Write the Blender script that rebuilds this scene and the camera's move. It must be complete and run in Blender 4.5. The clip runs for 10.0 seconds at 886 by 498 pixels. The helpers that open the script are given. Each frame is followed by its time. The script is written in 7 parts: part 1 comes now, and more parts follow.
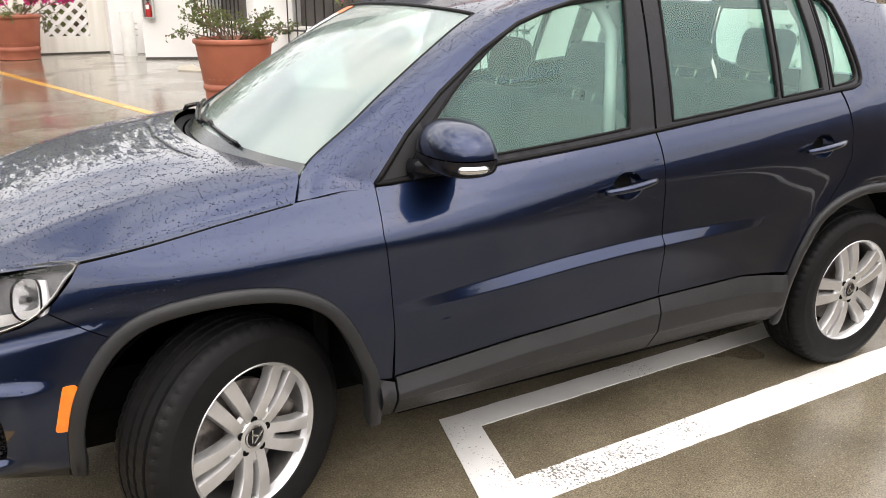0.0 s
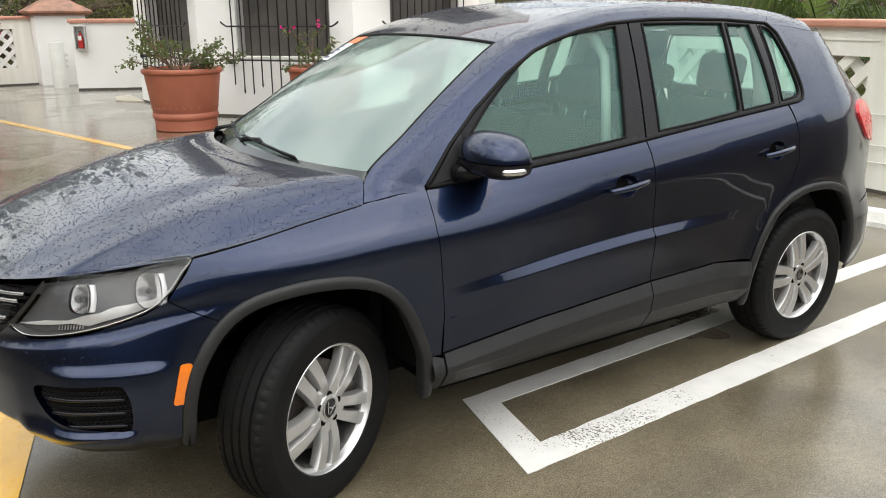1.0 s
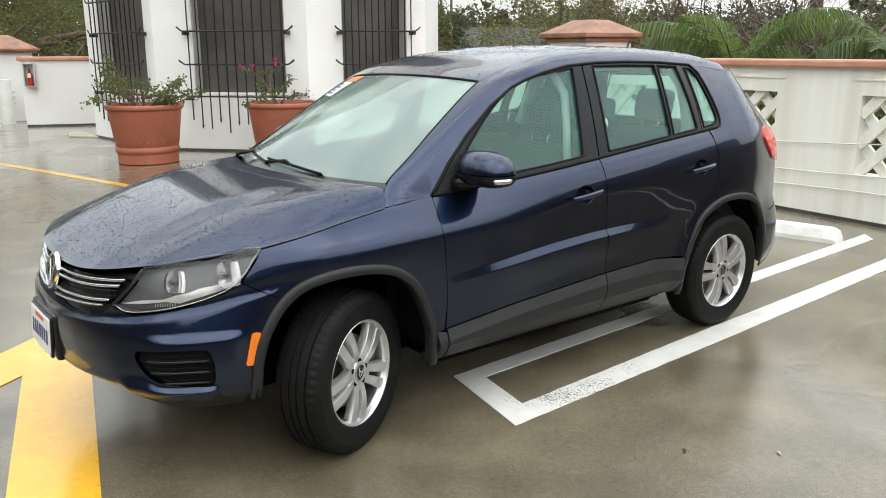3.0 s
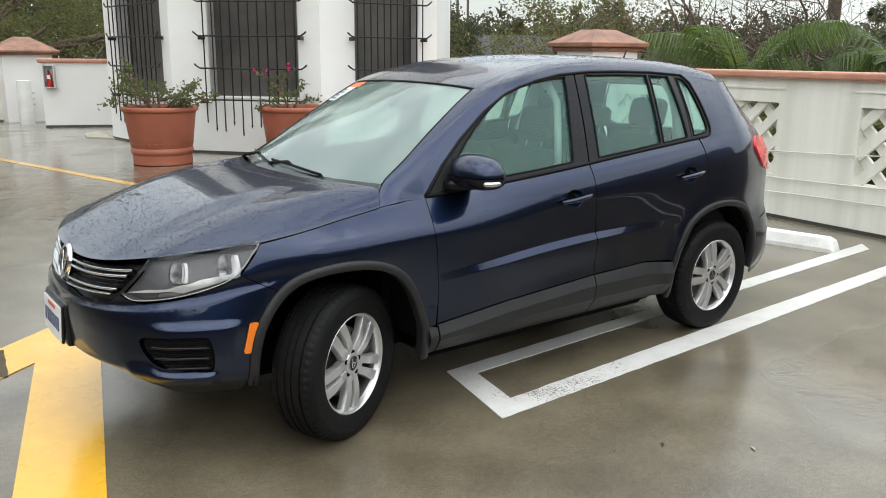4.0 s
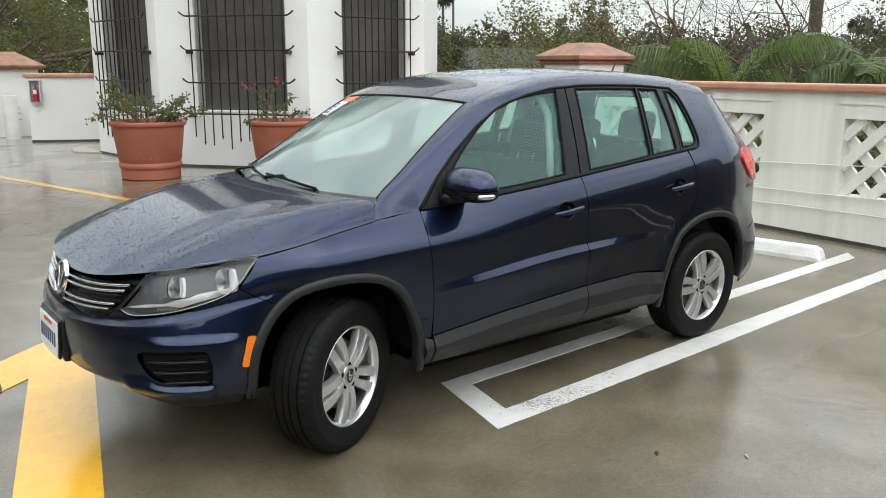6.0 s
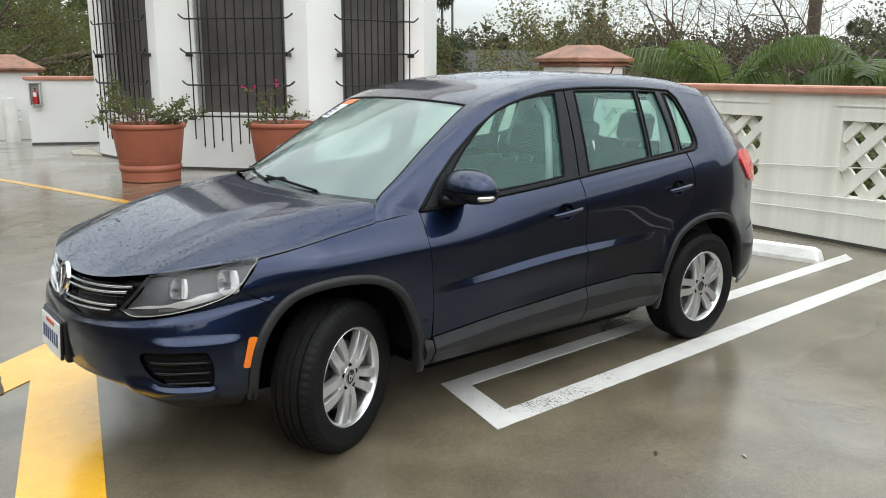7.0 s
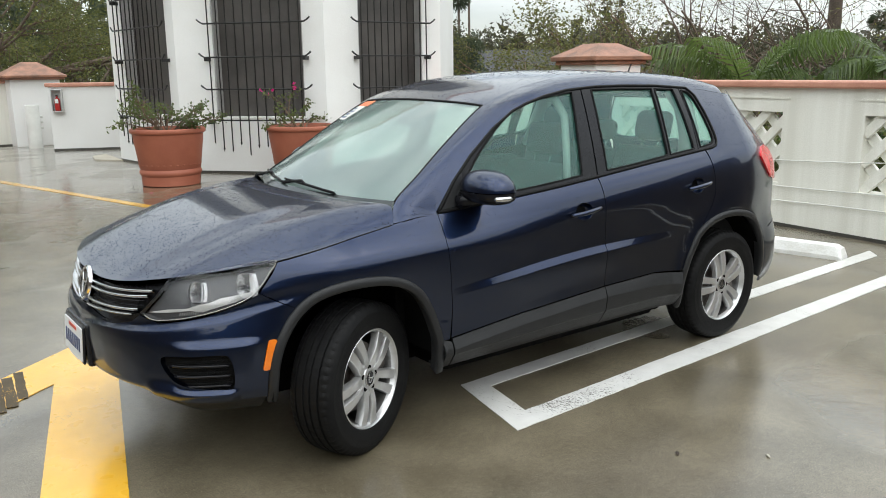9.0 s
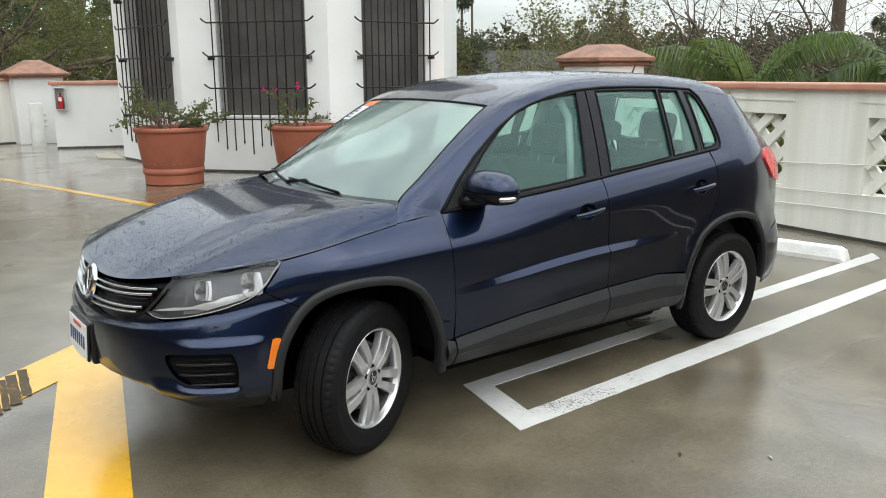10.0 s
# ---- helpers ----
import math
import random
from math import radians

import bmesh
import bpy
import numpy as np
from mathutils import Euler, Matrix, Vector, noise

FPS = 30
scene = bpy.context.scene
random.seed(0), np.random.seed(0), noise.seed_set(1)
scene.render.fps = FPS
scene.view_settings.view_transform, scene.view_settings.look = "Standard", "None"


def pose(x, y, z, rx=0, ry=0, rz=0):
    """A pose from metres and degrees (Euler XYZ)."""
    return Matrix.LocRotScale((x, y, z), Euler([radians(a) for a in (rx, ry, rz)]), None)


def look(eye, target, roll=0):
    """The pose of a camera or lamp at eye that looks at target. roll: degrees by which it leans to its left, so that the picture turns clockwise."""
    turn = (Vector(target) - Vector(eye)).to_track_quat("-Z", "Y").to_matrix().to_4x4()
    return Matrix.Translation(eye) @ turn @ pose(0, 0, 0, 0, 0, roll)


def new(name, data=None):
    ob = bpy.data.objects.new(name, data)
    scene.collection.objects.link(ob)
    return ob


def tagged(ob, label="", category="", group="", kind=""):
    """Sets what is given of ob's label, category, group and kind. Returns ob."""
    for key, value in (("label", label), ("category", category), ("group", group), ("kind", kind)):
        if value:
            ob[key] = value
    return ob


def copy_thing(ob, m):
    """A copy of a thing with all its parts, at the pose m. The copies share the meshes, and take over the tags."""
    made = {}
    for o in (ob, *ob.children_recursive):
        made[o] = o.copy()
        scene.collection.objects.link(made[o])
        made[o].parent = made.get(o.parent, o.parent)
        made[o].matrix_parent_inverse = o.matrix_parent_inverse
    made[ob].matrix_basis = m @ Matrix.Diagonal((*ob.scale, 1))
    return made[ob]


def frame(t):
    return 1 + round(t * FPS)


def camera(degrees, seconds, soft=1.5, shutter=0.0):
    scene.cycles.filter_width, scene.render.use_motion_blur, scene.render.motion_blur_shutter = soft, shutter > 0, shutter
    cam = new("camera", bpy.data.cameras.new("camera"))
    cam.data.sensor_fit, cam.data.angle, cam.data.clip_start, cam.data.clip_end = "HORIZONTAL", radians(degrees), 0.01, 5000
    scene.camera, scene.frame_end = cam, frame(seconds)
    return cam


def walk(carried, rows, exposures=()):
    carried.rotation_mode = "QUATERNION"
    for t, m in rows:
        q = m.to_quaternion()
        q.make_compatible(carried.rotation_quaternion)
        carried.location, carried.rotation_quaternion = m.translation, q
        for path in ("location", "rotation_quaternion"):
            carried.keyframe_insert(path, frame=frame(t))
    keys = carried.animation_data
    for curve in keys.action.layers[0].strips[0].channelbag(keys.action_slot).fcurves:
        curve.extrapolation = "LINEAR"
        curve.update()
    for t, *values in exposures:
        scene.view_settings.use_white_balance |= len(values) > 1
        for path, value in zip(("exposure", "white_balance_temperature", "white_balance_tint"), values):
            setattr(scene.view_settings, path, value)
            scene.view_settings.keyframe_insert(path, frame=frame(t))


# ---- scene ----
cam = camera(57.2, 10.0, soft=0.95)
PATH = [
    (0, (-0.44, -2.889, 1.581), (0.445, -1.207, 0.961), -0.0),
    (0.5, (-0.734, -2.965, 1.587), (0.216, -1.305, 1.002), 0.4),
    (1, (-0.989, -3.063, 1.601), (0.067, -1.459, 1.042), -0.3),
    (1.5, (-1.182, -3.208, 1.608), (-0.083, -1.626, 1.071), 0.2),
    (2, (-1.373, -3.291, 1.618), (-0.226, -1.729, 1.121), 0.4),
    (2.5, (-1.559, -3.372, 1.632), (-0.354, -1.85, 1.148), -0.5),
    (4, (-1.657, -3.698, 1.647), (-0.484, -2.146, 1.184), 0.5),
    (4.5, (-1.662, -3.69, 1.651), (-0.482, -2.142, 1.192), 0.3),
    (5, (-1.671, -3.686, 1.653), (-0.484, -2.141, 1.203), 0.4),
    (5.5, (-1.689, -3.694, 1.655), (-0.492, -2.154, 1.215), 0.3),
    (7, (-1.722, -3.721, 1.659), (-0.518, -2.183, 1.23), 0.2),
    (7.5, (-1.72, -3.729, 1.66), (-0.523, -2.184, 1.233), -0.1),
    (8, (-1.717, -3.731, 1.66), (-0.532, -2.177, 1.236), -0.4),
    (8.5, (-1.712, -3.722, 1.66), (-0.539, -2.158, 1.234), -0.6),
    (9, (-1.715, -3.72, 1.659), (-0.548, -2.153, 1.232), -0.7),
    (9.5, (-1.722, -3.72, 1.659), (-0.559, -2.15, 1.232), -0.6),
    (10, (-1.727, -3.72, 1.66), (-0.563, -2.15, 1.233), -0.4),
]
walk(cam, [(t, look(eye, target, roll)) for t, eye, target, roll in PATH],
     exposures=((0.0, 0.73, 6950, 17), (1.0, 0.32, 6750, 11), (2.5, 0.38, 6650, 9), (4.0, 0.12, 6450, 9), (10.0, 0.11, 6400, 8)))

# ---- sky and sun: a bright overcast day after rain ----
world = bpy.data.worlds.new("overcast_sky")
scene.world = world
world.use_nodes = True
wn, wl = world.node_tree.nodes, world.node_tree.links
wn.clear()
w_out, w_bg = wn.new("ShaderNodeOutputWorld"), wn.new("ShaderNodeBackground")
w_sky = wn.new("ShaderNodeTexSky")
w_sky.sky_type, w_sky.sun_disc = "NISHITA", False
w_sky.sun_elevation, w_sky.sun_rotation = radians(48), radians(150)
w_sat = wn.new("ShaderNodeHueSaturation")
w_sat.inputs["Saturation"].default_value = 0.55
w_co, w_noise, w_ramp, w_mix = wn.new("ShaderNodeTexCoord"), wn.new("ShaderNodeTexNoise"), wn.new("ShaderNodeValToRGB"), wn.new("ShaderNodeMixRGB")
w_map = wn.new("ShaderNodeMapping")
w_map.inputs["Scale"].default_value = (1.0, 1.0, 3.2)
w_noise.inputs["Scale"].default_value, w_noise.inputs["Detail"].default_value = 2.6, 6
w_ramp.color_ramp.elements[0].position, w_ramp.color_ramp.elements[1].position = 0.24, 0.66
w_mix.inputs["Color2"].default_value = (8.6, 8.9, 8.7, 1)
wl.new(w_co.outputs["Generated"], w_map.inputs["Vector"])
wl.new(w_map.outputs["Vector"], w_noise.inputs["Vector"])
wl.new(w_noise.outputs["Fac"], w_ramp.inputs["Fac"])
wl.new(w_ramp.outputs["Color"], w_mix.inputs["Fac"])
wl.new(w_sky.outputs["Color"], w_sat.inputs["Color"])
wl.new(w_sat.outputs["Color"], w_mix.inputs["Color1"])
# an overcast sky is brighter overhead than at the horizon
w_sep, w_up, w_mul = wn.new("ShaderNodeSeparateXYZ"), wn.new("ShaderNodeMapRange"), wn.new("ShaderNodeVectorMath")
w_up.inputs["From Min"].default_value, w_up.inputs["From Max"].default_value = 0.05, 0.95
w_up.inputs["To Min"].default_value, w_up.inputs["To Max"].default_value = 0.88, 2.35
w_mul.operation = "MULTIPLY"
wl.new(w_co.outputs["Generated"], w_sep.inputs["Vector"])
wl.new(w_sep.outputs["Z"], w_up.inputs["Value"])
wl.new(w_mix.outputs["Color"], w_mul.inputs[0])
wl.new(w_up.outputs["Result"], w_mul.inputs[1])
wl.new(w_mul.outputs["Vector"], w_bg.inputs["Color"])
w_bg.inputs["Strength"].default_value = 0.14
wl.new(w_bg.outputs["Background"], w_out.inputs["Surface"])

sun = new("sun", bpy.data.lights.new("sun", "SUN"))
sun.data.energy, sun.data.angle, sun.data.color = 0.9, radians(85), (1.0, 0.96, 0.9)
sun.matrix_world = look((-8, -14, 22), (0, 0, 0))

# ---- materials ----
def nodes_of(m):
    m.use_nodes = True
    nt = m.node_tree
    return nt.nodes, nt.links, nt.nodes["Principled BSDF"]


def surface(name, a, b=None, scale=6.0, rough=0.6, rough_b=None, bump=0.15, fine=60.0, metal=0.0, coat=0.0, streaks=0.0, island=0.0, spec=0.5):
    """A solid surface: two tones in cloudy patches, a fine grain, a little relief."""
    m = bpy.data.materials.new(name)
    n, l, p = nodes_of(m)
    b = b or tuple(c * 0.8 for c in a)
    co = n.new("ShaderNodeTexCoord")
    big, small, mix = n.new("ShaderNodeTexNoise"), n.new("ShaderNodeTexNoise"), n.new("ShaderNodeMixRGB")
    big.inputs["Scale"].default_value, big.inputs["Detail"].default_value = scale, 5
    small.inputs["Scale"].default_value, small.inputs["Detail"].default_value = fine, 4
    vec = co.outputs["Object"]
    if streaks:
        mp = n.new("ShaderNodeMapping")
        mp.inputs["Scale"].default_value = (1, 1, streaks)
        l.new(vec, mp.inputs["Vector"])
        l.new(mp.outputs["Vector"], big.inputs["Vector"])
    else:
        l.new(vec, big.inputs["Vector"])
    l.new(vec, small.inputs["Vector"])
    add = n.new("ShaderNodeMath")
    add.operation = "MULTIPLY_ADD"
    add.inputs[1].default_value, add.inputs[2].default_value = 0.45, -0.22
    l.new(small.outputs["Fac"], add.inputs[0])
    tot = n.new("ShaderNodeMath")
    tot.use_clamp = True
    l.new(big.outputs["Fac"], tot.inputs[0])
    l.new(add.outputs[0], tot.inputs[1])
    ramp = n.new("ShaderNodeValToRGB")
    ramp.color_ramp.elements[0].position, ramp.color_ramp.elements[1].position = 0.32, 0.68
    l.new(tot.outputs[0], ramp.inputs["Fac"])
    mix.inputs["Color1"].default_value, mix.inputs["Color2"].default_value = (*a, 1), (*b, 1)
    l.new(ramp.outputs["Color"], mix.inputs["Fac"])
    colour = mix.outputs["Color"]
    if island:
        geo, hs, mr = n.new("ShaderNodeNewGeometry"), n.new("ShaderNodeHueSaturation"), n.new("ShaderNodeMapRange")
        mr.inputs["To Min"].default_value, mr.inputs["To Max"].default_value = 1 - island, 1 + island
        l.new(geo.outputs["Random Per Island"], mr.inputs["Value"])
        l.new(mr.outputs["Result"], hs.inputs["Value"])
        l.new(colour, hs.inputs["Color"])
        colour = hs.outputs["Color"]
    l.new(colour, p.inputs["Base Color"])
    if rough_b is None:
        p.inputs["Roughness"].default_value = rough
    else:
        mr = n.new("ShaderNodeMapRange")
        mr.inputs["To Min"].default_value, mr.inputs["To Max"].default_value = rough, rough_b
        l.new(ramp.outputs["Color"], mr.inputs["Value"])
        l.new(mr.outputs["Result"], p.inputs["Roughness"])
    p.inputs["Metallic"].default_value = metal
    p.inputs["Coat Weight"].default_value = coat
    p.inputs["Specular IOR Level"].default_value = spec
    if bump:
        bp = n.new("ShaderNodeBump")
        bp.inputs["Strength"].default_value, bp.inputs["Distance"].default_value = bump, 0.01
        l.new(small.outputs["Fac"], bp.inputs["Height"])
        l.new(bp.outputs["Normal"], p.inputs["Normal"])
    return m


def water_film(n, l, p, vec, weight=1.0, ripple=0.10, ior=1.35):
    """A thin film of rain water over a surface, faintly rippled."""
    fine_r, broad_r, both, bp = n.new("ShaderNodeTexNoise"), n.new("ShaderNodeTexNoise"), n.new("ShaderNodeMath"), n.new("ShaderNodeBump")
    fine_r.inputs["Scale"].default_value, fine_r.inputs["Detail"].default_value = 75, 3
    broad_r.inputs["Scale"].default_value, broad_r.inputs["Detail"].default_value = 14, 2
    l.new(vec, fine_r.inputs["Vector"])
    l.new(vec, broad_r.inputs["Vector"])
    both.operation, both.inputs[1].default_value = "MULTIPLY_ADD", 2.0
    l.new(broad_r.outputs["Fac"], both.inputs[0])
    l.new(fine_r.outputs["Fac"], both.inputs[2])
    bp.inputs["Strength"].default_value, bp.inputs["Distance"].default_value = ripple, 0.006
    l.new(both.outputs[0], bp.inputs["Height"])
    l.new(bp.outputs["Normal"], p.inputs["Coat Normal"])
    p.inputs["Coat Weight"].default_value, p.inputs["Coat IOR"].default_value = weight, ior


def wet_ground(name):
    """Rain-wet parking deck: speckled brown-grey coating, damp all over, with standing water in shallow hollows."""
    m = bpy.data.materials.new(name)
    n, l, p = nodes_of(m)
    co = n.new("ShaderNodeTexCoord")
    patch, mid, grain, spots = (n.new("ShaderNodeTexNoise") for _ in range(4))
    for node, s, d in ((patch, 0.6, 7), (mid, 2.2, 6), (grain, 170, 4), (spots, 38, 3)):
        node.inputs["Scale"].default_value, node.inputs["Detail"].default_value = s, d
        l.new(co.outputs["Object"], node.inputs["Vector"])
    vor = n.new("ShaderNodeTexVoronoi")
    vor.inputs["Scale"].default_value = 58
    l.new(co.outputs["Object"], vor.inputs["Vector"])
    base = n.new("ShaderNodeValToRGB")
    base.color_ramp.elements[0].position, base.color_ramp.elements[1].position = 0.35, 0.68
    base.color_ramp.elements[0].color, base.color_ramp.elements[1].color = (0.095, 0.079, 0.052, 1), (0.168, 0.142, 0.098, 1)
    l.new(mid.outputs["Fac"], base.inputs["Fac"])
    tone, gmul = n.new("ShaderNodeMapRange"), n.new("ShaderNodeMixRGB")
    gsum = n.new("ShaderNodeMath")
    gsum.operation = "MULTIPLY_ADD"
    gsum.inputs[1].default_value = 0.25
    l.new(spots.outputs["Fac"], gsum.inputs[0])
    l.new(grain.outputs["Fac"], gsum.inputs[2])
    tone.inputs["From Min"].default_value, tone.inputs["From Max"].default_value = 0.42, 0.82
    tone.inputs["To Min"].default_value, tone.inputs["To Max"].default_value = 0.42, 1.58
    l.new(gsum.outputs[0], tone.inputs["Value"])
    gmul.blend_type = "MULTIPLY"
    gmul.inputs["Fac"].default_value = 1.0
    speck, smix = n.new("ShaderNodeValToRGB"), n.new("ShaderNodeMixRGB")
    speck.color_ramp.elements[0].position, speck.color_ramp.elements[1].position = 0.08, 0.16
    speck.color_ramp.elements[0].color, speck.color_ramp.elements[1].color = (0.9, 0.9, 0.9, 1), (0, 0, 0, 1)
    l.new(vor.outputs["Distance"], speck.inputs["Fac"])
    smix.inputs["Color2"].default_value = (0.30, 0.26, 0.18, 1)
    l.new(speck.outputs["Color"], smix.inputs["Fac"])
    l.new(base.outputs["Color"], gmul.inputs["Color1"])
    l.new(tone.outputs["Result"], gmul.inputs["Color2"])
    l.new(gmul.outputs["Color"], smix.inputs["Color1"])
    l.new(smix.outputs["Color"], p.inputs["Base Color"])
    pool = n.new("ShaderNodeValToRGB")
    pool.color_ramp.elements[0].position, pool.color_ramp.elements[1].position = 0.47, 0.56
    # water gathers towards the drain beyond the car's nose
    sep, lean, fall, gather = n.new("ShaderNodeSeparateXYZ"), n.new("ShaderNodeMath"), n.new("ShaderNodeMapRange"), n.new("ShaderNodeMath")
    l.new(co.outputs["Object"], sep.inputs["Vector"])
    lean.operation, lean.inputs[1].default_value = "MULTIPLY_ADD", -0.6
    l.new(sep.outputs["X"], lean.inputs[0])
    l.new(sep.outputs["Y"], lean.inputs[2])
    fall.inputs["From Min"].default_value, fall.inputs["From Max"].default_value = -1.0, 7.0
    fall.inputs["To Min"].default_value, fall.inputs["To Max"].default_value = -0.16, 0.07
    l.new(lean.outputs[0], fall.inputs["Value"])
    gather.operation = "ADD"
    l.new(patch.outputs["Fac"], gather.inputs[0])
    l.new(fall.outputs["Result"], gather.inputs[1])
    # a shallow hollow beside the bay
    hm, hg, hollow = n.new("ShaderNodeMapping"), n.new("ShaderNodeTexGradient"), n.new("ShaderNodeMath")
    hg.gradient_type = "SPHERICAL"
    hm.inputs["Scale"].default_value, hm.inputs["Location"].default_value = (0.45, 0.75, 1), (-1.60, 1.70, 0)
    l.new(co.outputs["Object"], hm.inputs["Vector"])
    l.new(hm.outputs["Vector"], hg.inputs["Vector"])
    hollow.operation, hollow.inputs[1].default_value = "MULTIPLY_ADD", 0.55
    l.new(hg.outputs["Fac"], hollow.inputs[0])
    l.new(gather.outputs[0], hollow.inputs[2])
    l.new(hollow.outputs[0], pool.inputs["Fac"])
    rough = n.new("ShaderNodeMapRange")
    rough.inputs["To Min"].default_value, rough.inputs["To Max"].default_value = 0.44, 0.15
    l.new(pool.outputs["Color"], rough.inputs["Value"])
    radd = n.new("ShaderNodeMath")
    radd.operation = "MULTIPLY_ADD"
    radd.inputs[1].default_value = 0.22
    l.new(mid.outputs["Fac"], radd.inputs[0])
    l.new(rough.outputs["Result"], radd.inputs[2])
    sub = n.new("ShaderNodeMath")
    sub.operation, sub.use_clamp = "SUBTRACT", True
    sub.inputs[1].default_value = 0.06
    l.new(radd.outputs[0], sub.inputs[0])
    l.new(sub.outputs[0], p.inputs["Roughness"])
    hs = n.new("ShaderNodeMath")
    hs.operation = "ADD"
    l.new(grain.outputs["Fac"], hs.inputs[0])
    l.new(spots.outputs["Fac"], hs.inputs[1])
    st = n.new("ShaderNodeMapRange")
    st.inputs["To Min"].default_value, st.inputs["To Max"].default_value = 0.30, 0.04
    l.new(pool.outputs["Color"], st.inputs["Value"])
    bp = n.new("ShaderNodeBump")
    bp.inputs["Distance"].default_value = 0.004
    l.new(st.outputs["Result"], bp.inputs["Strength"])
    l.new(hs.outputs[0], bp.inputs["Height"])
    l.new(bp.outputs["Normal"], p.inputs["Normal"])
    p.inputs["Specular IOR Level"].default_value = 0.15
    water_film(n, l, p, co.outputs["Object"], 1.0, 0.14, 1.5)
    cr = n.new("ShaderNodeMapRange")
    cr.inputs["To Min"].default_value, cr.inputs["To Max"].default_value = 0.15, 0.04
    l.new(pool.outputs["Color"], cr.inputs["Value"])
    l.new(cr.outputs["Result"], p.inputs["Coat Roughness"])
    return m


def road_paint(name, colour, under, wear=0.5, rough=0.35, worn=None, film=0.8):
    """Thick road paint with worn, cracked and dirty places."""
    m = bpy.data.materials.new(name)
    n, l, p = nodes_of(m)
    co = n.new("ShaderNodeTexCoord")
    a, b, c = (n.new("ShaderNodeTexNoise") for _ in range(3))
    for node, s, d in ((a, 1.6, 4), (b, 120, 5), (c, 7, 5)):
        node.inputs["Scale"].default_value, node.inputs["Detail"].default_value = s, d
        l.new(co.outputs["Object"], node.inputs["Vector"])
    mul, ramp, mix, dirt = n.new("ShaderNodeMath"), n.new("ShaderNodeValToRGB"), n.new("ShaderNodeMixRGB"), n.new("ShaderNodeMixRGB")
    mul.operation = "MULTIPLY"
    l.new(a.outputs["Fac"], mul.inputs[0])
    l.new(b.outputs["Fac"], mul.inputs[1])
    ramp.color_ramp.elements[0].position, ramp.color_ramp.elements[1].position = 0.40 - 0.08 * wear, 0.43 - 0.08 * wear
    fac = mul.outputs[0]
    if worn:
        mp, gr, st, cr, ad = n.new("ShaderNodeMapping"), n.new("ShaderNodeTexGradient"), n.new("ShaderNodeMapping"), n.new("ShaderNodeTexNoise"), n.new("ShaderNodeMath")
        gr.gradient_type = "SPHERICAL"
        cx, cy, rx, ry = worn
        mp.inputs["Scale"].default_value, mp.inputs["Location"].default_value = (1 / rx, 1 / ry, 1), (-cx / rx, -cy / ry, 0)
        l.new(co.outputs["Object"], mp.inputs["Vector"])
        l.new(mp.outputs["Vector"], gr.inputs["Vector"])
        st.inputs["Scale"].default_value = (150, 30, 1)
        l.new(co.outputs["Object"], st.inputs["Vector"])
        l.new(st.outputs["Vector"], cr.inputs["Vector"])
        cr.inputs["Scale"].default_value, cr.inputs["Detail"].default_value = 1.0, 4
        pr = n.new("ShaderNodeMath")
        pr.operation = "MULTIPLY"
        l.new(gr.outputs["Fac"], pr.inputs[0])
        l.new(cr.outputs["Fac"], pr.inputs[1])
        ad.operation, ad.inputs[1].default_value = "MULTIPLY_ADD", 0.30
        l.new(pr.outputs[0], ad.inputs[0])
        l.new(mul.outputs[0], ad.inputs[2])
        fac = ad.outputs[0]
    l.new(fac, ramp.inputs["Fac"])
    dirt.inputs["Color1"].default_value, dirt.inputs["Color2"].default_value = (*colour, 1), (*(k * 0.72 for k in colour), 1)
    l.new(c.outputs["Fac"], dirt.inputs["Fac"])
    mix.inputs["Color2"].default_value = (*under, 1)
    l.new(dirt.outputs["Color"], mix.inputs["Color1"])
    l.new(ramp.outputs["Color"], mix.inputs["Fac"])
    l.new(mix.outputs["Color"], p.inputs["Base Color"])
    rr = n.new("ShaderNodeMapRange")
    rr.inputs["To Min"].default_value, rr.inputs["To Max"].default_value = rough - 0.15, rough + 0.15
    l.new(c.outputs["Fac"], rr.inputs["Value"])
    l.new(rr.outputs["Result"], p.inputs["Roughness"])
    bp = n.new("ShaderNodeBump")
    bp.inputs["Strength"].default_value, bp.inputs["Distance"].default_value = 0.25, 0.003
    l.new(b.outputs["Fac"], bp.inputs["Height"])
    l.new(bp.outputs["Normal"], p.inputs["Normal"])
    p.inputs["Specular IOR Level"].default_value = 0.2
    water_film(n, l, p, co.outputs["Object"], film, 0.14)
    p.inputs["Coat Roughness"].default_value = 0.07
    return m


def leaf_mat(name, a, b, rough=0.5):
    m = surface(name, a, b, 1.5, rough, bump=0.0, island=0.45)
    n, l = m.node_tree.nodes, m.node_tree.links
    p, out = n["Principled BSDF"], n["Material Output"]
    tl, mx = n.new("ShaderNodeBsdfTranslucent"), n.new("ShaderNodeMixShader")
    tl.inputs["Color"].default_value = (*(min(1.0, k * 1.5) for k in a), 1)
    mx.inputs[0].default_value = 0.4
    l.new(p.outputs[0], mx.inputs[1])
    l.new(tl.outputs[0], mx.inputs[2])
    l.new(mx.outputs[0], out.inputs["Surface"])
    return m


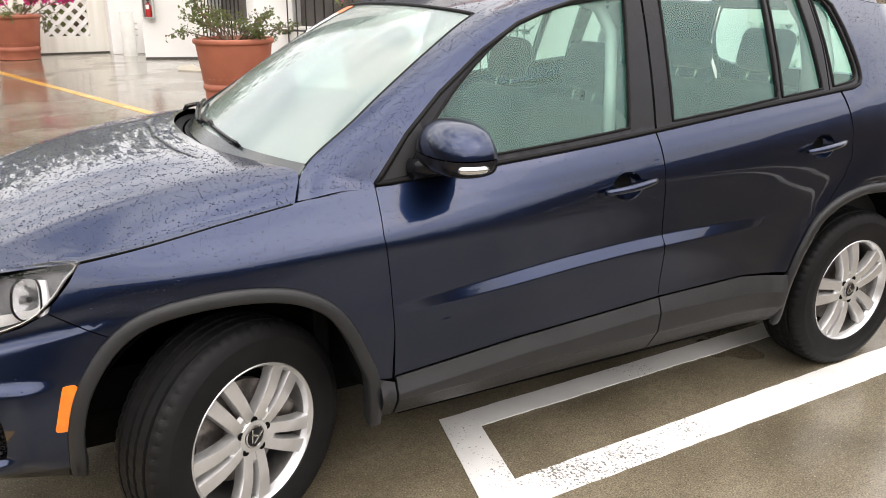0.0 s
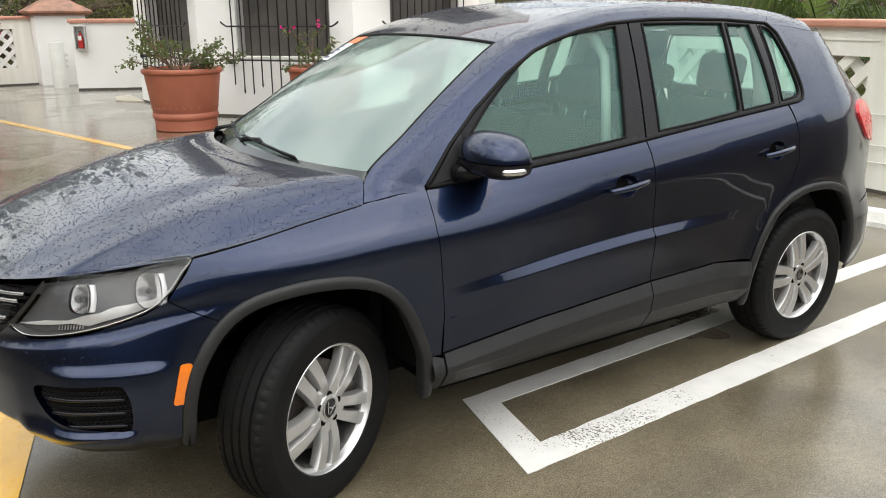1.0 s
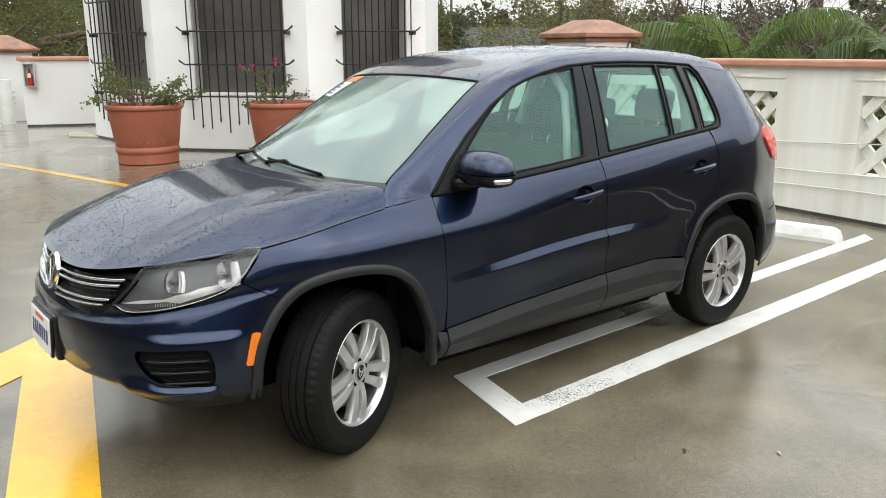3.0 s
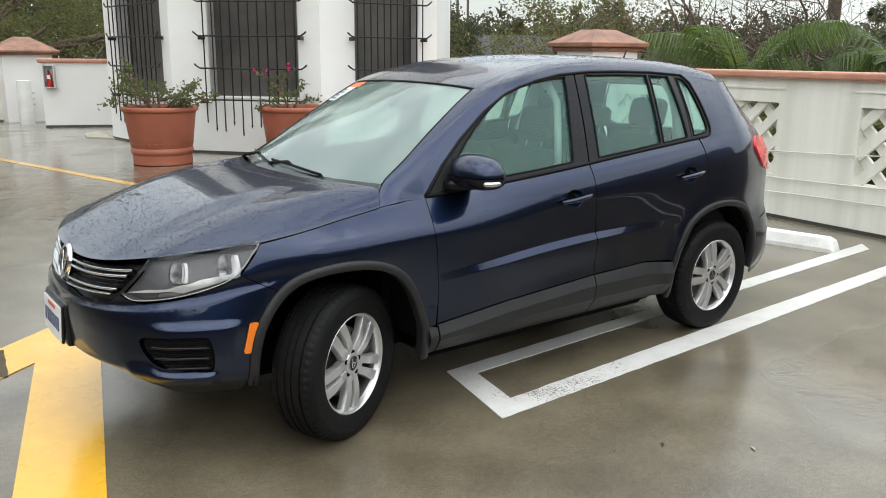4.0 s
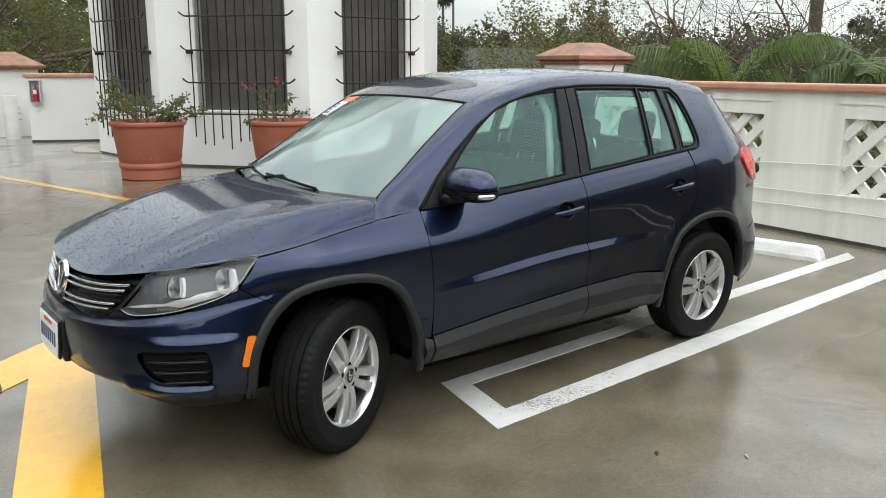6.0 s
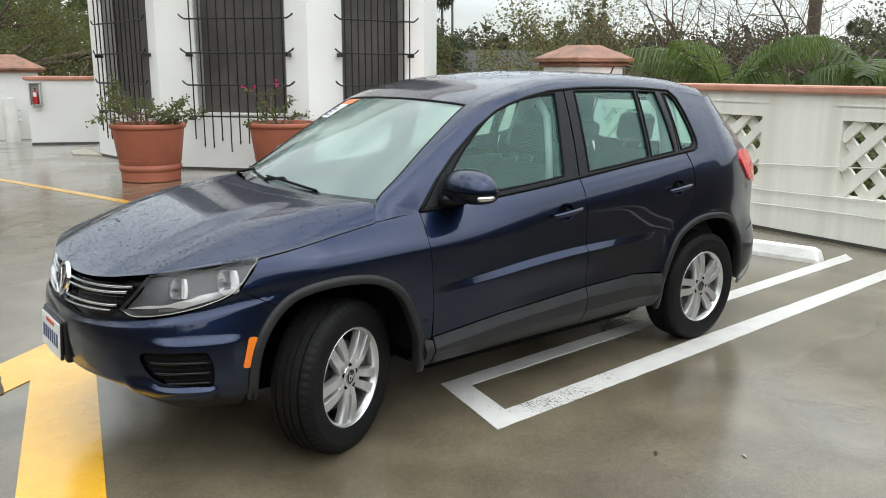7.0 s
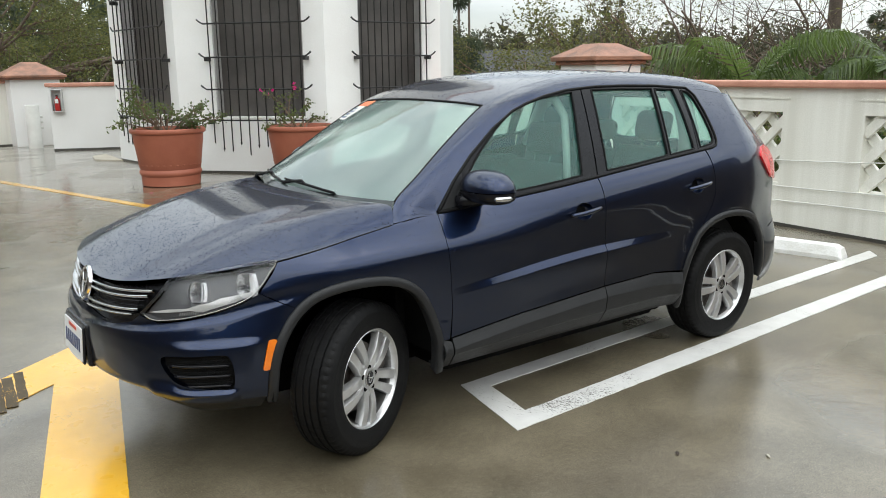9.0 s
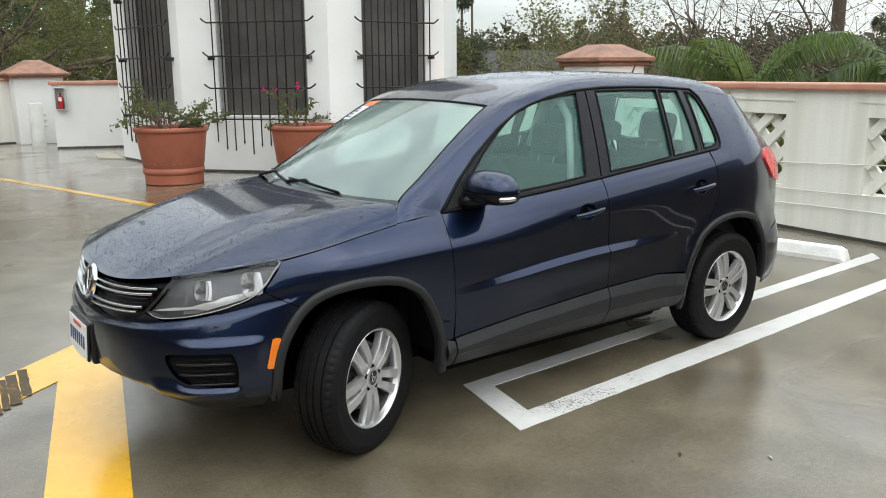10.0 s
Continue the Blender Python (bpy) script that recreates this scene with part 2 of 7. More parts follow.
def pane(name, tint, gloss=0.02, ior=1.5, veil=0.0, haze=(0.55, 0.74, 0.69)):
    """Tinted sheet glass, with an optional pale haze mixed in that lifts its brightness."""
    m = bpy.data.materials.new(name)
    m.use_nodes = True
    n, l = m.node_tree.nodes, m.node_tree.links
    n.clear()
    out, mix, tr, gl, fw, pw, fr = (n.new("ShaderNode" + k) for k in ("OutputMaterial", "MixShader", "BsdfTransparent", "BsdfGlossy", "LayerWeight", "Math", "Math"))
    tr.inputs["Color"].default_value = (*tint, 1)
    gl.inputs["Roughness"].default_value = gloss
    r0 = ((ior - 1) / (ior + 1)) ** 2 * 1.6
    fw.inputs["Blend"].default_value = 0.5
    pw.operation, fr.operation, fr.use_clamp = "POWER", "MULTIPLY_ADD", True
    pw.inputs[1].default_value, fr.inputs[1].default_value, fr.inputs[2].default_value = 4.0, 1 - r0, r0
    l.new(fw.outputs["Facing"], pw.inputs[0])
    l.new(pw.outputs[0], fr.inputs[0])
    l.new(fr.outputs[0], mix.inputs[0])
    l.new(tr.outputs[0], mix.inputs[1])
    l.new(gl.outputs[0], mix.inputs[2])
    last = mix.outputs[0]
    # diffuse haze colour put in for fogging and bright reflections on the glass
    if veil:
        df, tl, both, film = (n.new("ShaderNode" + k) for k in ("BsdfDiffuse", "BsdfTranslucent", "MixShader", "MixShader"))
        df.inputs["Color"].default_value = tl.inputs["Color"].default_value = (*haze, 1)
        both.inputs[0].default_value, film.inputs[0].default_value = 0.5, veil
        l.new(df.outputs[0], both.inputs[1])
        l.new(tl.outputs[0], both.inputs[2])
        l.new(tr.outputs[0], film.inputs[1])
        l.new(both.outputs[0], film.inputs[2])
        l.new(film.outputs[0], mix.inputs[1])
    l.new(last, out.inputs["Surface"])
    return m


GROUND = wet_ground("wet_deck")
WHITE_LINE = road_paint("white_line_paint", (0.80, 0.79, 0.765), (0.16, 0.15, 0.135), 0.15, 0.35, (1.12, -0.98, 0.70, 0.22))
YELLOW_LINE = road_paint("yellow_paint", (0.84, 0.46, 0.035), (0.12, 0.10, 0.07), 0.2, 0.3, None, 1.0)
TYRE_MARK = road_paint("black_tyre_mark", (0.060, 0.038, 0.010), (0.70, 0.38, 0.03), 0.75, 0.5, None, 0.2)
STUCCO = surface("white_stucco", (0.81, 0.805, 0.785), (0.765, 0.755, 0.73), 1.2, 0.75, bump=0.25, fine=45)
CREAM = surface("cream_painted_concrete", (0.83, 0.82, 0.755), (0.70, 0.685, 0.61), 6.0, 0.7, bump=0.2, fine=70, streaks=0.05)
# near-black brown for the thin strip along the foot of the walls
FOOT_DARK = surface("dark_foot_strip", (0.035, 0.032, 0.027), (0.07, 0.065, 0.055), 4.0, 0.5, bump=0.2)
YARD = surface("brown_render", (0.13, 0.105, 0.08), (0.10, 0.08, 0.06), 2.0, 0.8, bump=0.25, fine=45)
TERRA = surface("terracotta_pot", (0.36, 0.115, 0.065), (0.29, 0.085, 0.048), 3.0, 0.55, bump=0.2)
CAP = surface("salmon_coping_paint", (0.58, 0.29, 0.205), (0.46, 0.21, 0.145), 4.0, 0.5, bump=0.2)
CAP_OLD = surface("weathered_terracotta_cap", (0.36, 0.165, 0.100), (0.17, 0.088, 0.056), 5.0, 0.5, bump=0.3)
IRON = surface("black_iron", (0.012, 0.012, 0.013), (0.02, 0.018, 0.017), 20, 0.4, bump=0.1)
SCREEN = surface("dark_window_screen", (0.048, 0.043, 0.040), (0.092, 0.083, 0.076), 1.6, 0.5, bump=0.1, fine=300)
REVEAL = surface("grey_window_reveal", (0.42, 0.41, 0.40), (0.34, 0.33, 0.32), 3, 0.7)
SOIL = surface("planter_soil", (0.05, 0.035, 0.025), (0.02, 0.015, 0.01), 30, 0.9, bump=0.6)
BARK = surface("grey_brown_bark", (0.12, 0.09, 0.065), (0.06, 0.045, 0.035), 8, 0.85, bump=0.5)
TWIG = surface("reddish_twigs", (0.18, 0.11, 0.07), (0.10, 0.065, 0.042), 8, 0.8, bump=0.2)
TWIG_DARK = surface("dark_bare_twigs", (0.125, 0.085, 0.058), (0.065, 0.045, 0.033), 8, 0.85, bump=0.2)
LEAF_A = leaf_mat("olive_leaves", (0.105, 0.115, 0.032), (0.045, 0.055, 0.018))
LEAF_W = leaf_mat("far_tree_leaves", (0.074, 0.072, 0.040), (0.034, 0.037, 0.021))
LEAF_B = leaf_mat("yellow_green_leaves", (0.16, 0.155, 0.042), (0.075, 0.08, 0.024))
LEAF_D = leaf_mat("dark_green_leaves", (0.055, 0.072, 0.035), (0.032, 0.045, 0.022))
LEAF_P = leaf_mat("palm_leaves", (0.105, 0.150, 0.036), (0.042, 0.068, 0.018), 0.4)
LEAF_F = leaf_mat("fresh_green_leaves", (0.07, 0.13, 0.03), (0.04, 0.08, 0.02))
LEAF_S = leaf_mat("planter_shrub_leaves", (0.115, 0.145, 0.045), (0.050, 0.070, 0.024))
BLOOM = leaf_mat("magenta_bracts", (0.60, 0.02, 0.20), (0.42, 0.012, 0.12))
PVC = surface("white_pipe", (0.72, 0.72, 0.68), (0.62, 0.62, 0.58), 4, 0.5)
CONCRETE = surface("pale_concrete", (0.42, 0.38, 0.30), (0.33, 0.30, 0.24), 6, 0.6)
STOP_PAINT = surface("white_kerb_paint", (0.80, 0.80, 0.78), (0.66, 0.65, 0.61), 9, 0.5, bump=0.3)
ROOFING = surface("grey_shingles", (0.060, 0.060, 0.066), (0.040, 0.040, 0.045), 6, 0.8)
TIMBER = surface("yellow_timber", (0.40, 0.31, 0.14), (0.30, 0.23, 0.10), 5, 0.7)
EARTH = surface("far_ground", (0.09, 0.085, 0.05), (0.05, 0.06, 0.03), 0.05, 0.9)
RED = surface("red_enamel", (0.50, 0.02, 0.02), (0.42, 0.015, 0.015), 8, 0.3, coat=0.5)
PAPER = surface("white_card", (0.75, 0.75, 0.73), (0.70, 0.70, 0.68), 8, 0.6)
PALEGREY = surface("pale_grey_enamel", (0.55, 0.55, 0.54), (0.48, 0.48, 0.47), 8, 0.4)

# ---- building tools ----
def mesh_object(name, verts, faces, material, parent=None, label="", smooth=False, normals=None):
    me = bpy.data.meshes.new(name)
    me.from_pydata([tuple(v) for v in verts], [], faces)
    for mt in (material if isinstance(material, (list, tuple)) else (material,)):
        me.materials.append(mt)
    if smooth or normals:
        me.polygons.foreach_set("use_smooth", [True] * len(me.polygons))
    me.update()
    if normals:
        me.normals_split_custom_set_from_vertices([tuple(v) for v in normals])
    ob = new(name, me)
    if parent is not None:
        ob.parent = parent
    if label:
        ob["label"] = label
    return ob


def part(name, bm, material, parent=None, label="", smooth=False):
    me = bpy.data.meshes.new(name)
    bmesh.ops.recalc_face_normals(bm, faces=bm.faces)
    bm.to_mesh(me)
    bm.free()
    me.materials.append(material)
    if smooth:
        me.polygons.foreach_set("use_smooth", [True] * len(me.polygons))
        me.set_sharp_from_angle(angle=radians(40))
    ob = new(name, me)
    if parent is not None:
        ob.parent = parent
    if label:
        ob["label"] = label
    return ob


def thing(name, label, category, group="", at=None, kind=""):
    e = new(name)
    e.empty_display_size = 0.2
    if at is not None:
        e.matrix_world = at
    return tagged(e, label, category, group, kind)


def box(bm, size, m=None, bevel=0.0, seg=2):
    """A box with rounded edges, centred at the pose m."""
    r = bmesh.ops.create_cube(bm, size=1.0)
    vs = r["verts"]
    bmesh.ops.scale(bm, vec=size, verts=vs)
    if bevel:
        es = list({e for v in vs for e in v.link_edges})
        g = bmesh.ops.bevel(bm, geom=es, offset=bevel, segments=seg, affect="EDGES", profile=0.5)
        vs = list({v for f in g["faces"] for v in f.verts} | {v for v in vs if v.is_valid})
    if m is not None:
        bmesh.ops.transform(bm, matrix=m, verts=vs)
    return vs


def turned(bm, profile, n=48, m=None, close=False):
    """A turned shape round z from (radius, height) pairs."""
    rings = []
    for r, z in profile:
        rings.append([bm.verts.new((r * math.cos(2 * math.pi * k / n), r * math.sin(2 * math.pi * k / n), z)) for k in range(n)])
    pairs = list(zip(rings, rings[1:])) + ([(rings[-1], rings[0])] if close else [])
    for a, b in pairs:
        for k in range(n):
            bm.faces.new((a[k], a[(k + 1) % n], b[(k + 1) % n], b[k]))
    vs = [v for r in rings for v in r]
    if m is not None:
        bmesh.ops.transform(bm, matrix=m, verts=vs)
    return rings


def tube(V, F, pts, radii, n=6):
    """Adds a tapered tube along pts to the lists V and F."""
    first = len(V)
    for i, p in enumerate(pts):
        d = (pts[min(i + 1, len(pts) - 1)] - pts[max(i - 1, 0)]).normalized()
        a = d.cross(Vector((0.3, 0.2, 0.93)))
        if a.length < 0.1:
            a = d.cross(Vector((1, 0, 0)))
        a.normalize()
        b = d.cross(a)
        for k in range(n):
            t = 2 * math.pi * k / n
            V.append(p + (a * math.cos(t) + b * math.sin(t)) * radii[i])
    for i in range(len(pts) - 1):
        for k in range(n):
            q = first + i * n
            F.append((q + k, q + (k + 1) % n, q + n + (k + 1) % n, q + n + k))
    F.append(tuple(first + k for k in range(n))[::-1])
    F.append(tuple(first + (len(pts) - 1) * n + k for k in range(n)))


def tube_part(name, paths, material, parent, label="", n=8):
    V, F = [], []
    for pts, r in paths:
        pts = [Vector(p) for p in pts]
        tube(V, F, pts, [r] * len(pts) if not isinstance(r, (list, tuple)) else r, n)
    return mesh_object(name, V, F, material, parent, label, smooth=True)


def leaf(V, F, p, size, rng, droop=0.3, long=1.8):
    """One pointed leaf, folded a little along its midrib."""
    d = Vector((rng.uniform(-1, 1), rng.uniform(-1, 1), rng.uniform(-0.7, 0.5) - droop * 0.3)).normalized()
    s = d.cross(Vector((rng.uniform(-1, 1), rng.uniform(-1, 1), rng.uniform(-1, 1)))).normalized()
    up = d.cross(s) * size * 0.18
    q = len(V)
    V.extend((p, p + d * size * long * 0.5 + s * size * 0.5 + up, p + d * size * long, p + d * size * long * 0.5 - s * size * 0.5 + up))
    F.append((q, q + 1, q + 2))
    F.append((q, q + 2, q + 3))


def in_poly(x, y, poly):
    inside = False
    j = len(poly) - 1
    for i in range(len(poly)):
        xi, yi = poly[i]
        xj, yj = poly[j]
        if (yi > y) != (yj > y) and x < (xj - xi) * (y - yi) / (yj - yi) + xi:
            inside = not inside
        j = i
    return inside


# ---- ground, deck and painted markings ----
def slab(name, poly, z0, z1, material, parent=None, label=""):
    """A flat plate with the outline poly from z0 up to z1."""
    n = len(poly)
    area = sum(poly[i][0] * poly[(i + 1) % n][1] - poly[(i + 1) % n][0] * poly[i][1] for i in range(n))
    if area < 0:
        poly = poly[::-1]
    V = [(x, y, z0) for x, y in poly] + [(x, y, z1) for x, y in poly]
    F = [tuple(range(n))[::-1], tuple(range(n, 2 * n))] + [(i, (i + 1) % n, n + (i + 1) % n, n + i) for i in range(n)]
    return mesh_object(name, V, F, material, parent, label)


ground = slab("ground", [(-900, -900), (900, -900), (900, 900), (-900, 900)], -4.7, -4.5, EARTH)
tagged(ground, "dull green and brown open ground far below the deck", "ground", kind="structure")


def wall_x(y):
    """Where the lattice wall's face stands."""
    return 6.195 + 0.10 * y


deck = slab("pavement", [(-22, -26), (wall_x(-26) + 0.3, -26), (wall_x(4.4) + 0.3, 4.4), (9.3, 4.4), (9.3, 15.4), (5.2, 19.5), (-22, 19.5)], -0.5, 0.0, GROUND)
tagged(deck, "rain-wet brown-grey speckled parking deck with puddles", "pavement", kind="structure")


def marking(poly, material, label, z=0.004):
    return tagged(slab("painted_line", poly, 0.0005, z, material), label, "road marking", kind="structure")


def line(a, b, wide, material, label, z=0.004, rag=0.0, seed=1):
    """A straight painted line from a to b, its edges a little uneven."""
    rng = random.Random(seed)
    a, b = Vector(a), Vector(b)
    d = (b - a).normalized()
    s = Vector((-d.y, d.x)) * wide / 2
    n = max(2, int((b - a).length / 0.06))
    up = [a.lerp(b, i / n) + s * (1 + rng.uniform(-rag, rag)) for i in range(n + 1)]
    lo = [a.lerp(b, i / n) - s * (1 + rng.uniform(-rag, rag)) for i in range(n + 1)]
    return marking([tuple(p) for p in lo + up[::-1]], material, label, z)




def uneven(poly, step, off, seed):
    """An outline cut into short steps with slightly ragged edges."""
    rng = random.Random(seed)
    out = []
    for (ax, ay), (bx, by) in zip(poly, poly[1:] + poly[:1]):
        n = max(1, int(math.hypot(bx - ax, by - ay) / step))
        for k in range(n):
            o = 0.0 if k == 0 else rng.uniform(-off, off)
            out.append((ax + (bx - ax) * k / n, ay + (by - ay) * k / n + o))
    return out


bay = [(0.684, -1.070), (2.5, -1.002), (6.05, -0.835), (6.05, -0.705), (2.4, -0.846), (0.868, -0.922), (0.943, -0.568), (5.62, -0.366), (5.78, -0.222), (0.822, -0.457)]
marking(uneven(bay, 0.05, 0.0022, 1), WHITE_LINE, "worn white painted parking bay lines joined by an end bar, cracked near the corner")
line((0.37, 11.05), (1.50, 6.63), 0.13, YELLOW_LINE, "yellow painted guide line across the wet deck", 0.004, 0.03, 5)
line((1.50, 6.63), (2.35, 3.30), 0.13, YELLOW_LINE, "yellow painted guide line across the wet deck", 0.004, 0.03, 6)
line((0.37, 11.05), (-0.9, 16.0), 0.13, YELLOW_LINE, "yellow painted guide line across the wet deck", 0.004, 0.03, 7)

# the yellow arrow: a shaft and two barbs
AX, TIP = Vector((0.24, 0.971)), Vector((-0.576, 1.654))
AS = Vector((AX.y, -AX.x))
turn = Matrix.Rotation(radians(38), 2)
back_l, back_r = (turn.inverted() @ -AX), (turn @ -AX)


def out_from_tip(d, k):
    return TIP + d * k


inner = TIP - AX * 0.56
poly = [TIP, out_from_tip(back_l, 1.25), out_from_tip(back_l, 1.25) - AX * 0.50, inner - AS * 0.165 - AX * 0.21,
        inner - AS * 0.165 - AX * 2.9, inner + AS * 0.165 - AX * 2.9, inner + AS * 0.165 - AX * 0.21, out_from_tip(back_r, 1.25) - AX * 0.50, out_from_tip(back_r, 1.25)]
marking([tuple(p) for p in poly], YELLOW_LINE, "broad yellow painted direction arrow, glossy with rain", 0.005)

for a, b, wide, seed in (((-1.046, 1.262), (-1.096, 0.820), 0.050, 9), ((-1.115, 1.205), (-1.160, 0.728), 0.055, 10), ((-1.166, 1.150), (-1.214, 0.682), 0.035, 11), ((-1.225, 1.11), (-1.262, 0.64), 0.045, 12)):
    line(a, b, wide, TYRE_MARK, "black rubber scuff across the yellow arrow", 0.0065, 0.12, seed)



# ---- concrete wheel stop ----
def wheel_stop(at):
    bm = bmesh.new()
    L, prof = 1.8, [(-0.085, 0), (-0.085, 0.035), (-0.055, 0.115), (-0.04, 0.125), (0.04, 0.125), (0.055, 0.115), (0.085, 0.035), (0.085, 0)]
    rows = []
    for y, k in ((0.0, 0.0), (0.02, 0.7), (0.07, 1.0), (L - 0.07, 1.0), (L - 0.02, 0.7), (L, 0.0)):
        rows.append([bm.verts.new((x, y, z * (0.35 + 0.65 * k))) for x, z in prof])
    for a, b in zip(rows, rows[1:]):
        for k in range(len(prof)):
            bm.faces.new((a[k], a[(k + 1) % len(prof)], b[(k + 1) % len(prof)], b[k]))
    bm.faces.new(rows[0])
    bm.faces.new(rows[-1])
    ob = part("wheel_stop", bm, STOP_PAINT)
    ob.matrix_world = at
    return tagged(ob, "white-painted concrete wheel stop with chipped edges on the deck", "wheel stop")


wheel_stop(pose(5.27, -0.25, 0.0, 0, 0, 11))


# ---- lattice walls ----
def lattice_wall(name, origin, angle, spans, length, height=1.45, thick=0.2, z0=0.46, z1=1.20, label=""):
    """A wall along its own x axis with openings (x0, x1) that hold crossed diagonal slats."""
    w = tagged(thing(name, label, "wall", at=pose(*origin, 0, 0, angle)), kind="structure")
    bm = bmesh.new()
    edges = [0.0] + [v for s in spans for v in s] + [length]

    def block(x0, x1, y0, y1, za, zb):
        box(bm, (x1 - x0, y1 - y0, zb - za), pose((x0 + x1) / 2, (y0 + y1) / 2, (za + zb) / 2))
    block(0, length, 0, thick, 0, z0)
    block(0, length, 0, thick, z1, height)
    for i in range(0, len(edges), 2):
        block(edges[i], edges[i + 1], 0, thick, z0, z1)
    part("wall_body", bm, CREAM, w)
    bm = bmesh.new()
    box(bm, (length, 0.012, 0.035), pose(length / 2, -0.002, 0.0175))
    part("foot_line", bm, FOOT_DARK, w, "dark line along the foot")
    bm = bmesh.new()
    box(bm, (length + 0.1, thick + 0.13, 0.075), pose(length / 2, thick / 2, height + 0.0375), 0.02)
    part("coping", bm, CAP, w, "salmon-painted coping")
    for x0, x1 in spans:
        bm = bmesh.new()
        box(bm, (x1 - x0 + 0.16, 0.012, 0.016), pose((x0 + x1) / 2, -0.006, 1.345))
        part("moulding", bm, CREAM, w)
        step, wide = 0.285, 0.095
        for sgn, yy in ((1, 0.055), (-1, 0.10)):
            c = -2.0
            while c < 3.0:
                c += step
                # a slat along z = z0 + sgn * (x - x0) + c, cut off by the opening
                pts = []
                for x in (x0, x1):
                    z = z0 + sgn * (x - x0) + c + (0 if sgn > 0 else 0.0)
                    pts.append((x, z))
                (xa, za), (xb, zb) = pts
                ta, tb = 0.0, 1.0
                for lim, hi in ((z0, False), (z1, True)):
                    d = zb - za
                    t = (lim - za) / d
                    if (d > 0) == hi:
                        tb = min(tb, t)
                    else:
                        ta = max(ta, t)
                if tb - ta < 0.06:
                    continue
                a = Vector((xa + (xb - xa) * ta, yy, za + (zb - za) * ta))
                b = Vector((xa + (xb - xa) * tb, yy, za + (zb - za) * tb))
                bm = bmesh.new()
                box(bm, ((b - a).length + 0.03, 0.045, wide), pose(*((a + b) / 2), 0, -45 * sgn, 0))
                part("slat", bm, STUCCO if "back" in name else CREAM, w)
    return w


A_WALL = 90 - math.degrees(math.atan(0.10))
y_far = 4.0
o_wall = Vector((wall_x(y_far), y_far))
# its own x axis runs from the pier towards the near end, its own y axis away from the deck
spans = [((y_far - y1) / 0.995, (y_far - y0) / 0.995) for y0, y1 in ((2.74, 3.55), (1.05, 2.0), (-0.80, 0.15))]
lattice_wall("wall_east", (o_wall.x, o_wall.y, 0), A_WALL - 180, spans, 5.8, label="cream concrete parapet wall with white lattice openings and salmon coping, rain-streaked")
tw = tagged(thing("wall_cable", "thin white cables strung along the parapet wall", "cable"), kind="structure")
for z, fall in ((0.51, -0.07), (0.33, -0.02), (0.18, -0.015)):
    pts = [(wall_x(y) - 0.03, y, z + 0.078 + fall * (y - 2.6) + 0.010 * math.sin(y * 2.1 + z * 9)) for y in [3.5 - 0.25 * k for k in range(21)]]
    tube_part("cable", [(pts, 0.006)], PVC, tw)


def pier(at, half, height, cap_half, cap_top, label):
    p = tagged(thing("pier", label, "pier", at=at), kind="structure")
    bm = bmesh.new()
    box(bm, (2 * half, 2 * half, height), pose(0, 0, height / 2), 0.01)
    part("shaft", bm, STUCCO, p)
    bm = bmesh.new()
    for k, (h, z0, z1) in enumerate(((cap_half - 0.05, height, height + 0.05), (cap_half, height + 0.05, height + 0.11))):
        box(bm, (2 * h, 2 * h, z1 - z0), pose(0, 0, (z0 + z1) / 2), 0.012)
    vs = [bm.verts.new((sx * (cap_half - 0.012), sy * (cap_half - 0.012), height + 0.108)) for sx, sy in ((-1, -1), (1, -1), (1, 1), (-1, 1))]
    tp = [bm.verts.new((sx * 0.16, sy * 0.16, cap_top)) for sx, sy in ((-1, -1), (1, -1), (1, 1), (-1, 1))]
    for k in range(4):
        bm.faces.new((vs[k], vs[(k + 1) % 4], tp[(k + 1) % 4], tp[k]))
    bm.faces.new(tp)
    bm.faces.new(vs[::-1])
    part("cap", bm, CAP_OLD, p, "weathered terracotta hipped cap")
    return p


pier(pose(6.55, 3.85, 0, 0, 0, -8), 0.37, 1.72, 0.47, 1.99, "white square pier with a hipped salmon cap")
pier(pose(2.38, 18.65, 0, 0, 0, 0), 0.55, 1.58, 0.70, 2.0, "white square pier with a hipped salmon cap")
lattice_wall("wall_back", (-9.0, 18.75, 0), 0, [(9.45 - 1.95 * k, 10.43 - 1.95 * k) for k in (4, 3, 2, 1, 0)], 11.0, height=1.5, z0=0.40, z1=1.28, label="white parapet wall with lattice openings and salmon coping")
low = tagged(thing("wall_low", "low white stucco wall with salmon coping", "wall", at=pose(2.31, 16.46, 0, 0, 0, -24)), kind="structure")
bm = bmesh.new()
box(bm, (2.4, 0.3, 1.42), pose(1.2, 0.15, 0.71), 0.008)
part("wall_body", bm, STUCCO, low)
bm = bmesh.new()
box(bm, (2.39, 0.012, 0.04), pose(1.2, -0.002, 0.02))
part("foot_line", bm, FOOT_DARK, low, "dark line along the foot")
bm = bmesh.new()
box(bm, (2.46, 0.42, 0.09), pose(1.18, 0.15, 1.465), 0.025)
part("coping", bm, CAP, low, "salmon-painted coping")

lattice_wall("wall_north", (7.0, 8.05, 0), -97, [], 3.75, label="plain white parapet wall between pier and tower")

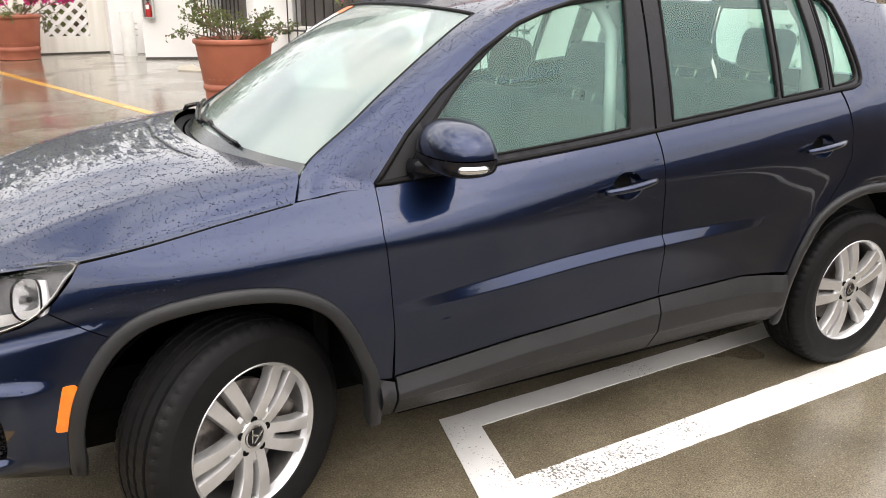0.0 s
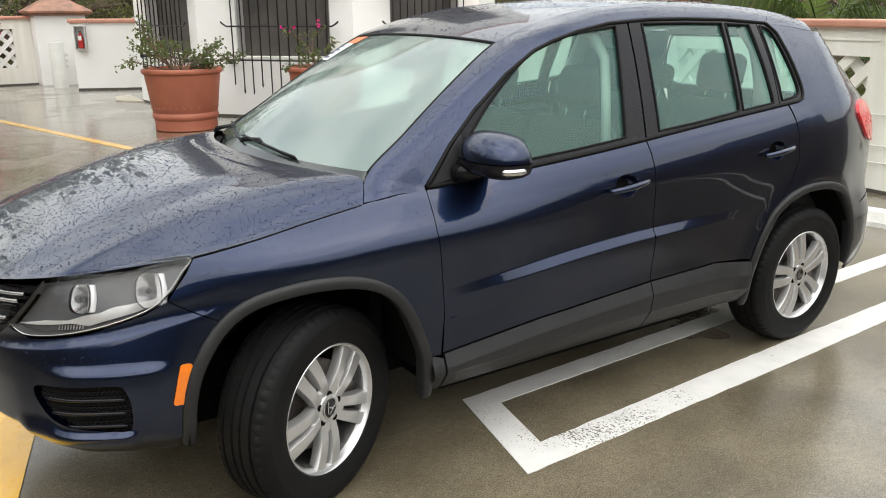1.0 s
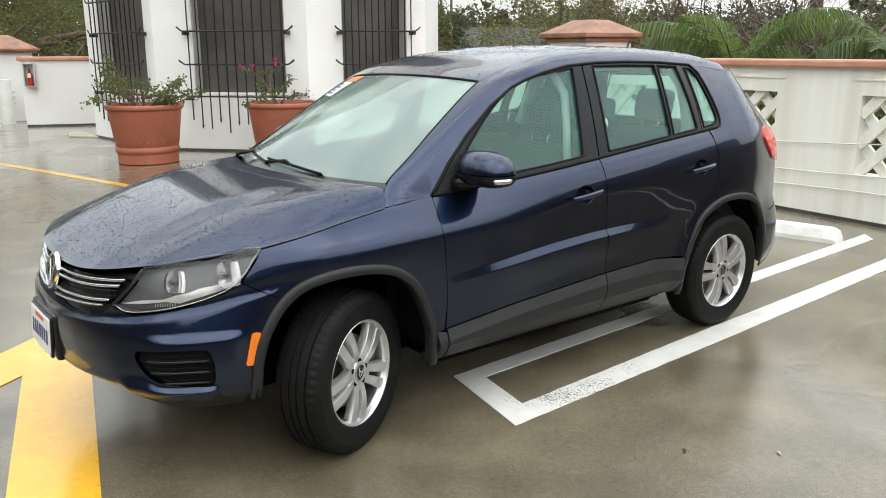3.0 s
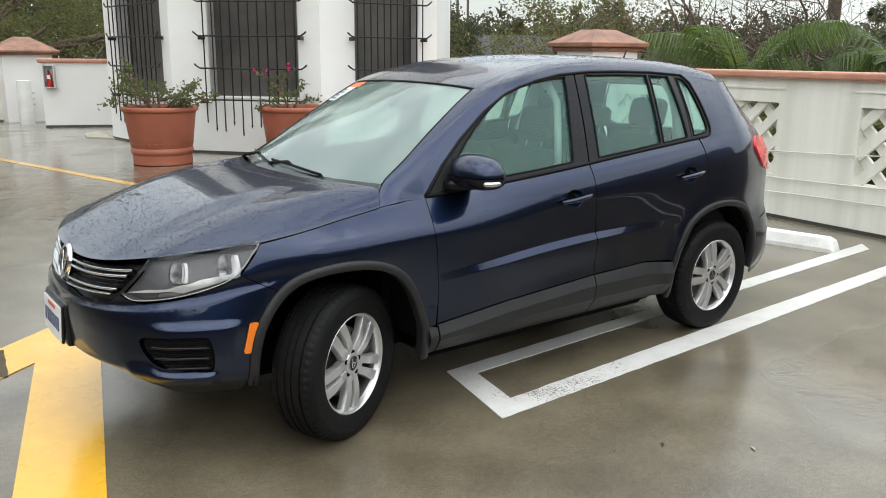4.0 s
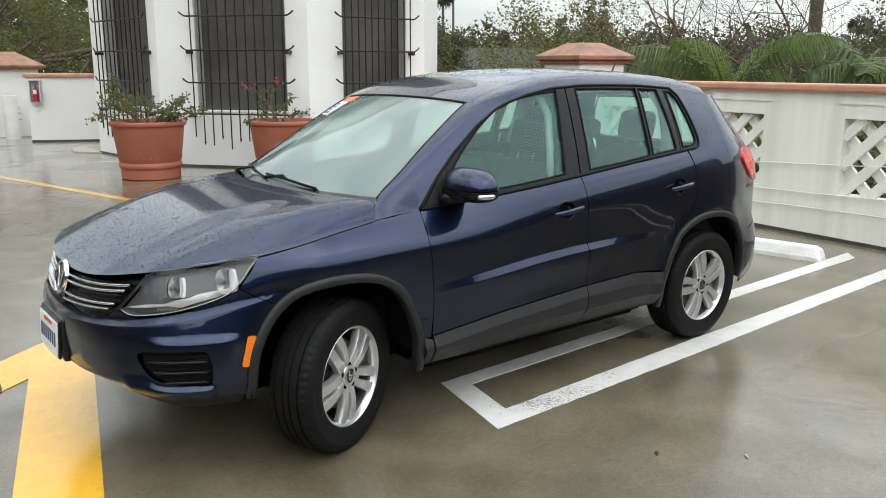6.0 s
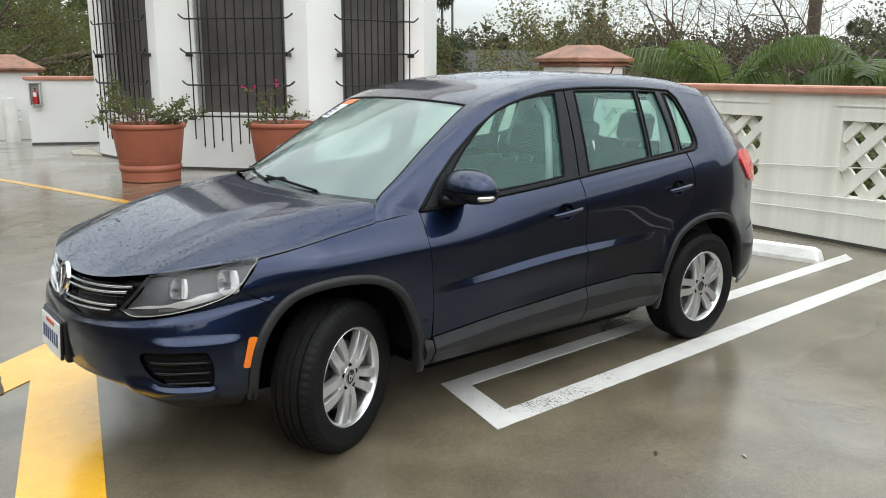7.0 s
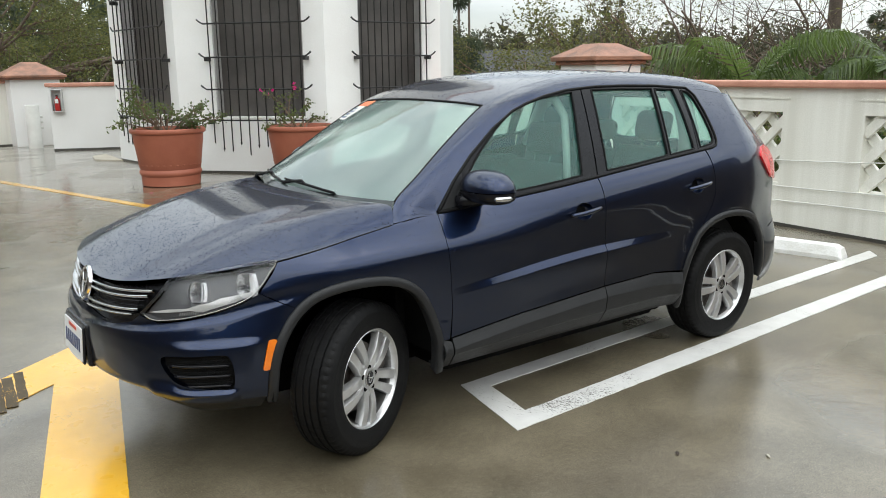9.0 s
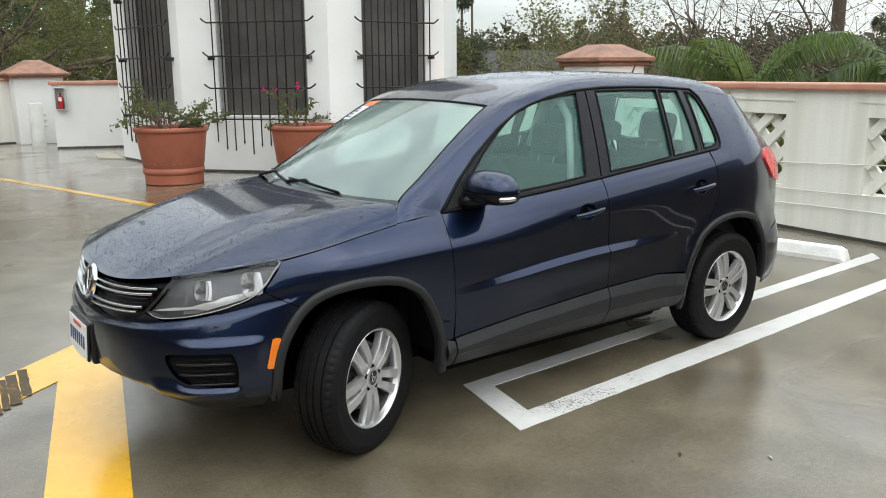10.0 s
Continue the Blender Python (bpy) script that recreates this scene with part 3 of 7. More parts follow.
# closing walls, unseen behind the camera and at the sides, added to darken reflections
for name, poly, top, material, label in (
        ("unseen_wall_south", [(-12, -17.2), (wall_x(-17) - 0.01, -17.2), (wall_x(-17) - 0.01, -17.0), (-12, -17.0)], 5.2, YARD, "unseen tall brown wall behind the camera, added to darken reflections"),
        ("unseen_wall_west", [(-12.2, -17.2), (-12, -17.2), (-12, 18.7), (-12.2, 18.7)], 4.2, YARD, "unseen tall brown wall beside the deck, added to darken reflections"),
        ("unseen_wall_east_end", [(wall_x(-1.78), -1.78), (wall_x(-1.78) + 0.2, -1.78), (wall_x(-2.8) + 0.2, -2.8), (wall_x(-2.8), -2.8)], 1.45, YARD, "unseen low brown wall added between parapet and tall wall"),
        ("unseen_wall_southeast", [(wall_x(-2.8), -2.8), (wall_x(-2.8) + 0.2, -2.8), (wall_x(-26) + 0.2, -25.8), (wall_x(-26), -25.8)], 2.1, YARD, "unseen tall brown wall beside the deck, added to darken reflections")):
    tagged(slab(name, poly, 0.0, top, material), label, "wall", kind="structure")
# unseen painted lines, placed where the car doors mirror them
for off, seed in ((0.55, 15), (1.15, 16)):
    line((wall_x(-2.4) - off, -2.4), (wall_x(-15) - off, -15), 0.11, WHITE_LINE, "unseen white painted line, placed to reflect in the doors", 0.004, 0.03, seed)



# ---- the white tower with barred windows ----
TOWER = [Vector(p) for p in ((2.88, 13.2), (3.12, 10.27), (4.85, 8.23), (7.09, 8.11), (8.6, 9.7), (8.6, 12.6), (6.9, 14.6), (4.3, 14.8))]
SILL, HEAD, TOP = 0.92, 5.9, 7.2
tower = tagged(thing("house", "white stucco octagonal tower with tall barred windows", "building"), kind="structure")


def facade(a, b, opening):
    """One wall of the tower, with a recessed window if opening = (from, to) along it."""
    d = (b - a)
    length = d.length
    d.normalize()
    ang = math.degrees(math.atan2(d.y, d.x))
    base = pose(a.x, a.y, 0, 0, 0, ang)      # x along the wall, y inwards
    bm = bmesh.new()

    def blk(x0, x1, z0, z1, y0=0.0, y1=0.35):
        box(bm, (x1 - x0, y1 - y0, z1 - z0), base @ pose((x0 + x1) / 2, (y0 + y1) / 2, (z0 + z1) / 2))
    if not opening:
        blk(0, length, 0, TOP)
        part("wall", bm, STUCCO, tower)
        return
    u0, u1 = opening
    foot = bmesh.new()
    box(foot, (length + 0.01, 0.012, 0.035), base @ pose(length / 2, -0.002, 0.0175))
    part("foot_line", foot, FOOT_DARK, tower, "dark line along the foot")
    blk(0, u0, 0, TOP)
    blk(u1, length, 0, TOP)
    blk(u0, u1, 0, SILL)
    blk(u0, u1, HEAD, TOP)
    part("wall", bm, STUCCO, tower)
    bm = bmesh.new()
    box(bm, (u1 - u0 + 0.02, 0.02, HEAD - SILL), base @ pose((u0 + u1) / 2, 0.24, (SILL + HEAD) / 2))
    win = part("window", bm, SCREEN, tower, "dark screened window")
    bm = bmesh.new()
    for x in (u0 + 0.012, u1 - 0.012):
        box(bm, (0.02, 0.20, HEAD - SILL), base @ pose(x, 0.12, (SILL + HEAD) / 2))
    part("reveal", bm, REVEAL, win)
    bm = bmesh.new()
    box(bm, (u1 - u0 + 0.04, 0.24, 0.03), base @ pose((u0 + u1) / 2, 0.105, SILL + 0.017), 0.006)
    part("sill", bm, STUCCO, win)
    # the wrought grille in front of it
    g = thing("window_grille", "black wrought-iron window grille with spear-ended bars", "window grille", "tower grilles", base)
    g0, g1, n = u0 - 0.04, u1 + 0.04, 10
    for k in range(n + 1):
        x = g0 + (g1 - g0) * (k + 0.25) / (n + 0.5)
        low_end = (0.52, 0.46, 0.38, 0.56, 0.32)[k % 5]
        tube_part("bar", [([(x, -0.13, low_end), (x, -0.13, HEAD + 0.1)], 0.0115)], IRON, g, n=6)
        if k % 2:
            bm = bmesh.new()
            turned(bm, [(0.001, -0.10), (0.018, -0.045), (0.008, -0.02), (0.014, 0.0), (0.007, 0.012), (0.001, 0.02)], 8, pose(x, -0.13, low_end + 0.015))
            part("spear_tip", bm, IRON, g, smooth=True)
    for j, z in enumerate((0.90, 1.41, 1.93, 2.47, 3.0, 3.53, 4.06, 4.59, 5.12, 5.65)):
        pts = [(g0 - 0.15, -0.13, z + 0.07), (g0 - 0.11, -0.13, z + 0.035), (g0 - 0.05, -0.13, z), (g1 + 0.05, -0.13, z), (g1 + 0.11, -0.13, z + 0.035), (g1 + 0.15, -0.13, z + 0.07)]
        tube_part("rail", [(pts, 0.0145)], IRON, g, n=6)
        for x in (g0 + 0.17, g0 + (g1 - g0) * 0.5, g1 - 0.17):
            bm = bmesh.new()
            bmesh.ops.create_icosphere(bm, subdivisions=1, radius=0.021, matrix=pose(x, -0.13, z))
            part("knob", bm, IRON, g)
        if j % 2 == 0:
            for x in (g0 - 0.03, g1 + 0.03):
                bm = bmesh.new()
                box(bm, (0.055, 0.15, 0.06), pose(x, -0.072, z - 0.03), 0.005)
                part("bracket", bm, IRON, g)


spots = [(0.62, 2.62), (0.70, 2.30), (0.62, 1.86)]
for i in range(8):
    facade(TOWER[i], TOWER[(i + 1) % 8], spots[i] if i < 3 else None)
bm = bmesh.new()
f = bm.faces.new([bm.verts.new((p.x, p.y, TOP)) for p in TOWER])
r = bmesh.ops.extrude_face_region(bm, geom=[f])
bmesh.ops.translate(bm, vec=(0, 0, 0.25), verts=[v for v in r["geom"] if isinstance(v, bmesh.types.BMVert)])
part("roof", bm, CAP, tower, "salmon roof slab")
apron = slab("kerb", [(2.45, 13.5), (2.85, 13.0), (2.95, 14.6), (2.6, 14.3)], 0.0, 0.02, CONCRETE)
tagged(apron, "small pale concrete kerb at the tower's foot", "kerb", kind="structure")


# ---- fire extinguisher cabinet, pipe post ----
fx = thing("fire_cabinet", "white fire extinguisher cabinet with a red extinguisher inside", "fire cabinet", at=low.matrix_world @ pose(0.19, -0.075, 0.87))
bm = bmesh.new()
for sx in (-0.105, 0.105):
    box(bm, (0.02, 0.15, 0.50), pose(sx, 0, 0.25), 0.003)
for sz in (0.01, 0.49):
    box(bm, (0.19, 0.15, 0.02), pose(0, 0, sz), 0.003)
box(bm, (0.19, 0.01, 0.46), pose(0, 0.068, 0.25))
part("case", bm, PALEGREY, fx)
bm = bmesh.new()
turned(bm, [(0.001, 0.03), (0.055, 0.03), (0.06, 0.05), (0.06, 0.24), (0.05, 0.29), (0.022, 0.315), (0.022, 0.35), (0.001, 0.35)], 20, pose(0, 0.0, 0))
part("extinguisher", bm, RED, fx, smooth=True)
bm = bmesh.new()
box(bm, (0.07, 0.012, 0.09), pose(0, -0.066, 0.24), 0.002)
part("notice", bm, PAPER, fx)
bm = bmesh.new()
box(bm, (0.03, 0.09, 0.025), pose(0, -0.01, 0.37), 0.004)
part("lever", bm, IRON, fx)
pp = thing("pipe_post", "white plastic pipe bollard with side stubs by the wall", "bollard", at=pose(2.14, 17.55, 0))
bm = bmesh.new()
turned(bm, [(0.001, 0), (0.155, 0), (0.155, 0.985), (0.15, 1.0), (0.12, 1.005), (0.001, 1.0)], 28)
part("post", bm, PVC, pp, smooth=True)
for z in (0.47, 0.60, 0.73):
    bm = bmesh.new()
    turned(bm, [(0.001, 0.12), (0.03, 0.12), (0.03, 0.21), (0.001, 0.21)], 12, pose(0, 0, z, 0, 90, 0))
    part("stub", bm, PVC, pp, smooth=True)


# ---- planters ----
def planter(at, rim, height, label):
    p = thing("planter", label, "planter", "terracotta planters", at)
    k, h = rim / 0.55, height / 0.86
    prof = [(0.001, 0.0), (0.415, 0.0), (0.43, 0.012), (0.432, 0.15), (0.445, 0.165), (0.458, 0.185), (0.458, 0.22), (0.445, 0.24), (0.44, 0.255), (0.45, 0.27), (0.52, 0.785), (0.535, 0.79), (0.552, 0.805), (0.556, 0.83), (0.548, 0.855),
            (0.53, 0.865), (0.505, 0.86), (0.495, 0.83), (0.49, 0.76)]
    bm = bmesh.new()
    turned(bm, [(r * k, z * h) for r, z in prof], 64)
    part("pot", bm, TERRA, p, smooth=True)
    for i in range(30):
        a = 2 * math.pi * i / 30
        bm = bmesh.new()
        box(bm, (0.012, 0.03, 0.022), pose(0.4585 * k * math.cos(a), 0.4585 * k * math.sin(a), 0.325 * h, 0, 0, math.degrees(a)), 0.004, 1)
        part("stud", bm, TERRA, p)
    bm = bmesh.new()
    turned(bm, [(0.49 * k, 0.78 * h), (0.3 * k, 0.80 * h), (0.001, 0.81 * h)], 32)
    part("soil", bm, SOIL, p, smooth=True)
    return p


def shrub(at, seed, stems, reach, height, leaves, leaf_size, material, bloom=0, label="", lean=(0, 0), tip_only=0.35):
    """A loose shrub: thin branching stems with leaves along them."""
    rng = random.Random(seed)
    s = thing("shrub", label, "shrub", at=at)
    V, F, LV, LF, BV, BF = [], [], [], [], [], []
    nodes = []
    for i in range(stems):
        a = rng.uniform(0, 2 * math.pi)
        r0 = rng.uniform(0, 0.18)
        p = Vector((r0 * math.cos(a), r0 * math.sin(a), -0.05))
        d = Vector((math.cos(a) * rng.uniform(0.3, 1.0) + lean[0], math.sin(a) * rng.uniform(0.3, 1.0) + lean[1], rng.uniform(0.30, 1.0))).normalized()
        n = 7
        pts = [p.copy()]
        total = rng.uniform(0.6, 1.0) * math.hypot(reach, height)
        for k in range(n):
            d = (d + Vector((rng.uniform(-0.28, 0.28), rng.uniform(-0.28, 0.28), rng.uniform(-0.28, 0.16) - 0.05 * k / n))).normalized()
            p = p + d * total / n
            pts.append(p.copy())
            if k > 0:
                nodes.append((p.copy(), k / n))
                for _ in range(2):
                    dd = (d + Vector((rng.uniform(-1, 1), rng.uniform(-1, 1), rng.uniform(-0.5, 0.7)))).normalized()
                    q = [p.copy()]
                    for j in range(3):
                        dd = (dd + Vector((rng.uniform(-0.4, 0.4), rng.uniform(-0.4, 0.4), rng.uniform(-0.35, 0.25)))).normalized()
                        q.append(q[-1] + dd * total * 0.07)
                        nodes.append((q[-1].copy(), k / n))
                    tube(V, F, q, [0.0045, 0.0035, 0.003, 0.002], 4)
        tube(V, F, pts, [0.011 * (1 - 0.8 * k / n) + 0.002 for k in range(n + 1)], 5)
    nodes = [q for q in nodes if q[1] > tip_only] or nodes
    for i in range(leaves):
        p, _ = rng.choice(nodes)
        leaf(LV, LF, p + Vector((rng.gauss(0, 0.028), rng.gauss(0, 0.028), rng.gauss(0, 0.028))), leaf_size * rng.uniform(0.6, 1.2), rng, long=1.35)
    mesh_object("branchwork", V, F, TWIG, s)
    if leaves:
        tagged(mesh_object("leaves", LV, LF, material, s), kind="stuff")
    if bloom:
        tops = sorted(nodes, key=lambda q: -q[0].z)[: max(3, len(nodes) // (2 if bloom > 200 else 60))]
        for i in range(bloom):
            p, _ = rng.choice(tops)
            leaf(BV, BF, p + Vector((rng.gauss(0, 0.03), rng.gauss(0, 0.03), rng.gauss(0, 0.03))), leaf_size * 1.2, rng, long=1.1)
        tagged(mesh_object("blossom", BV, BF, BLOOM, s, "bright magenta bracts"), kind="stuff")
    return s


planter(pose(2.43, 8.88, 0), 0.555, 0.86, "large terracotta planter with a rolled rim and studded band, wet")
planter(pose(4.22, 7.92, 0), 0.555, 0.86, "large terracotta planter with a rolled rim, beside the tower wall")
planter(pose(-0.15, 17.75, 0), 0.54, 0.95, "large terracotta planter with a rolled rim, by the back wall")
shrub(pose(2.43, 8.88, 0.80), 3, 20, 0.84, 0.26, 1500, 0.040, LEAF_S, 0, "sparse green bougainvillea shrub in a planter")
shrub(pose(4.22, 7.92, 0.80), 8, 9, 0.52, 0.56, 420, 0.042, LEAF_S, 16, "thin bougainvillea shrub with one magenta bloom in a planter")
shrub(pose(-0.15, 17.75, 0.86), 5, 16, 0.8, 0.75, 900, 0.05, LEAF_S, 1500, "full bougainvillea shrub covered in magenta blooms in a planter")


# ---- the car's outer skin, as curves ----
def spline(keys, t):
    """Smooth monotone interpolation through (t, value) keys."""
    if t <= keys[0][0]:
        return keys[0][1]
    if t >= keys[-1][0]:
        return keys[-1][1]
    i = 0
    while keys[i + 1][0] < t:
        i += 1
    (t0, a), (t1, b) = keys[i], keys[i + 1]

    def slope(j):
        if j == 0 or j == len(keys) - 1:
            k = 0 if j == 0 else j - 1
            return (keys[k + 1][1] - keys[k][1]) / (keys[k + 1][0] - keys[k][0])
        h0, h1 = keys[j][0] - keys[j - 1][0], keys[j + 1][0] - keys[j][0]
        d0, d1 = (keys[j][1] - keys[j - 1][1]) / h0, (keys[j + 1][1] - keys[j][1]) / h1
        if d0 * d1 <= 0:
            return 0.0
        w0, w1 = 2 * h1 + h0, h1 + 2 * h0
        return (w0 + w1) / (w0 / d0 + w1 / d1)

    h = t1 - t0
    u = (t - t0) / h
    return ((1 + 2 * u) * (1 - u) ** 2 * a + u * (1 - u) ** 2 * h * slope(i)
            + u * u * (3 - 2 * u) * b - u * u * (1 - u) * h * slope(i + 1))


def ease(a, b, t):
    u = min(1.0, max(0.0, (t - a) / (b - a)))
    return u * u * (3 - 2 * u)


# plan of the car's widest line, nose to tail: x along the car, w from its middle
PLAN = ((-0.950, 0.0), (-0.945, 0.16), (-0.925, 0.32), (-0.885, 0.47), (-0.825, 0.595), (-0.735, 0.705), (-0.625, 0.775),
        (-0.50, 0.822), (-0.38, 0.845), (-0.20, 0.860), (0.0, 0.871), (0.45, 0.877), (1.0, 0.883), (1.5, 0.886), (2.0, 0.887),
        (2.4, 0.884), (2.75, 0.872), (3.0, 0.852), (3.142, 0.825), (3.253, 0.775), (3.338, 0.69), (3.396, 0.57), (3.435, 0.40), (3.459, 0.2), (3.464, 0.0))


def catmull(points, n=12):
    out = []
    p = [(2 * points[0][0] - points[1][0], 2 * points[0][1] - points[1][1])] + list(points) + [(2 * points[-1][0] - points[-2][0], 2 * points[-1][1] - points[-2][1])]
    for i in range(1, len(p) - 2):
        for k in range(n):
            u = k / n
            out.append(tuple(0.5 * (2 * p[i][c] + (p[i + 1][c] - p[i - 1][c]) * u + (2 * p[i - 1][c] - 5 * p[i][c] + 4 * p[i + 1][c] - p[i + 2][c]) * u * u
                       + (3 * p[i][c] - p[i - 1][c] - 3 * p[i + 1][c] + p[i + 2][c]) * u ** 3) for c in (0, 1)))
    out.append(tuple(points[-1]))
    return out


PLAN_FINE = catmull(PLAN)
PLAN_S = [0.0]
for (xa, wa), (xb, wb) in zip(PLAN_FINE, PLAN_FINE[1:]):
    PLAN_S.append(PLAN_S[-1] + math.hypot(xb - xa, wb - wa))
PLAN_XK = tuple(zip(PLAN_S, (p[0] for p in PLAN_FINE)))
PLAN_WK = tuple(zip(PLAN_S, (p[1] for p in PLAN_FINE)))


def lerp_keys(keys, t):
    lo, hi = 0, len(keys) - 1
    if t <= keys[0][0]:
        return keys[0][1]
    if t >= keys[-1][0]:
        return keys[-1][1]
    while hi - lo > 1:
        m = (lo + hi) // 2
        lo, hi = (m, hi) if keys[m][0] <= t else (lo, m)
    u = (t - keys[lo][0]) / (keys[hi][0] - keys[lo][0])
    return keys[lo][1] * (1 - u) + keys[hi][1] * u


def s_at(x):
    """Place along the plan line of the point at x."""
    lo, hi = 0, len(PLAN_FINE) - 1
    while hi - lo > 1:
        m = (lo + hi) // 2
        lo, hi = (m, hi) if PLAN_FINE[m][0] <= x else (lo, m)
    u = (x - PLAN_FINE[lo][0]) / (PLAN_FINE[hi][0] - PLAN_FINE[lo][0])
    return PLAN_S[lo] * (1 - u) + PLAN_S[hi] * u


def belt(x):
    return spline(((0.0, 0.985), (0.45, 1.030), (1.44, 1.118), (2.35, 1.195), (2.6, 1.225), (3.4, 1.25)), x)


def crease(x):
    """Height of the sharp lower edge of the fold along the doors."""
    return spline(((0.0, 0.615), (0.30, 0.632), (0.47, 0.648), (0.78, 0.674), (1.15, 0.706), (1.42, 0.720), (1.8, 0.726), (2.2, 0.724), (3.4, 0.71)), x)


def fold(x):
    """How far the fold stands out along the doors: it dies away towards both wheel arches."""
    return ease(0.38, 1.0, x) ** 0.8 * (1 - ease(1.45, 2.15, x))


SIDE = ((0.20, -0.16), (0.24, -0.105), (0.28, -0.066), (0.33, -0.046), (0.42, -0.036), (0.50, -0.027), (0.56, -0.0195), (0.61, -0.0155),
        (0.66, -0.0125), (0.72, -0.0105), (0.80, -0.0085), (0.88, -0.0070), (0.94, -0.0090), (0.98, -0.0140), (1.02, -0.0240), (1.06, -0.0415), (1.10, -0.066), (1.16, -0.098), (1.3, -0.17))
NOSE = ((0.18, -0.34), (0.24, -0.24), (0.30, -0.13), (0.35, -0.048), (0.39, -0.015), (0.44, -0.002), (0.50, 0.0), (0.57, -0.003), (0.62, -0.009), (0.66, -0.018), (0.70, -0.029), (0.76, -0.046), (0.82, -0.066), (0.88, -0.09), (0.95, -0.115), (1.1, -0.16))
TAIL = ((0.20, -0.14), (0.26, -0.07), (0.34, -0.02), (0.45, 0.0), (0.58, -0.004), (0.66, -0.02), (0.74, -0.038), (0.9, -0.04), (1.05, -0.055), (1.15, -0.10), (1.25, -0.17), (1.35, -0.25), (1.45, -0.335), (1.58, -0.46))


def inset_once(x, z):
    zb, zc = belt(x), crease(x)
    taper = 0.046 * ease(0.86, 1.03, z) * (1 - ease(0.4, 1.3, x))
    if z <= zb:
        marks = ((0.2, 0.2), (0.50, 0.50), (zc, 0.61), (zb - 0.10, 1.0), (zb, 1.10))
        d = spline(SIDE, lerp_keys(marks, z)) - taper
        rise = z - zc
        if rise > 0:
            hollow = -0.0095 * min(1.0, rise / 0.036) * (1 - ease(0.05, 0.25, rise))
        else:
            hollow = 0.0
        k = fold(x)
        out = 0.0125 * (ease(-0.16, 0.0, rise) if rise < 0 else max(0.0, 1 - rise / 0.036))
        r = math.hypot(x - 2.575, z - 0.36) - 0.462
        flare = 0.012 * math.exp(-(r / 0.055) ** 2) if x > 1.9 else 0.0
        haunch = 0.020 * math.exp(-((z - 0.88) / 0.12) ** 2) * ease(2.35, 2.7, x) * (1 - ease(2.95, 3.3, x))
        return d + k * (out + hollow) + flare + haunch
    edge = -0.066 - taper
    roof = 0.655 - 0.03 * ease(1.6, 2.8, x) - 0.03 * (1 - ease(0.7, 1.2, x))
    drop = 0.883 + edge - roof
    u = (z - zb) / (1.55 - zb)
    return edge - drop * (0.75 * u + 0.25 * u * u)


def side_inset(x, z):
    """How far the side lies inside the widest line; softened behind the rear window."""
    soft = 0.06 * ease(2.36, 2.55, x)
    if soft < 0.005:
        return inset_once(x, z)
    return sum(inset_once(x, z + k * soft) for k in (-1, -0.5, 0, 0.5, 1)) / 5


RIDGE = ((0.0, 0.612), (0.326, 0.647), (0.526, 0.663), (0.65, 0.675), (0.80, 0.694), (0.91, 0.705), (1.03, 0.727), (1.25, 0.765))
RECESS = ((0.50, 0.476), (0.62, 0.488), (0.685, 0.490), (0.742, 0.462), (0.82, 0.454), (1.0, 0.450))


def body(s, z):
    """The outer skin below the windows: x and w of the point at s along the plan line and height z."""
    e = 0.004
    x, w = lerp_keys(PLAN_XK, s), lerp_keys(PLAN_WK, s)
    a, b = max(0.0, s - 0.03), min(PLAN_S[-1], s + 0.03)
    tx, tw = lerp_keys(PLAN_XK, b) - lerp_keys(PLAN_XK, a), lerp_keys(PLAN_WK, b) - lerp_keys(PLAN_WK, a)
    if a == 0.0 and s < e:
        tx = 0.0
    n = math.hypot(tx, tw)
    nx, nw = -tw / n, tx / n
    f, r = 1 - ease(-0.62, -0.12, x), ease(2.75, 3.2, x)
    d = side_inset(x, z) * (1 - f - r) + spline(NOSE, z) * f + spline(TAIL, z) * r
    if f > 0:
        # shelf below the grille, brow over the fog recess, sill of the recess, undercut below the plate
        rz = spline(RIDGE, s)
        d += f * (0.009 * ease(0.46, rz - 0.01, z) * (1 - ease(0.35, 0.75, s)) - 0.011 * ease(0.0, 0.022, z - rz) * (1 - ease(0.03, 0.075, z - rz)))
        d += 0.015 * ease(0.646, 0.612, z) * ease(0.36, 0.44, z) * ease(0.66, 0.80, s) * (1 - ease(0.99, 1.09, s))
        zt = spline(RECESS, s)
        d += 0.020 * ease(zt, 0.424, z) * ease(0.33, 0.41, z) * ease(0.55, 0.63, s) * (1 - ease(0.92, 0.975, s))
        d -= 0.11 * ease(0.452, 0.33, z) * (1 - ease(0.45, 0.80, s))
    return x + nx * d, w + nw * d


def outward(p, n):
    return n if n.dot(p - Vector((1.3, 0.0, 0.62))) >= 0 else -n


def with_normals(fn, u, v, e=0.004):
    p = fn(u, v)
    n = (fn(u + e, v) - fn(u - e, v)).cross(fn(u, v + e) - fn(u, v - e))
    if n.length < 1e-12:
        n = p - Vector((1.3, 0, 0.62))
    return p, outward(p, n.normalized())


def resample(poly, step):
    out = []
    for (ax, ay), (bx, by) in zip(poly, poly[1:] + poly[:1]):
        n = max(1, int(math.ceil(math.hypot(bx - ax, by - ay) / step)))
        out.extend((ax + (bx - ax) * k / n, ay + (by - ay) * k / n) for k in range(n))
    return out


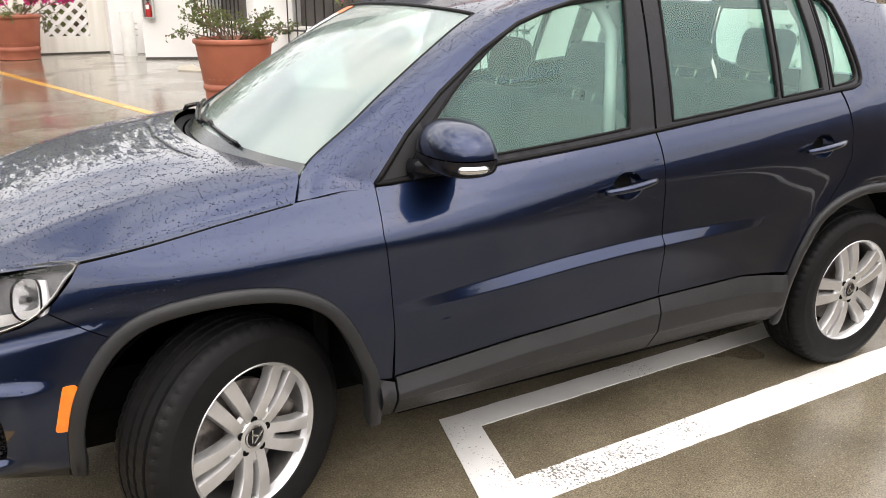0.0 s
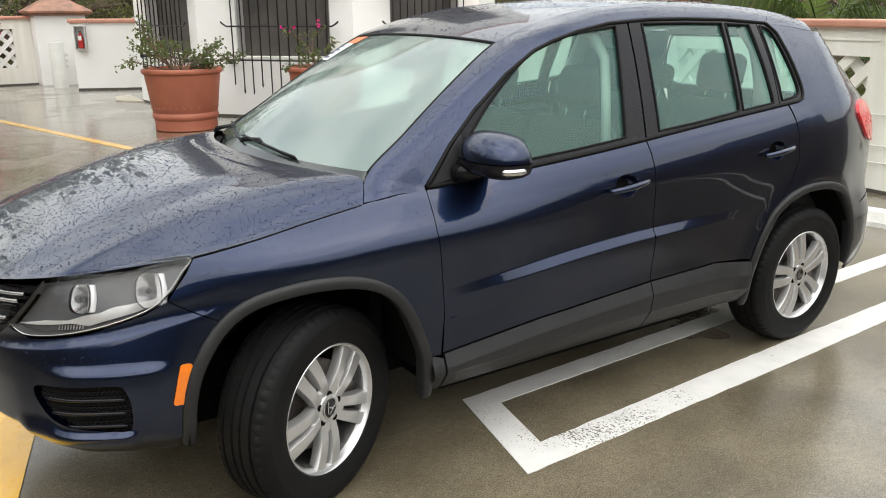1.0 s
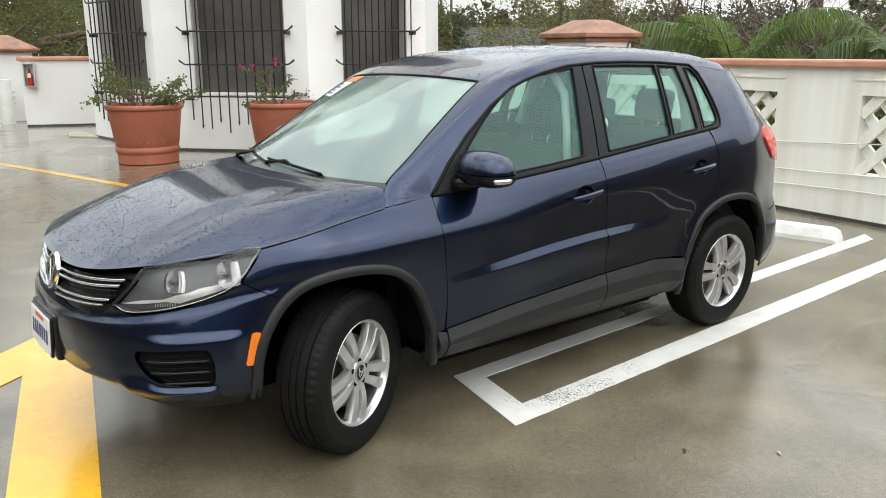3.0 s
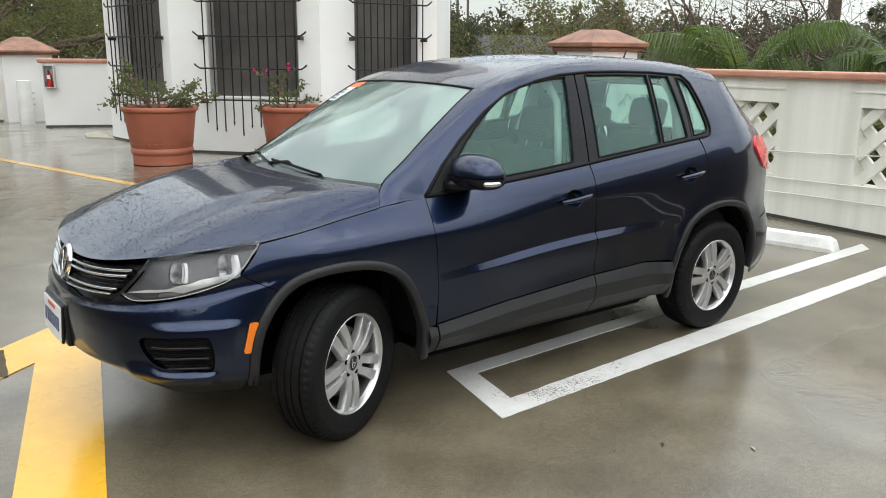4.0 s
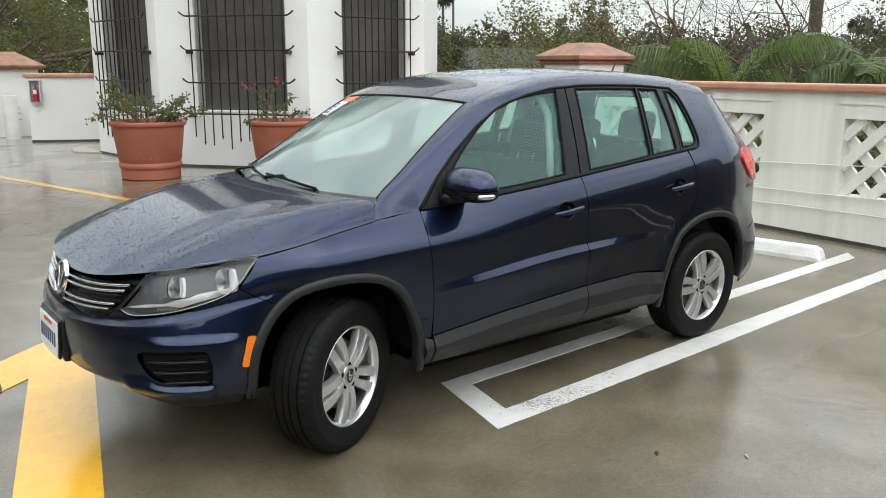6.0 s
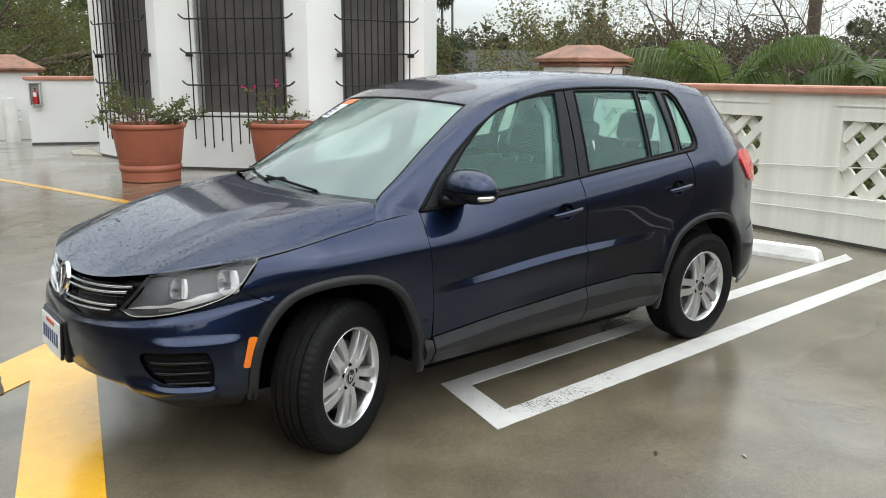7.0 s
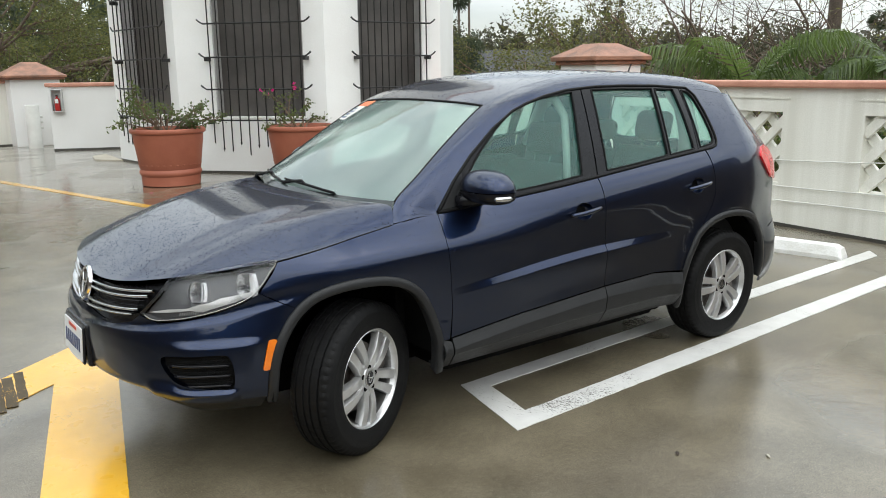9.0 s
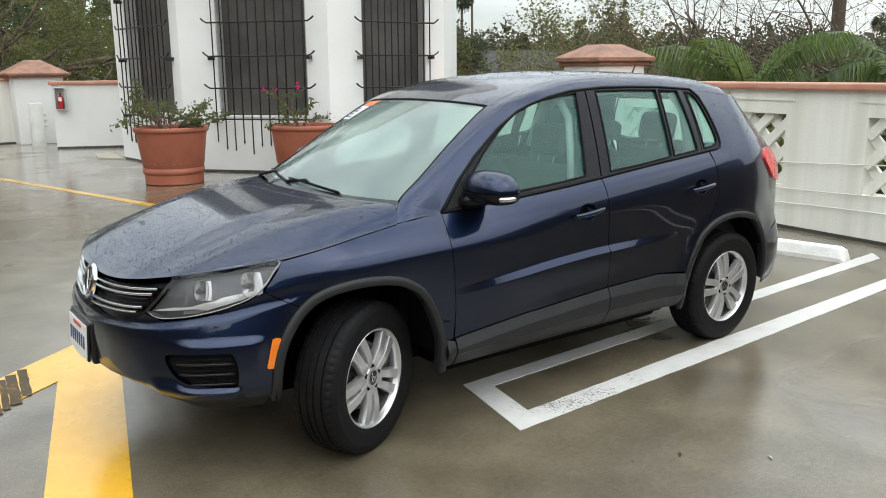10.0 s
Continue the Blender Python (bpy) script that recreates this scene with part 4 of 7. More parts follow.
def rounded(points, n=5):
    """A smooth closed outline through points."""
    m = len(points)
    out = []
    for i in range(m):
        p = [points[(i + k - 1) % m] for k in range(4)]
        for k in range(n):
            u = k / n
            out.append(tuple(0.5 * (2 * p[1][c] + (p[2][c] - p[0][c]) * u + (2 * p[0][c] - 5 * p[1][c] + 4 * p[2][c] - p[3][c]) * u * u
                       + (3 * p[1][c] - p[0][c] - 3 * p[2][c] + p[3][c]) * u ** 3) for c in (0, 1)))
    return out


def shrink(poly, gap):
    """The outline poly moved inwards by gap."""
    n = len(poly)
    area = sum(poly[i][0] * poly[(i + 1) % n][1] - poly[(i + 1) % n][0] * poly[i][1] for i in range(n))
    sg = 1 if area > 0 else -1
    out = []
    for i in range(n):
        (ax, ay), (bx, by), (cx, cy) = poly[i - 1], poly[i], poly[(i + 1) % n]
        la, lb = math.hypot(bx - ax, by - ay) or 1, math.hypot(cx - bx, cy - by) or 1
        n1, n2 = (-(by - ay) / la * sg, (bx - ax) / la * sg), (-(cy - by) / lb * sg, (cx - bx) / lb * sg)
        mx, my = n1[0] + n2[0], n1[1] + n2[1]
        k = mx * mx + my * my
        f = 2 * gap / max(k, 0.8)
        out.append((bx + mx * f, by + my * f))
    return out


def skin(name, outline, fn, material, parent, label="", step=0.028, holes=(), flange=0.014, gap=0.0, lines=()):
    """A panel of a curved surface fn(u, v), cut to an outline, with its edges folded inwards; lines are folds that the mesh follows."""
    from mathutils.geometry import delaunay_2d_cdt
    if gap:
        outline = shrink(outline, gap)
    loops = [resample(list(outline), step)] + [resample(list(h), step) for h in holes]
    pts, edges = [], []
    for lp in loops:
        q = len(pts)
        pts.extend(lp)
        edges.extend((q + i, q + (i + 1) % len(lp)) for i in range(len(lp)))
    rim = np.array(pts)
    xs, ys = rim[:, 0], rim[:, 1]
    for ln in lines:
        q = resample(list(ln), step)[:-max(1, int(math.ceil(math.hypot(ln[-1][0] - ln[0][0], ln[-1][1] - ln[0][1]) / step)))]
        prev = None
        for x, y in q:
            if in_poly(x, y, loops[0]) and not any(in_poly(x, y, h) for h in loops[1:]) and ((rim[:, 0] - x) ** 2 + (rim[:, 1] - y) ** 2).min() > (0.4 * step) ** 2:
                pts.append((x, y))
                if prev is not None:
                    edges.append((prev, len(pts) - 1))
                prev = len(pts) - 1
            else:
                prev = None
    rim = np.array(pts)
    nx, ny = int((xs.max() - xs.min()) / step), int((ys.max() - ys.min()) / step)
    for i in range(1, nx + 1):
        for j in range(1, ny + 1):
            x, y = xs.min() + i * step, ys.min() + (j + 0.5 * (i % 2) - 0.25) * step
            if in_poly(x, y, loops[0]) and not any(in_poly(x, y, h) for h in loops[1:]):
                if ((rim[:, 0] - x) ** 2 + (rim[:, 1] - y) ** 2).min() > (0.55 * step) ** 2:
                    pts.append((x, y))
    v2, _, f2 = delaunay_2d_cdt([Vector(p) for p in pts], edges, [], 0, 1e-6)[:3]
    keep = []
    for f in f2:
        cx, cy = sum(v2[i].x for i in f) / len(f), sum(v2[i].y for i in f) / len(f)
        if in_poly(cx, cy, loops[0]) and not any(in_poly(cx, cy, h) for h in loops[1:]):
            keep.append(list(f))
    V, N = [], []
    for q in v2:
        p, n = with_normals(fn, q.x, q.y)
        V.append(p)
        N.append(n)
    F = []
    count = {}
    for f in keep:
        g = (V[f[1]] - V[f[0]]).cross(V[f[2]] - V[f[0]])
        if g.dot(N[f[0]]) < 0:
            f = f[::-1]
        F.append(tuple(f))
        for a, b in zip(f, f[1:] + f[:1]):
            count[(a, b)] = 1
    if flange:
        for (a, b) in [k for k in count if (k[1], k[0]) not in count]:
            q = len(V)
            t = (V[b] - V[a])
            m = t.cross((N[a] + N[b]) / 2).normalized()
            V.extend((V[a].copy(), V[b].copy(), V[b] - N[b] * flange, V[a] - N[a] * flange))
            N.extend((m, m, m, m))
            F.append((q + 1, q, q + 3, q + 2))
    return mesh_object(name, V, F, material, parent, label, normals=N)


def grid_skin(name, fn, nu, nv, material, parent, label="", flange=0.0):
    """A panel from a surface fn(u, v) over the unit square."""
    V, N = [], []
    for i in range(nu + 1):
        for j in range(nv + 1):
            p, n = with_normals(fn, i / nu, j / nv, 0.002)
            V.append(p)
            N.append(n)
    F = []
    for i in range(nu):
        for j in range(nv):
            f = [i * (nv + 1) + j, (i + 1) * (nv + 1) + j, (i + 1) * (nv + 1) + j + 1, i * (nv + 1) + j + 1]
            g = (V[f[1]] - V[f[0]]).cross(V[f[2]] - V[f[0]])
            F.append(tuple(f if g.dot(N[f[0]]) > 0 else f[::-1]))
    if flange:
        ring = [(i, 0) for i in range(nu)] + [(nu, j) for j in range(nv)] + [(i, nv) for i in range(nu, 0, -1)] + [(0, j) for j in range(nv, 0, -1)]
        idx = [i * (nv + 1) + j for i, j in ring]
        for a, b in zip(idx, idx[1:] + idx[:1]):
            q = len(V)
            m = (V[b] - V[a]).cross(N[a])
            m = m.normalized() if m.length > 1e-9 else N[a]
            V.extend((V[a].copy(), V[b].copy(), V[b] - N[b] * flange, V[a] - N[a] * flange))
            N.extend((m, m, m, m))
            F.append((q, q + 1, q + 2, q + 3))
    return mesh_object(name, V, F, material, parent, label, normals=N)


# ---- car materials ----
def car_paint():
    m = bpy.data.materials.new("dark_blue_metallic_paint")
    n, l, p = nodes_of(m)
    co, fl, mix = n.new("ShaderNodeTexCoord"), n.new("ShaderNodeTexNoise"), n.new("ShaderNodeMixRGB")
    fl.inputs["Scale"].default_value = 700
    l.new(co.outputs["Object"], fl.inputs["Vector"])
    mix.inputs["Color1"].default_value, mix.inputs["Color2"].default_value = (0.0052, 0.0120, 0.0375, 1), (0.0088, 0.0195, 0.0570, 1)
    l.new(fl.outputs["Fac"], mix.inputs["Fac"])
    l.new(mix.outputs["Color"], p.inputs["Base Color"])
    p.inputs["Metallic"].default_value, p.inputs["Roughness"].default_value = 1.0, 0.32
    p.inputs["Coat Weight"].default_value, p.inputs["Coat Roughness"].default_value, p.inputs["Coat IOR"].default_value = 1.0, 0.012, 1.47
    film, bp = n.new("ShaderNodeTexNoise"), n.new("ShaderNodeBump")
    film.inputs["Scale"].default_value, film.inputs["Detail"].default_value = 3.5, 1
    l.new(co.outputs["Object"], film.inputs["Vector"])
    bp.inputs["Strength"].default_value, bp.inputs["Distance"].default_value = 0.04, 0.01
    l.new(film.outputs["Fac"], bp.inputs["Height"])
    l.new(bp.outputs["Normal"], p.inputs["Coat Normal"])
    return m


PAINT = car_paint()
PLASTIC = surface("dark_grey_moulded_plastic", (0.019, 0.0195, 0.0205), (0.0145, 0.015, 0.016), 10, 0.44, bump=0.12, fine=500, spec=0.34)
BLACK = surface("gloss_black_trim", (0.007, 0.007, 0.009), (0.010, 0.010, 0.012), 10, 0.20, bump=0.03, spec=0.22)
COWL = surface("matt_black_cowl_plastic", (0.010, 0.010, 0.011), (0.014, 0.014, 0.015), 10, 0.75, bump=0.2, fine=300, spec=0.2)
FRIT = surface("grey_black_ceramic_band", (0.035, 0.042, 0.042), (0.028, 0.034, 0.034), 10, 0.15, bump=0.0)
RUBBER = surface("tyre_rubber", (0.007, 0.007, 0.0075), (0.010, 0.010, 0.010), 12, 0.55, bump=0.15, fine=200, spec=0.12)
VOID = surface("black_underside", (0.004, 0.004, 0.004), (0.006, 0.006, 0.006), 10, 0.95, bump=0.0, spec=0.05)
ALLOY = surface("silver_painted_alloy", (0.64, 0.64, 0.64), (0.58, 0.58, 0.58), 10, 0.34, bump=0.02, metal=0.78, coat=0.4)
CHROME = surface("chrome", (0.75, 0.75, 0.76), (0.70, 0.70, 0.71), 10, 0.08, bump=0.0, metal=1.0)
SATIN = surface("satin_chrome", (0.70, 0.70, 0.70), (0.62, 0.62, 0.62), 10, 0.22, bump=0.0, metal=1.0)
# rim barrel: a darker grey than the spokes and rim
BARREL = surface("dark_grey_alloy", (0.24, 0.24, 0.24), (0.17, 0.165, 0.16), 14, 0.32, bump=0.05, metal=0.85)
STEEL = surface("brake_steel", (0.30, 0.28, 0.27), (0.22, 0.19, 0.17), 30, 0.4, metal=0.9)
AMBER = surface("amber_lens", (0.80, 0.20, 0.010), (0.74, 0.17, 0.008), 40, 0.18, bump=0.05, coat=0.6)
TAIL_RED = surface("red_lens", (0.80, 0.035, 0.045), (0.72, 0.028, 0.035), 30, 0.15, bump=0.0, coat=0.8)
LAMP_GREY = surface("lamp_housing_grey", (0.080, 0.081, 0.084), (0.062, 0.063, 0.066), 12, 0.35, bump=0.0)
LAMP_SILVER = surface("lamp_trim_silver", (0.62, 0.62, 0.60), (0.52, 0.52, 0.50), 9, 0.3, bump=0.0, metal=0.3)
LAMP_BOWL = surface("lamp_bowl_silver", (0.80, 0.80, 0.80), (0.62, 0.62, 0.62), 30, 0.18, bump=0.0, metal=0.75)
LAMP_BRIGHT = surface("lamp_wall_silver", (0.86, 0.86, 0.86), (0.80, 0.80, 0.80), 9, 0.35, bump=0.0, metal=0.15)
CLOTH = surface("charcoal_seat_cloth", (0.075, 0.079, 0.082), (0.058, 0.061, 0.064), 20, 0.85, bump=0.3, fine=400)
TRIM_PALE = surface("pale_grey_pillar_trim", (0.62, 0.62, 0.59), (0.56, 0.56, 0.53), 5, 0.6, bump=0.05)
TRIM_DARK = surface("charcoal_cabin_plastic", (0.03, 0.031, 0.033), (0.022, 0.023, 0.024), 8, 0.6, bump=0.2, fine=300)
PLATE_WHITE = surface("white_reflective_plate", (0.72, 0.72, 0.71), (0.66, 0.66, 0.66), 10, 0.4)
INK_BLUE = surface("dark_blue_ink", (0.03, 0.05, 0.14), (0.03, 0.045, 0.12), 10, 0.5)
INK_RED = surface("red_ink", (0.55, 0.07, 0.04), (0.48, 0.06, 0.03), 10, 0.5)
ORANGE_PAPER = surface("orange_red_sticker", (0.80, 0.20, 0.08), (0.74, 0.18, 0.07), 10, 0.5)
GLASS = pane("green_tinted_car_glass", (0.74, 0.92, 0.86), 0.01, 1.45, 0.17, (0.22, 0.68, 0.57))
SCREEN_GLASS = pane("green_tinted_wet_windscreen", (0.78, 0.91, 0.87), 0.012, 1.5, 0.42, (0.72, 0.91, 0.85))
LENS = pane("clear_lamp_lens", (0.95, 0.95, 0.96), 0.015, 1.40)
WATER = bpy.data.materials.new("rain_water")
_n, _l, _p = nodes_of(WATER)
_p.inputs["Base Color"].default_value = (0.95, 0.97, 1.0, 1)
_p.inputs["Roughness"].default_value, _p.inputs["IOR"].default_value, _p.inputs["Transmission Weight"].default_value = 0.02, 1.33, 1.0

# opaque beads: dark paint seen through water, without coat gloss, put into their colour
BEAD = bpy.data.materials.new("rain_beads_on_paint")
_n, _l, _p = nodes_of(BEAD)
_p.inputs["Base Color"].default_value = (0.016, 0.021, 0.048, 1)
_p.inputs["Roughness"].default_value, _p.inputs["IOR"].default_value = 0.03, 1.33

car = thing("car", "dark blue compact SUV, wet with raindrops, front wheels turned", "car")

# ---- curves of the car's side (x, z) ----
ARCH_F = [(-0.448, 0.36), (-0.437, 0.50), (-0.397, 0.621), (-0.312, 0.733), (-0.20, 0.795), (-0.03, 0.815), (0.14, 0.797), (0.26, 0.74), (0.335, 0.65), (0.395, 0.52), (0.42, 0.44), (0.428, 0.29)]
ARCH_R = [(2.120, 0.29), (2.127, 0.42), (2.150, 0.53), (2.185, 0.62), (2.262, 0.734), (2.417, 0.807), (2.62, 0.820), (2.81, 0.775), (2.92, 0.69), (2.985, 0.57), (3.01, 0.44), (3.01, 0.34)]
DOOR_A = [(0.470, 0.43), (0.466, 0.60), (0.452, 0.77), (0.438, 0.90), (0.452, 1.022)]
DOOR_B = [(1.490, 0.50), (1.480, 0.766), (1.462, 0.98), (1.450, 1.113)]
DOOR_C = [(2.300, 0.765), (2.385, 0.87), (2.412, 0.94), (2.398, 1.05), (2.362, 1.192)]
CLAD_TOP = [(0.470, 0.446), (0.9, 0.489), (1.49, 0.526), (1.9, 0.536), (2.139, 0.510)]
DLO_TOP = [(0.455, 1.030), (0.567, 1.162), (0.685, 1.270), (0.843, 1.385), (0.982, 1.463), (1.08, 1.497), (1.2, 1.527), (1.374, 1.555), (1.6, 1.568), (1.82, 1.569), (2.1, 1.563), (2.392, 1.545)]
DLO_REAR = [(2.446, 1.500), (2.470, 1.41), (2.484, 1.32), (2.489, 1.268), (2.484, 1.233), (2.468, 1.212), (2.438, 1.202)]
RIB = [(0.47, 0.374), (0.8, 0.383), (1.2, 0.396), (1.86, 0.397), (2.12, 0.384)]
SILL_LINE = [(2.34, 1.194), (1.9, 1.157), (1.45, 1.113), (0.874, 1.060)]
RAIL = [(0.214, 0.750, 1.003), (0.277, 0.692, 1.090), (0.43, 0.655, 1.190), (0.56, 0.625, 1.280), (0.72, 0.590, 1.385), (0.86, 0.558, 1.468), (0.965, 0.545, 1.515), (1.12, 0.538, 1.565), (1.35, 0.533, 1.610),
        (1.6, 0.530, 1.632), (1.82, 0.530, 1.638), (2.1, 0.527, 1.634), (2.38, 0.522, 1.618), (2.60, 0.512, 1.598), (2.78, 0.490, 1.570)]
EAVE = [(0.440, 1.012)] + DLO_TOP + [(2.58, 1.530), (2.76, 1.505)]


def sz(points):
    return [(s_at(x), z) for x, z in points]


def fine(points, n=6):
    p = [points[0]] + list(points) + [points[-1]]
    out = []
    dim = len(points[0])
    for i in range(1, len(p) - 2):
        for k in range(n):
            u = k / n
            out.append(tuple(0.5 * (2 * p[i][c] + (p[i + 1][c] - p[i - 1][c]) * u + (2 * p[i - 1][c] - 5 * p[i][c] + 4 * p[i + 1][c] - p[i + 2][c]) * u * u
                       + (3 * p[i][c] - p[i - 1][c] - 3 * p[i + 1][c] + p[i + 2][c]) * u ** 3) for c in range(dim)))
    out.append(tuple(points[-1]))
    return out


def along(curve, t):
    """The point at t from 0 to 1 of a list of points."""
    k = min(max(t, 0.0), 1.0) * (len(curve) - 1)
    i = min(int(k), len(curve) - 2)
    return Vector(curve[i]).lerp(Vector(curve[i + 1]), k - i)


def shell(sgn, out=0.0):
    """The body surface of one side as a function of (s, z)."""
    def fn(s, z):
        x, w = body(s, z)
        p = Vector((x, sgn * w, z))
        if out:
            xa, wa = body(s + 0.004, z)
            xb, wb = body(s - 0.004, z)
            xc, wc = body(s, z + 0.004)
            n = Vector((xa - xb, wa - wb, 0)).cross(Vector((xc - x, wc - w, 0.004)))
            n.normalize()
            n = -n if n.dot(Vector((x - 1.3, w, 0.2 * (z - 0.6)))) < 0 else n
            p += Vector((n.x, sgn * n.y, n.z)) * out
        return p
    return fn


ARCH_F_S, ARCH_R_S = fine(ARCH_F, 4), fine(ARCH_R, 4)
LAMP_LOW = (0.563, 0.7285)
LAMP = [(1.152, 0.925), (0.945, 0.909), (0.70, 0.881), (0.67, 0.876), (0.658, 0.862), (0.605, 0.800), (0.552, 0.748), (0.540, 0.738), LAMP_LOW, (0.63, 0.711), (0.84, 0.737), (1.005, 0.780), (1.080, 0.829), (1.125, 0.880)]
RAIL_S, EAVE_S = fine(RAIL, 6), fine(EAVE, 6)


def band(sgn):
    """The pillar and roof side between the window line and the roof rail: u along it, v up it."""
    def fn(u, v):
        x, z = along(EAVE_S, u)
        bx, bw = body(s_at(x), z)
        _, bw2 = body(s_at(x), z + 0.01)
        d = Vector((bx, bw, z))
        e = Vector(along(RAIL_S, u))
        span = (e - d).length
        k = ease(0.18, 0.5, u)
        chord = (e - d).normalized()
        t0 = (Vector((0, bw2 - bw, 0.01)).normalized() * (0.3 + 0.7 * k) + chord * (1 - 0.7 * k)).normalized()
        t1 = (Vector((0, -1, 0.22)).normalized() * k + (chord + Vector((0, -0.5, -0.15))).normalized() * (1 - k)).normalized()
        a, b = d + t0 * span * 0.42, e - t1 * span * 0.42
        p = d * (1 - v) ** 3 + a * 3 * v * (1 - v) ** 2 + b * 3 * v * v * (1 - v) + e * v ** 3
        return Vector((p.x, sgn * p.y, p.z))
    return fn


def rail_at(x):
    lo = [p for p in RAIL_S if p[0] <= x][-1]
    hi = ([p for p in RAIL_S if p[0] > x] or [RAIL_S[-1]])[0]
    u = 0 if hi[0] == lo[0] else (x - lo[0]) / (hi[0] - lo[0])
    return lo[1] + (hi[1] - lo[1]) * u, lo[2] + (hi[2] - lo[2]) * u


ROOF_MID = ((0.80, 1.495), (0.86, 1.512), (1.0, 1.563), (1.2, 1.612), (1.5, 1.648), (1.8, 1.660), (2.1, 1.657), (2.5, 1.637), (2.78, 1.605), (2.9, 1.59))


def roof_fn(u, v):
    w1 = 2 * v - 1
    x0 = 0.862 + 0.045 * w1 * w1
    x = x0 + (2.78 + 0.06 * (1 - w1 * w1) - x0) * u
    we, ze = rail_at(min(x, 2.78))
    zm = spline(ROOF_MID, x)
    return Vector((x, w1 * we, ze + (zm - ze) * (1 - abs(w1) ** 2.2)))


def screen_fn(u, v):
    """The windscreen: u from base to top, v across."""
    w1 = 2 * v - 1
    k = abs(w1)
    b = Vector((0.155 + 0.130 * k ** 2.2, w1 * 0.686, 1.083))
    we, ze = rail_at(0.905)
    t = Vector((0.858 + 0.045 * w1 * w1, w1 * (we - 0.004), 1.510 - 0.018 * w1 * w1))
    e = Vector(along(RAIL_S, 1 / (len(RAIL) - 1) + u * (4.42 / (len(RAIL) - 1))))
    p = b.lerp(t, u)
    side = Vector((e.x, (1 if w1 > 0 else -1) * (e.y - 0.006), e.z - 0.004))
    m = k ** 6
    p = p.lerp(Vector((side.x, side.y if k > 0 else 0, side.z)), m) if k > 0.02 else p
    bow = 4 * u * (1 - u) * 0.022 * (1 - m)
    return p + Vector((-0.55, 0, 0.83)) * bow


HOOD_XF = ((0.0, -0.888), (0.15, -0.884), (0.30, -0.866), (0.45, -0.818), (0.56, -0.752), (0.65, -0.645), (0.72, -0.50), (0.757, -0.355))
HOOD_ZF = ((0.0, 0.822), (0.2, 0.828), (0.40, 0.847), (0.55, 0.872), (0.66, 0.893), (0.757, 0.922))
HOOD_XR = ((0.0, 0.065), (0.25, 0.082), (0.45, 0.128), (0.62, 0.205), (0.69, 0.248), (0.757, 0.212))
HOOD_ZR = ((0.0, 1.092), (0.40, 1.090), (0.62, 1.084), (0.685, 1.074), (0.725, 1.045), (0.757, 1.002))


def hood_fn(u, v):
    w1 = (2 * v - 1) * 0.757
    w = abs(w1)
    xf, zf, xr, zr = spline(HOOD_XF, w), spline(HOOD_ZF, w), spline(HOOD_XR, w), spline(HOOD_ZR, w)
    x = xf + (xr - xf) * u
    ze = 0.922 + (1.002 - 0.922) * (x + 0.355) / 0.567
    k = (body(s_at(max(x, -0.36)), min(max(ze, 0.92), 1.01))[1] - 0.0022) / 0.757
    w1 *= 1 + (k - 1) * (w / 0.757) ** 4
    edge = ease(0.60, 0.757, w)
    g = (1 - max(0.0, 1 - u) ** 1.75) * (1 - edge) + u * edge
    z = zf + (zr - zf) * g
    dome = 0.016 * (1 - ease(0.36, 0.50, w)) * math.sin(math.pi * min(1, u * 1.1)) ** 0.8 if 0 < u < 0.9 else 0.0
    return Vector((x, w1, z + dome))


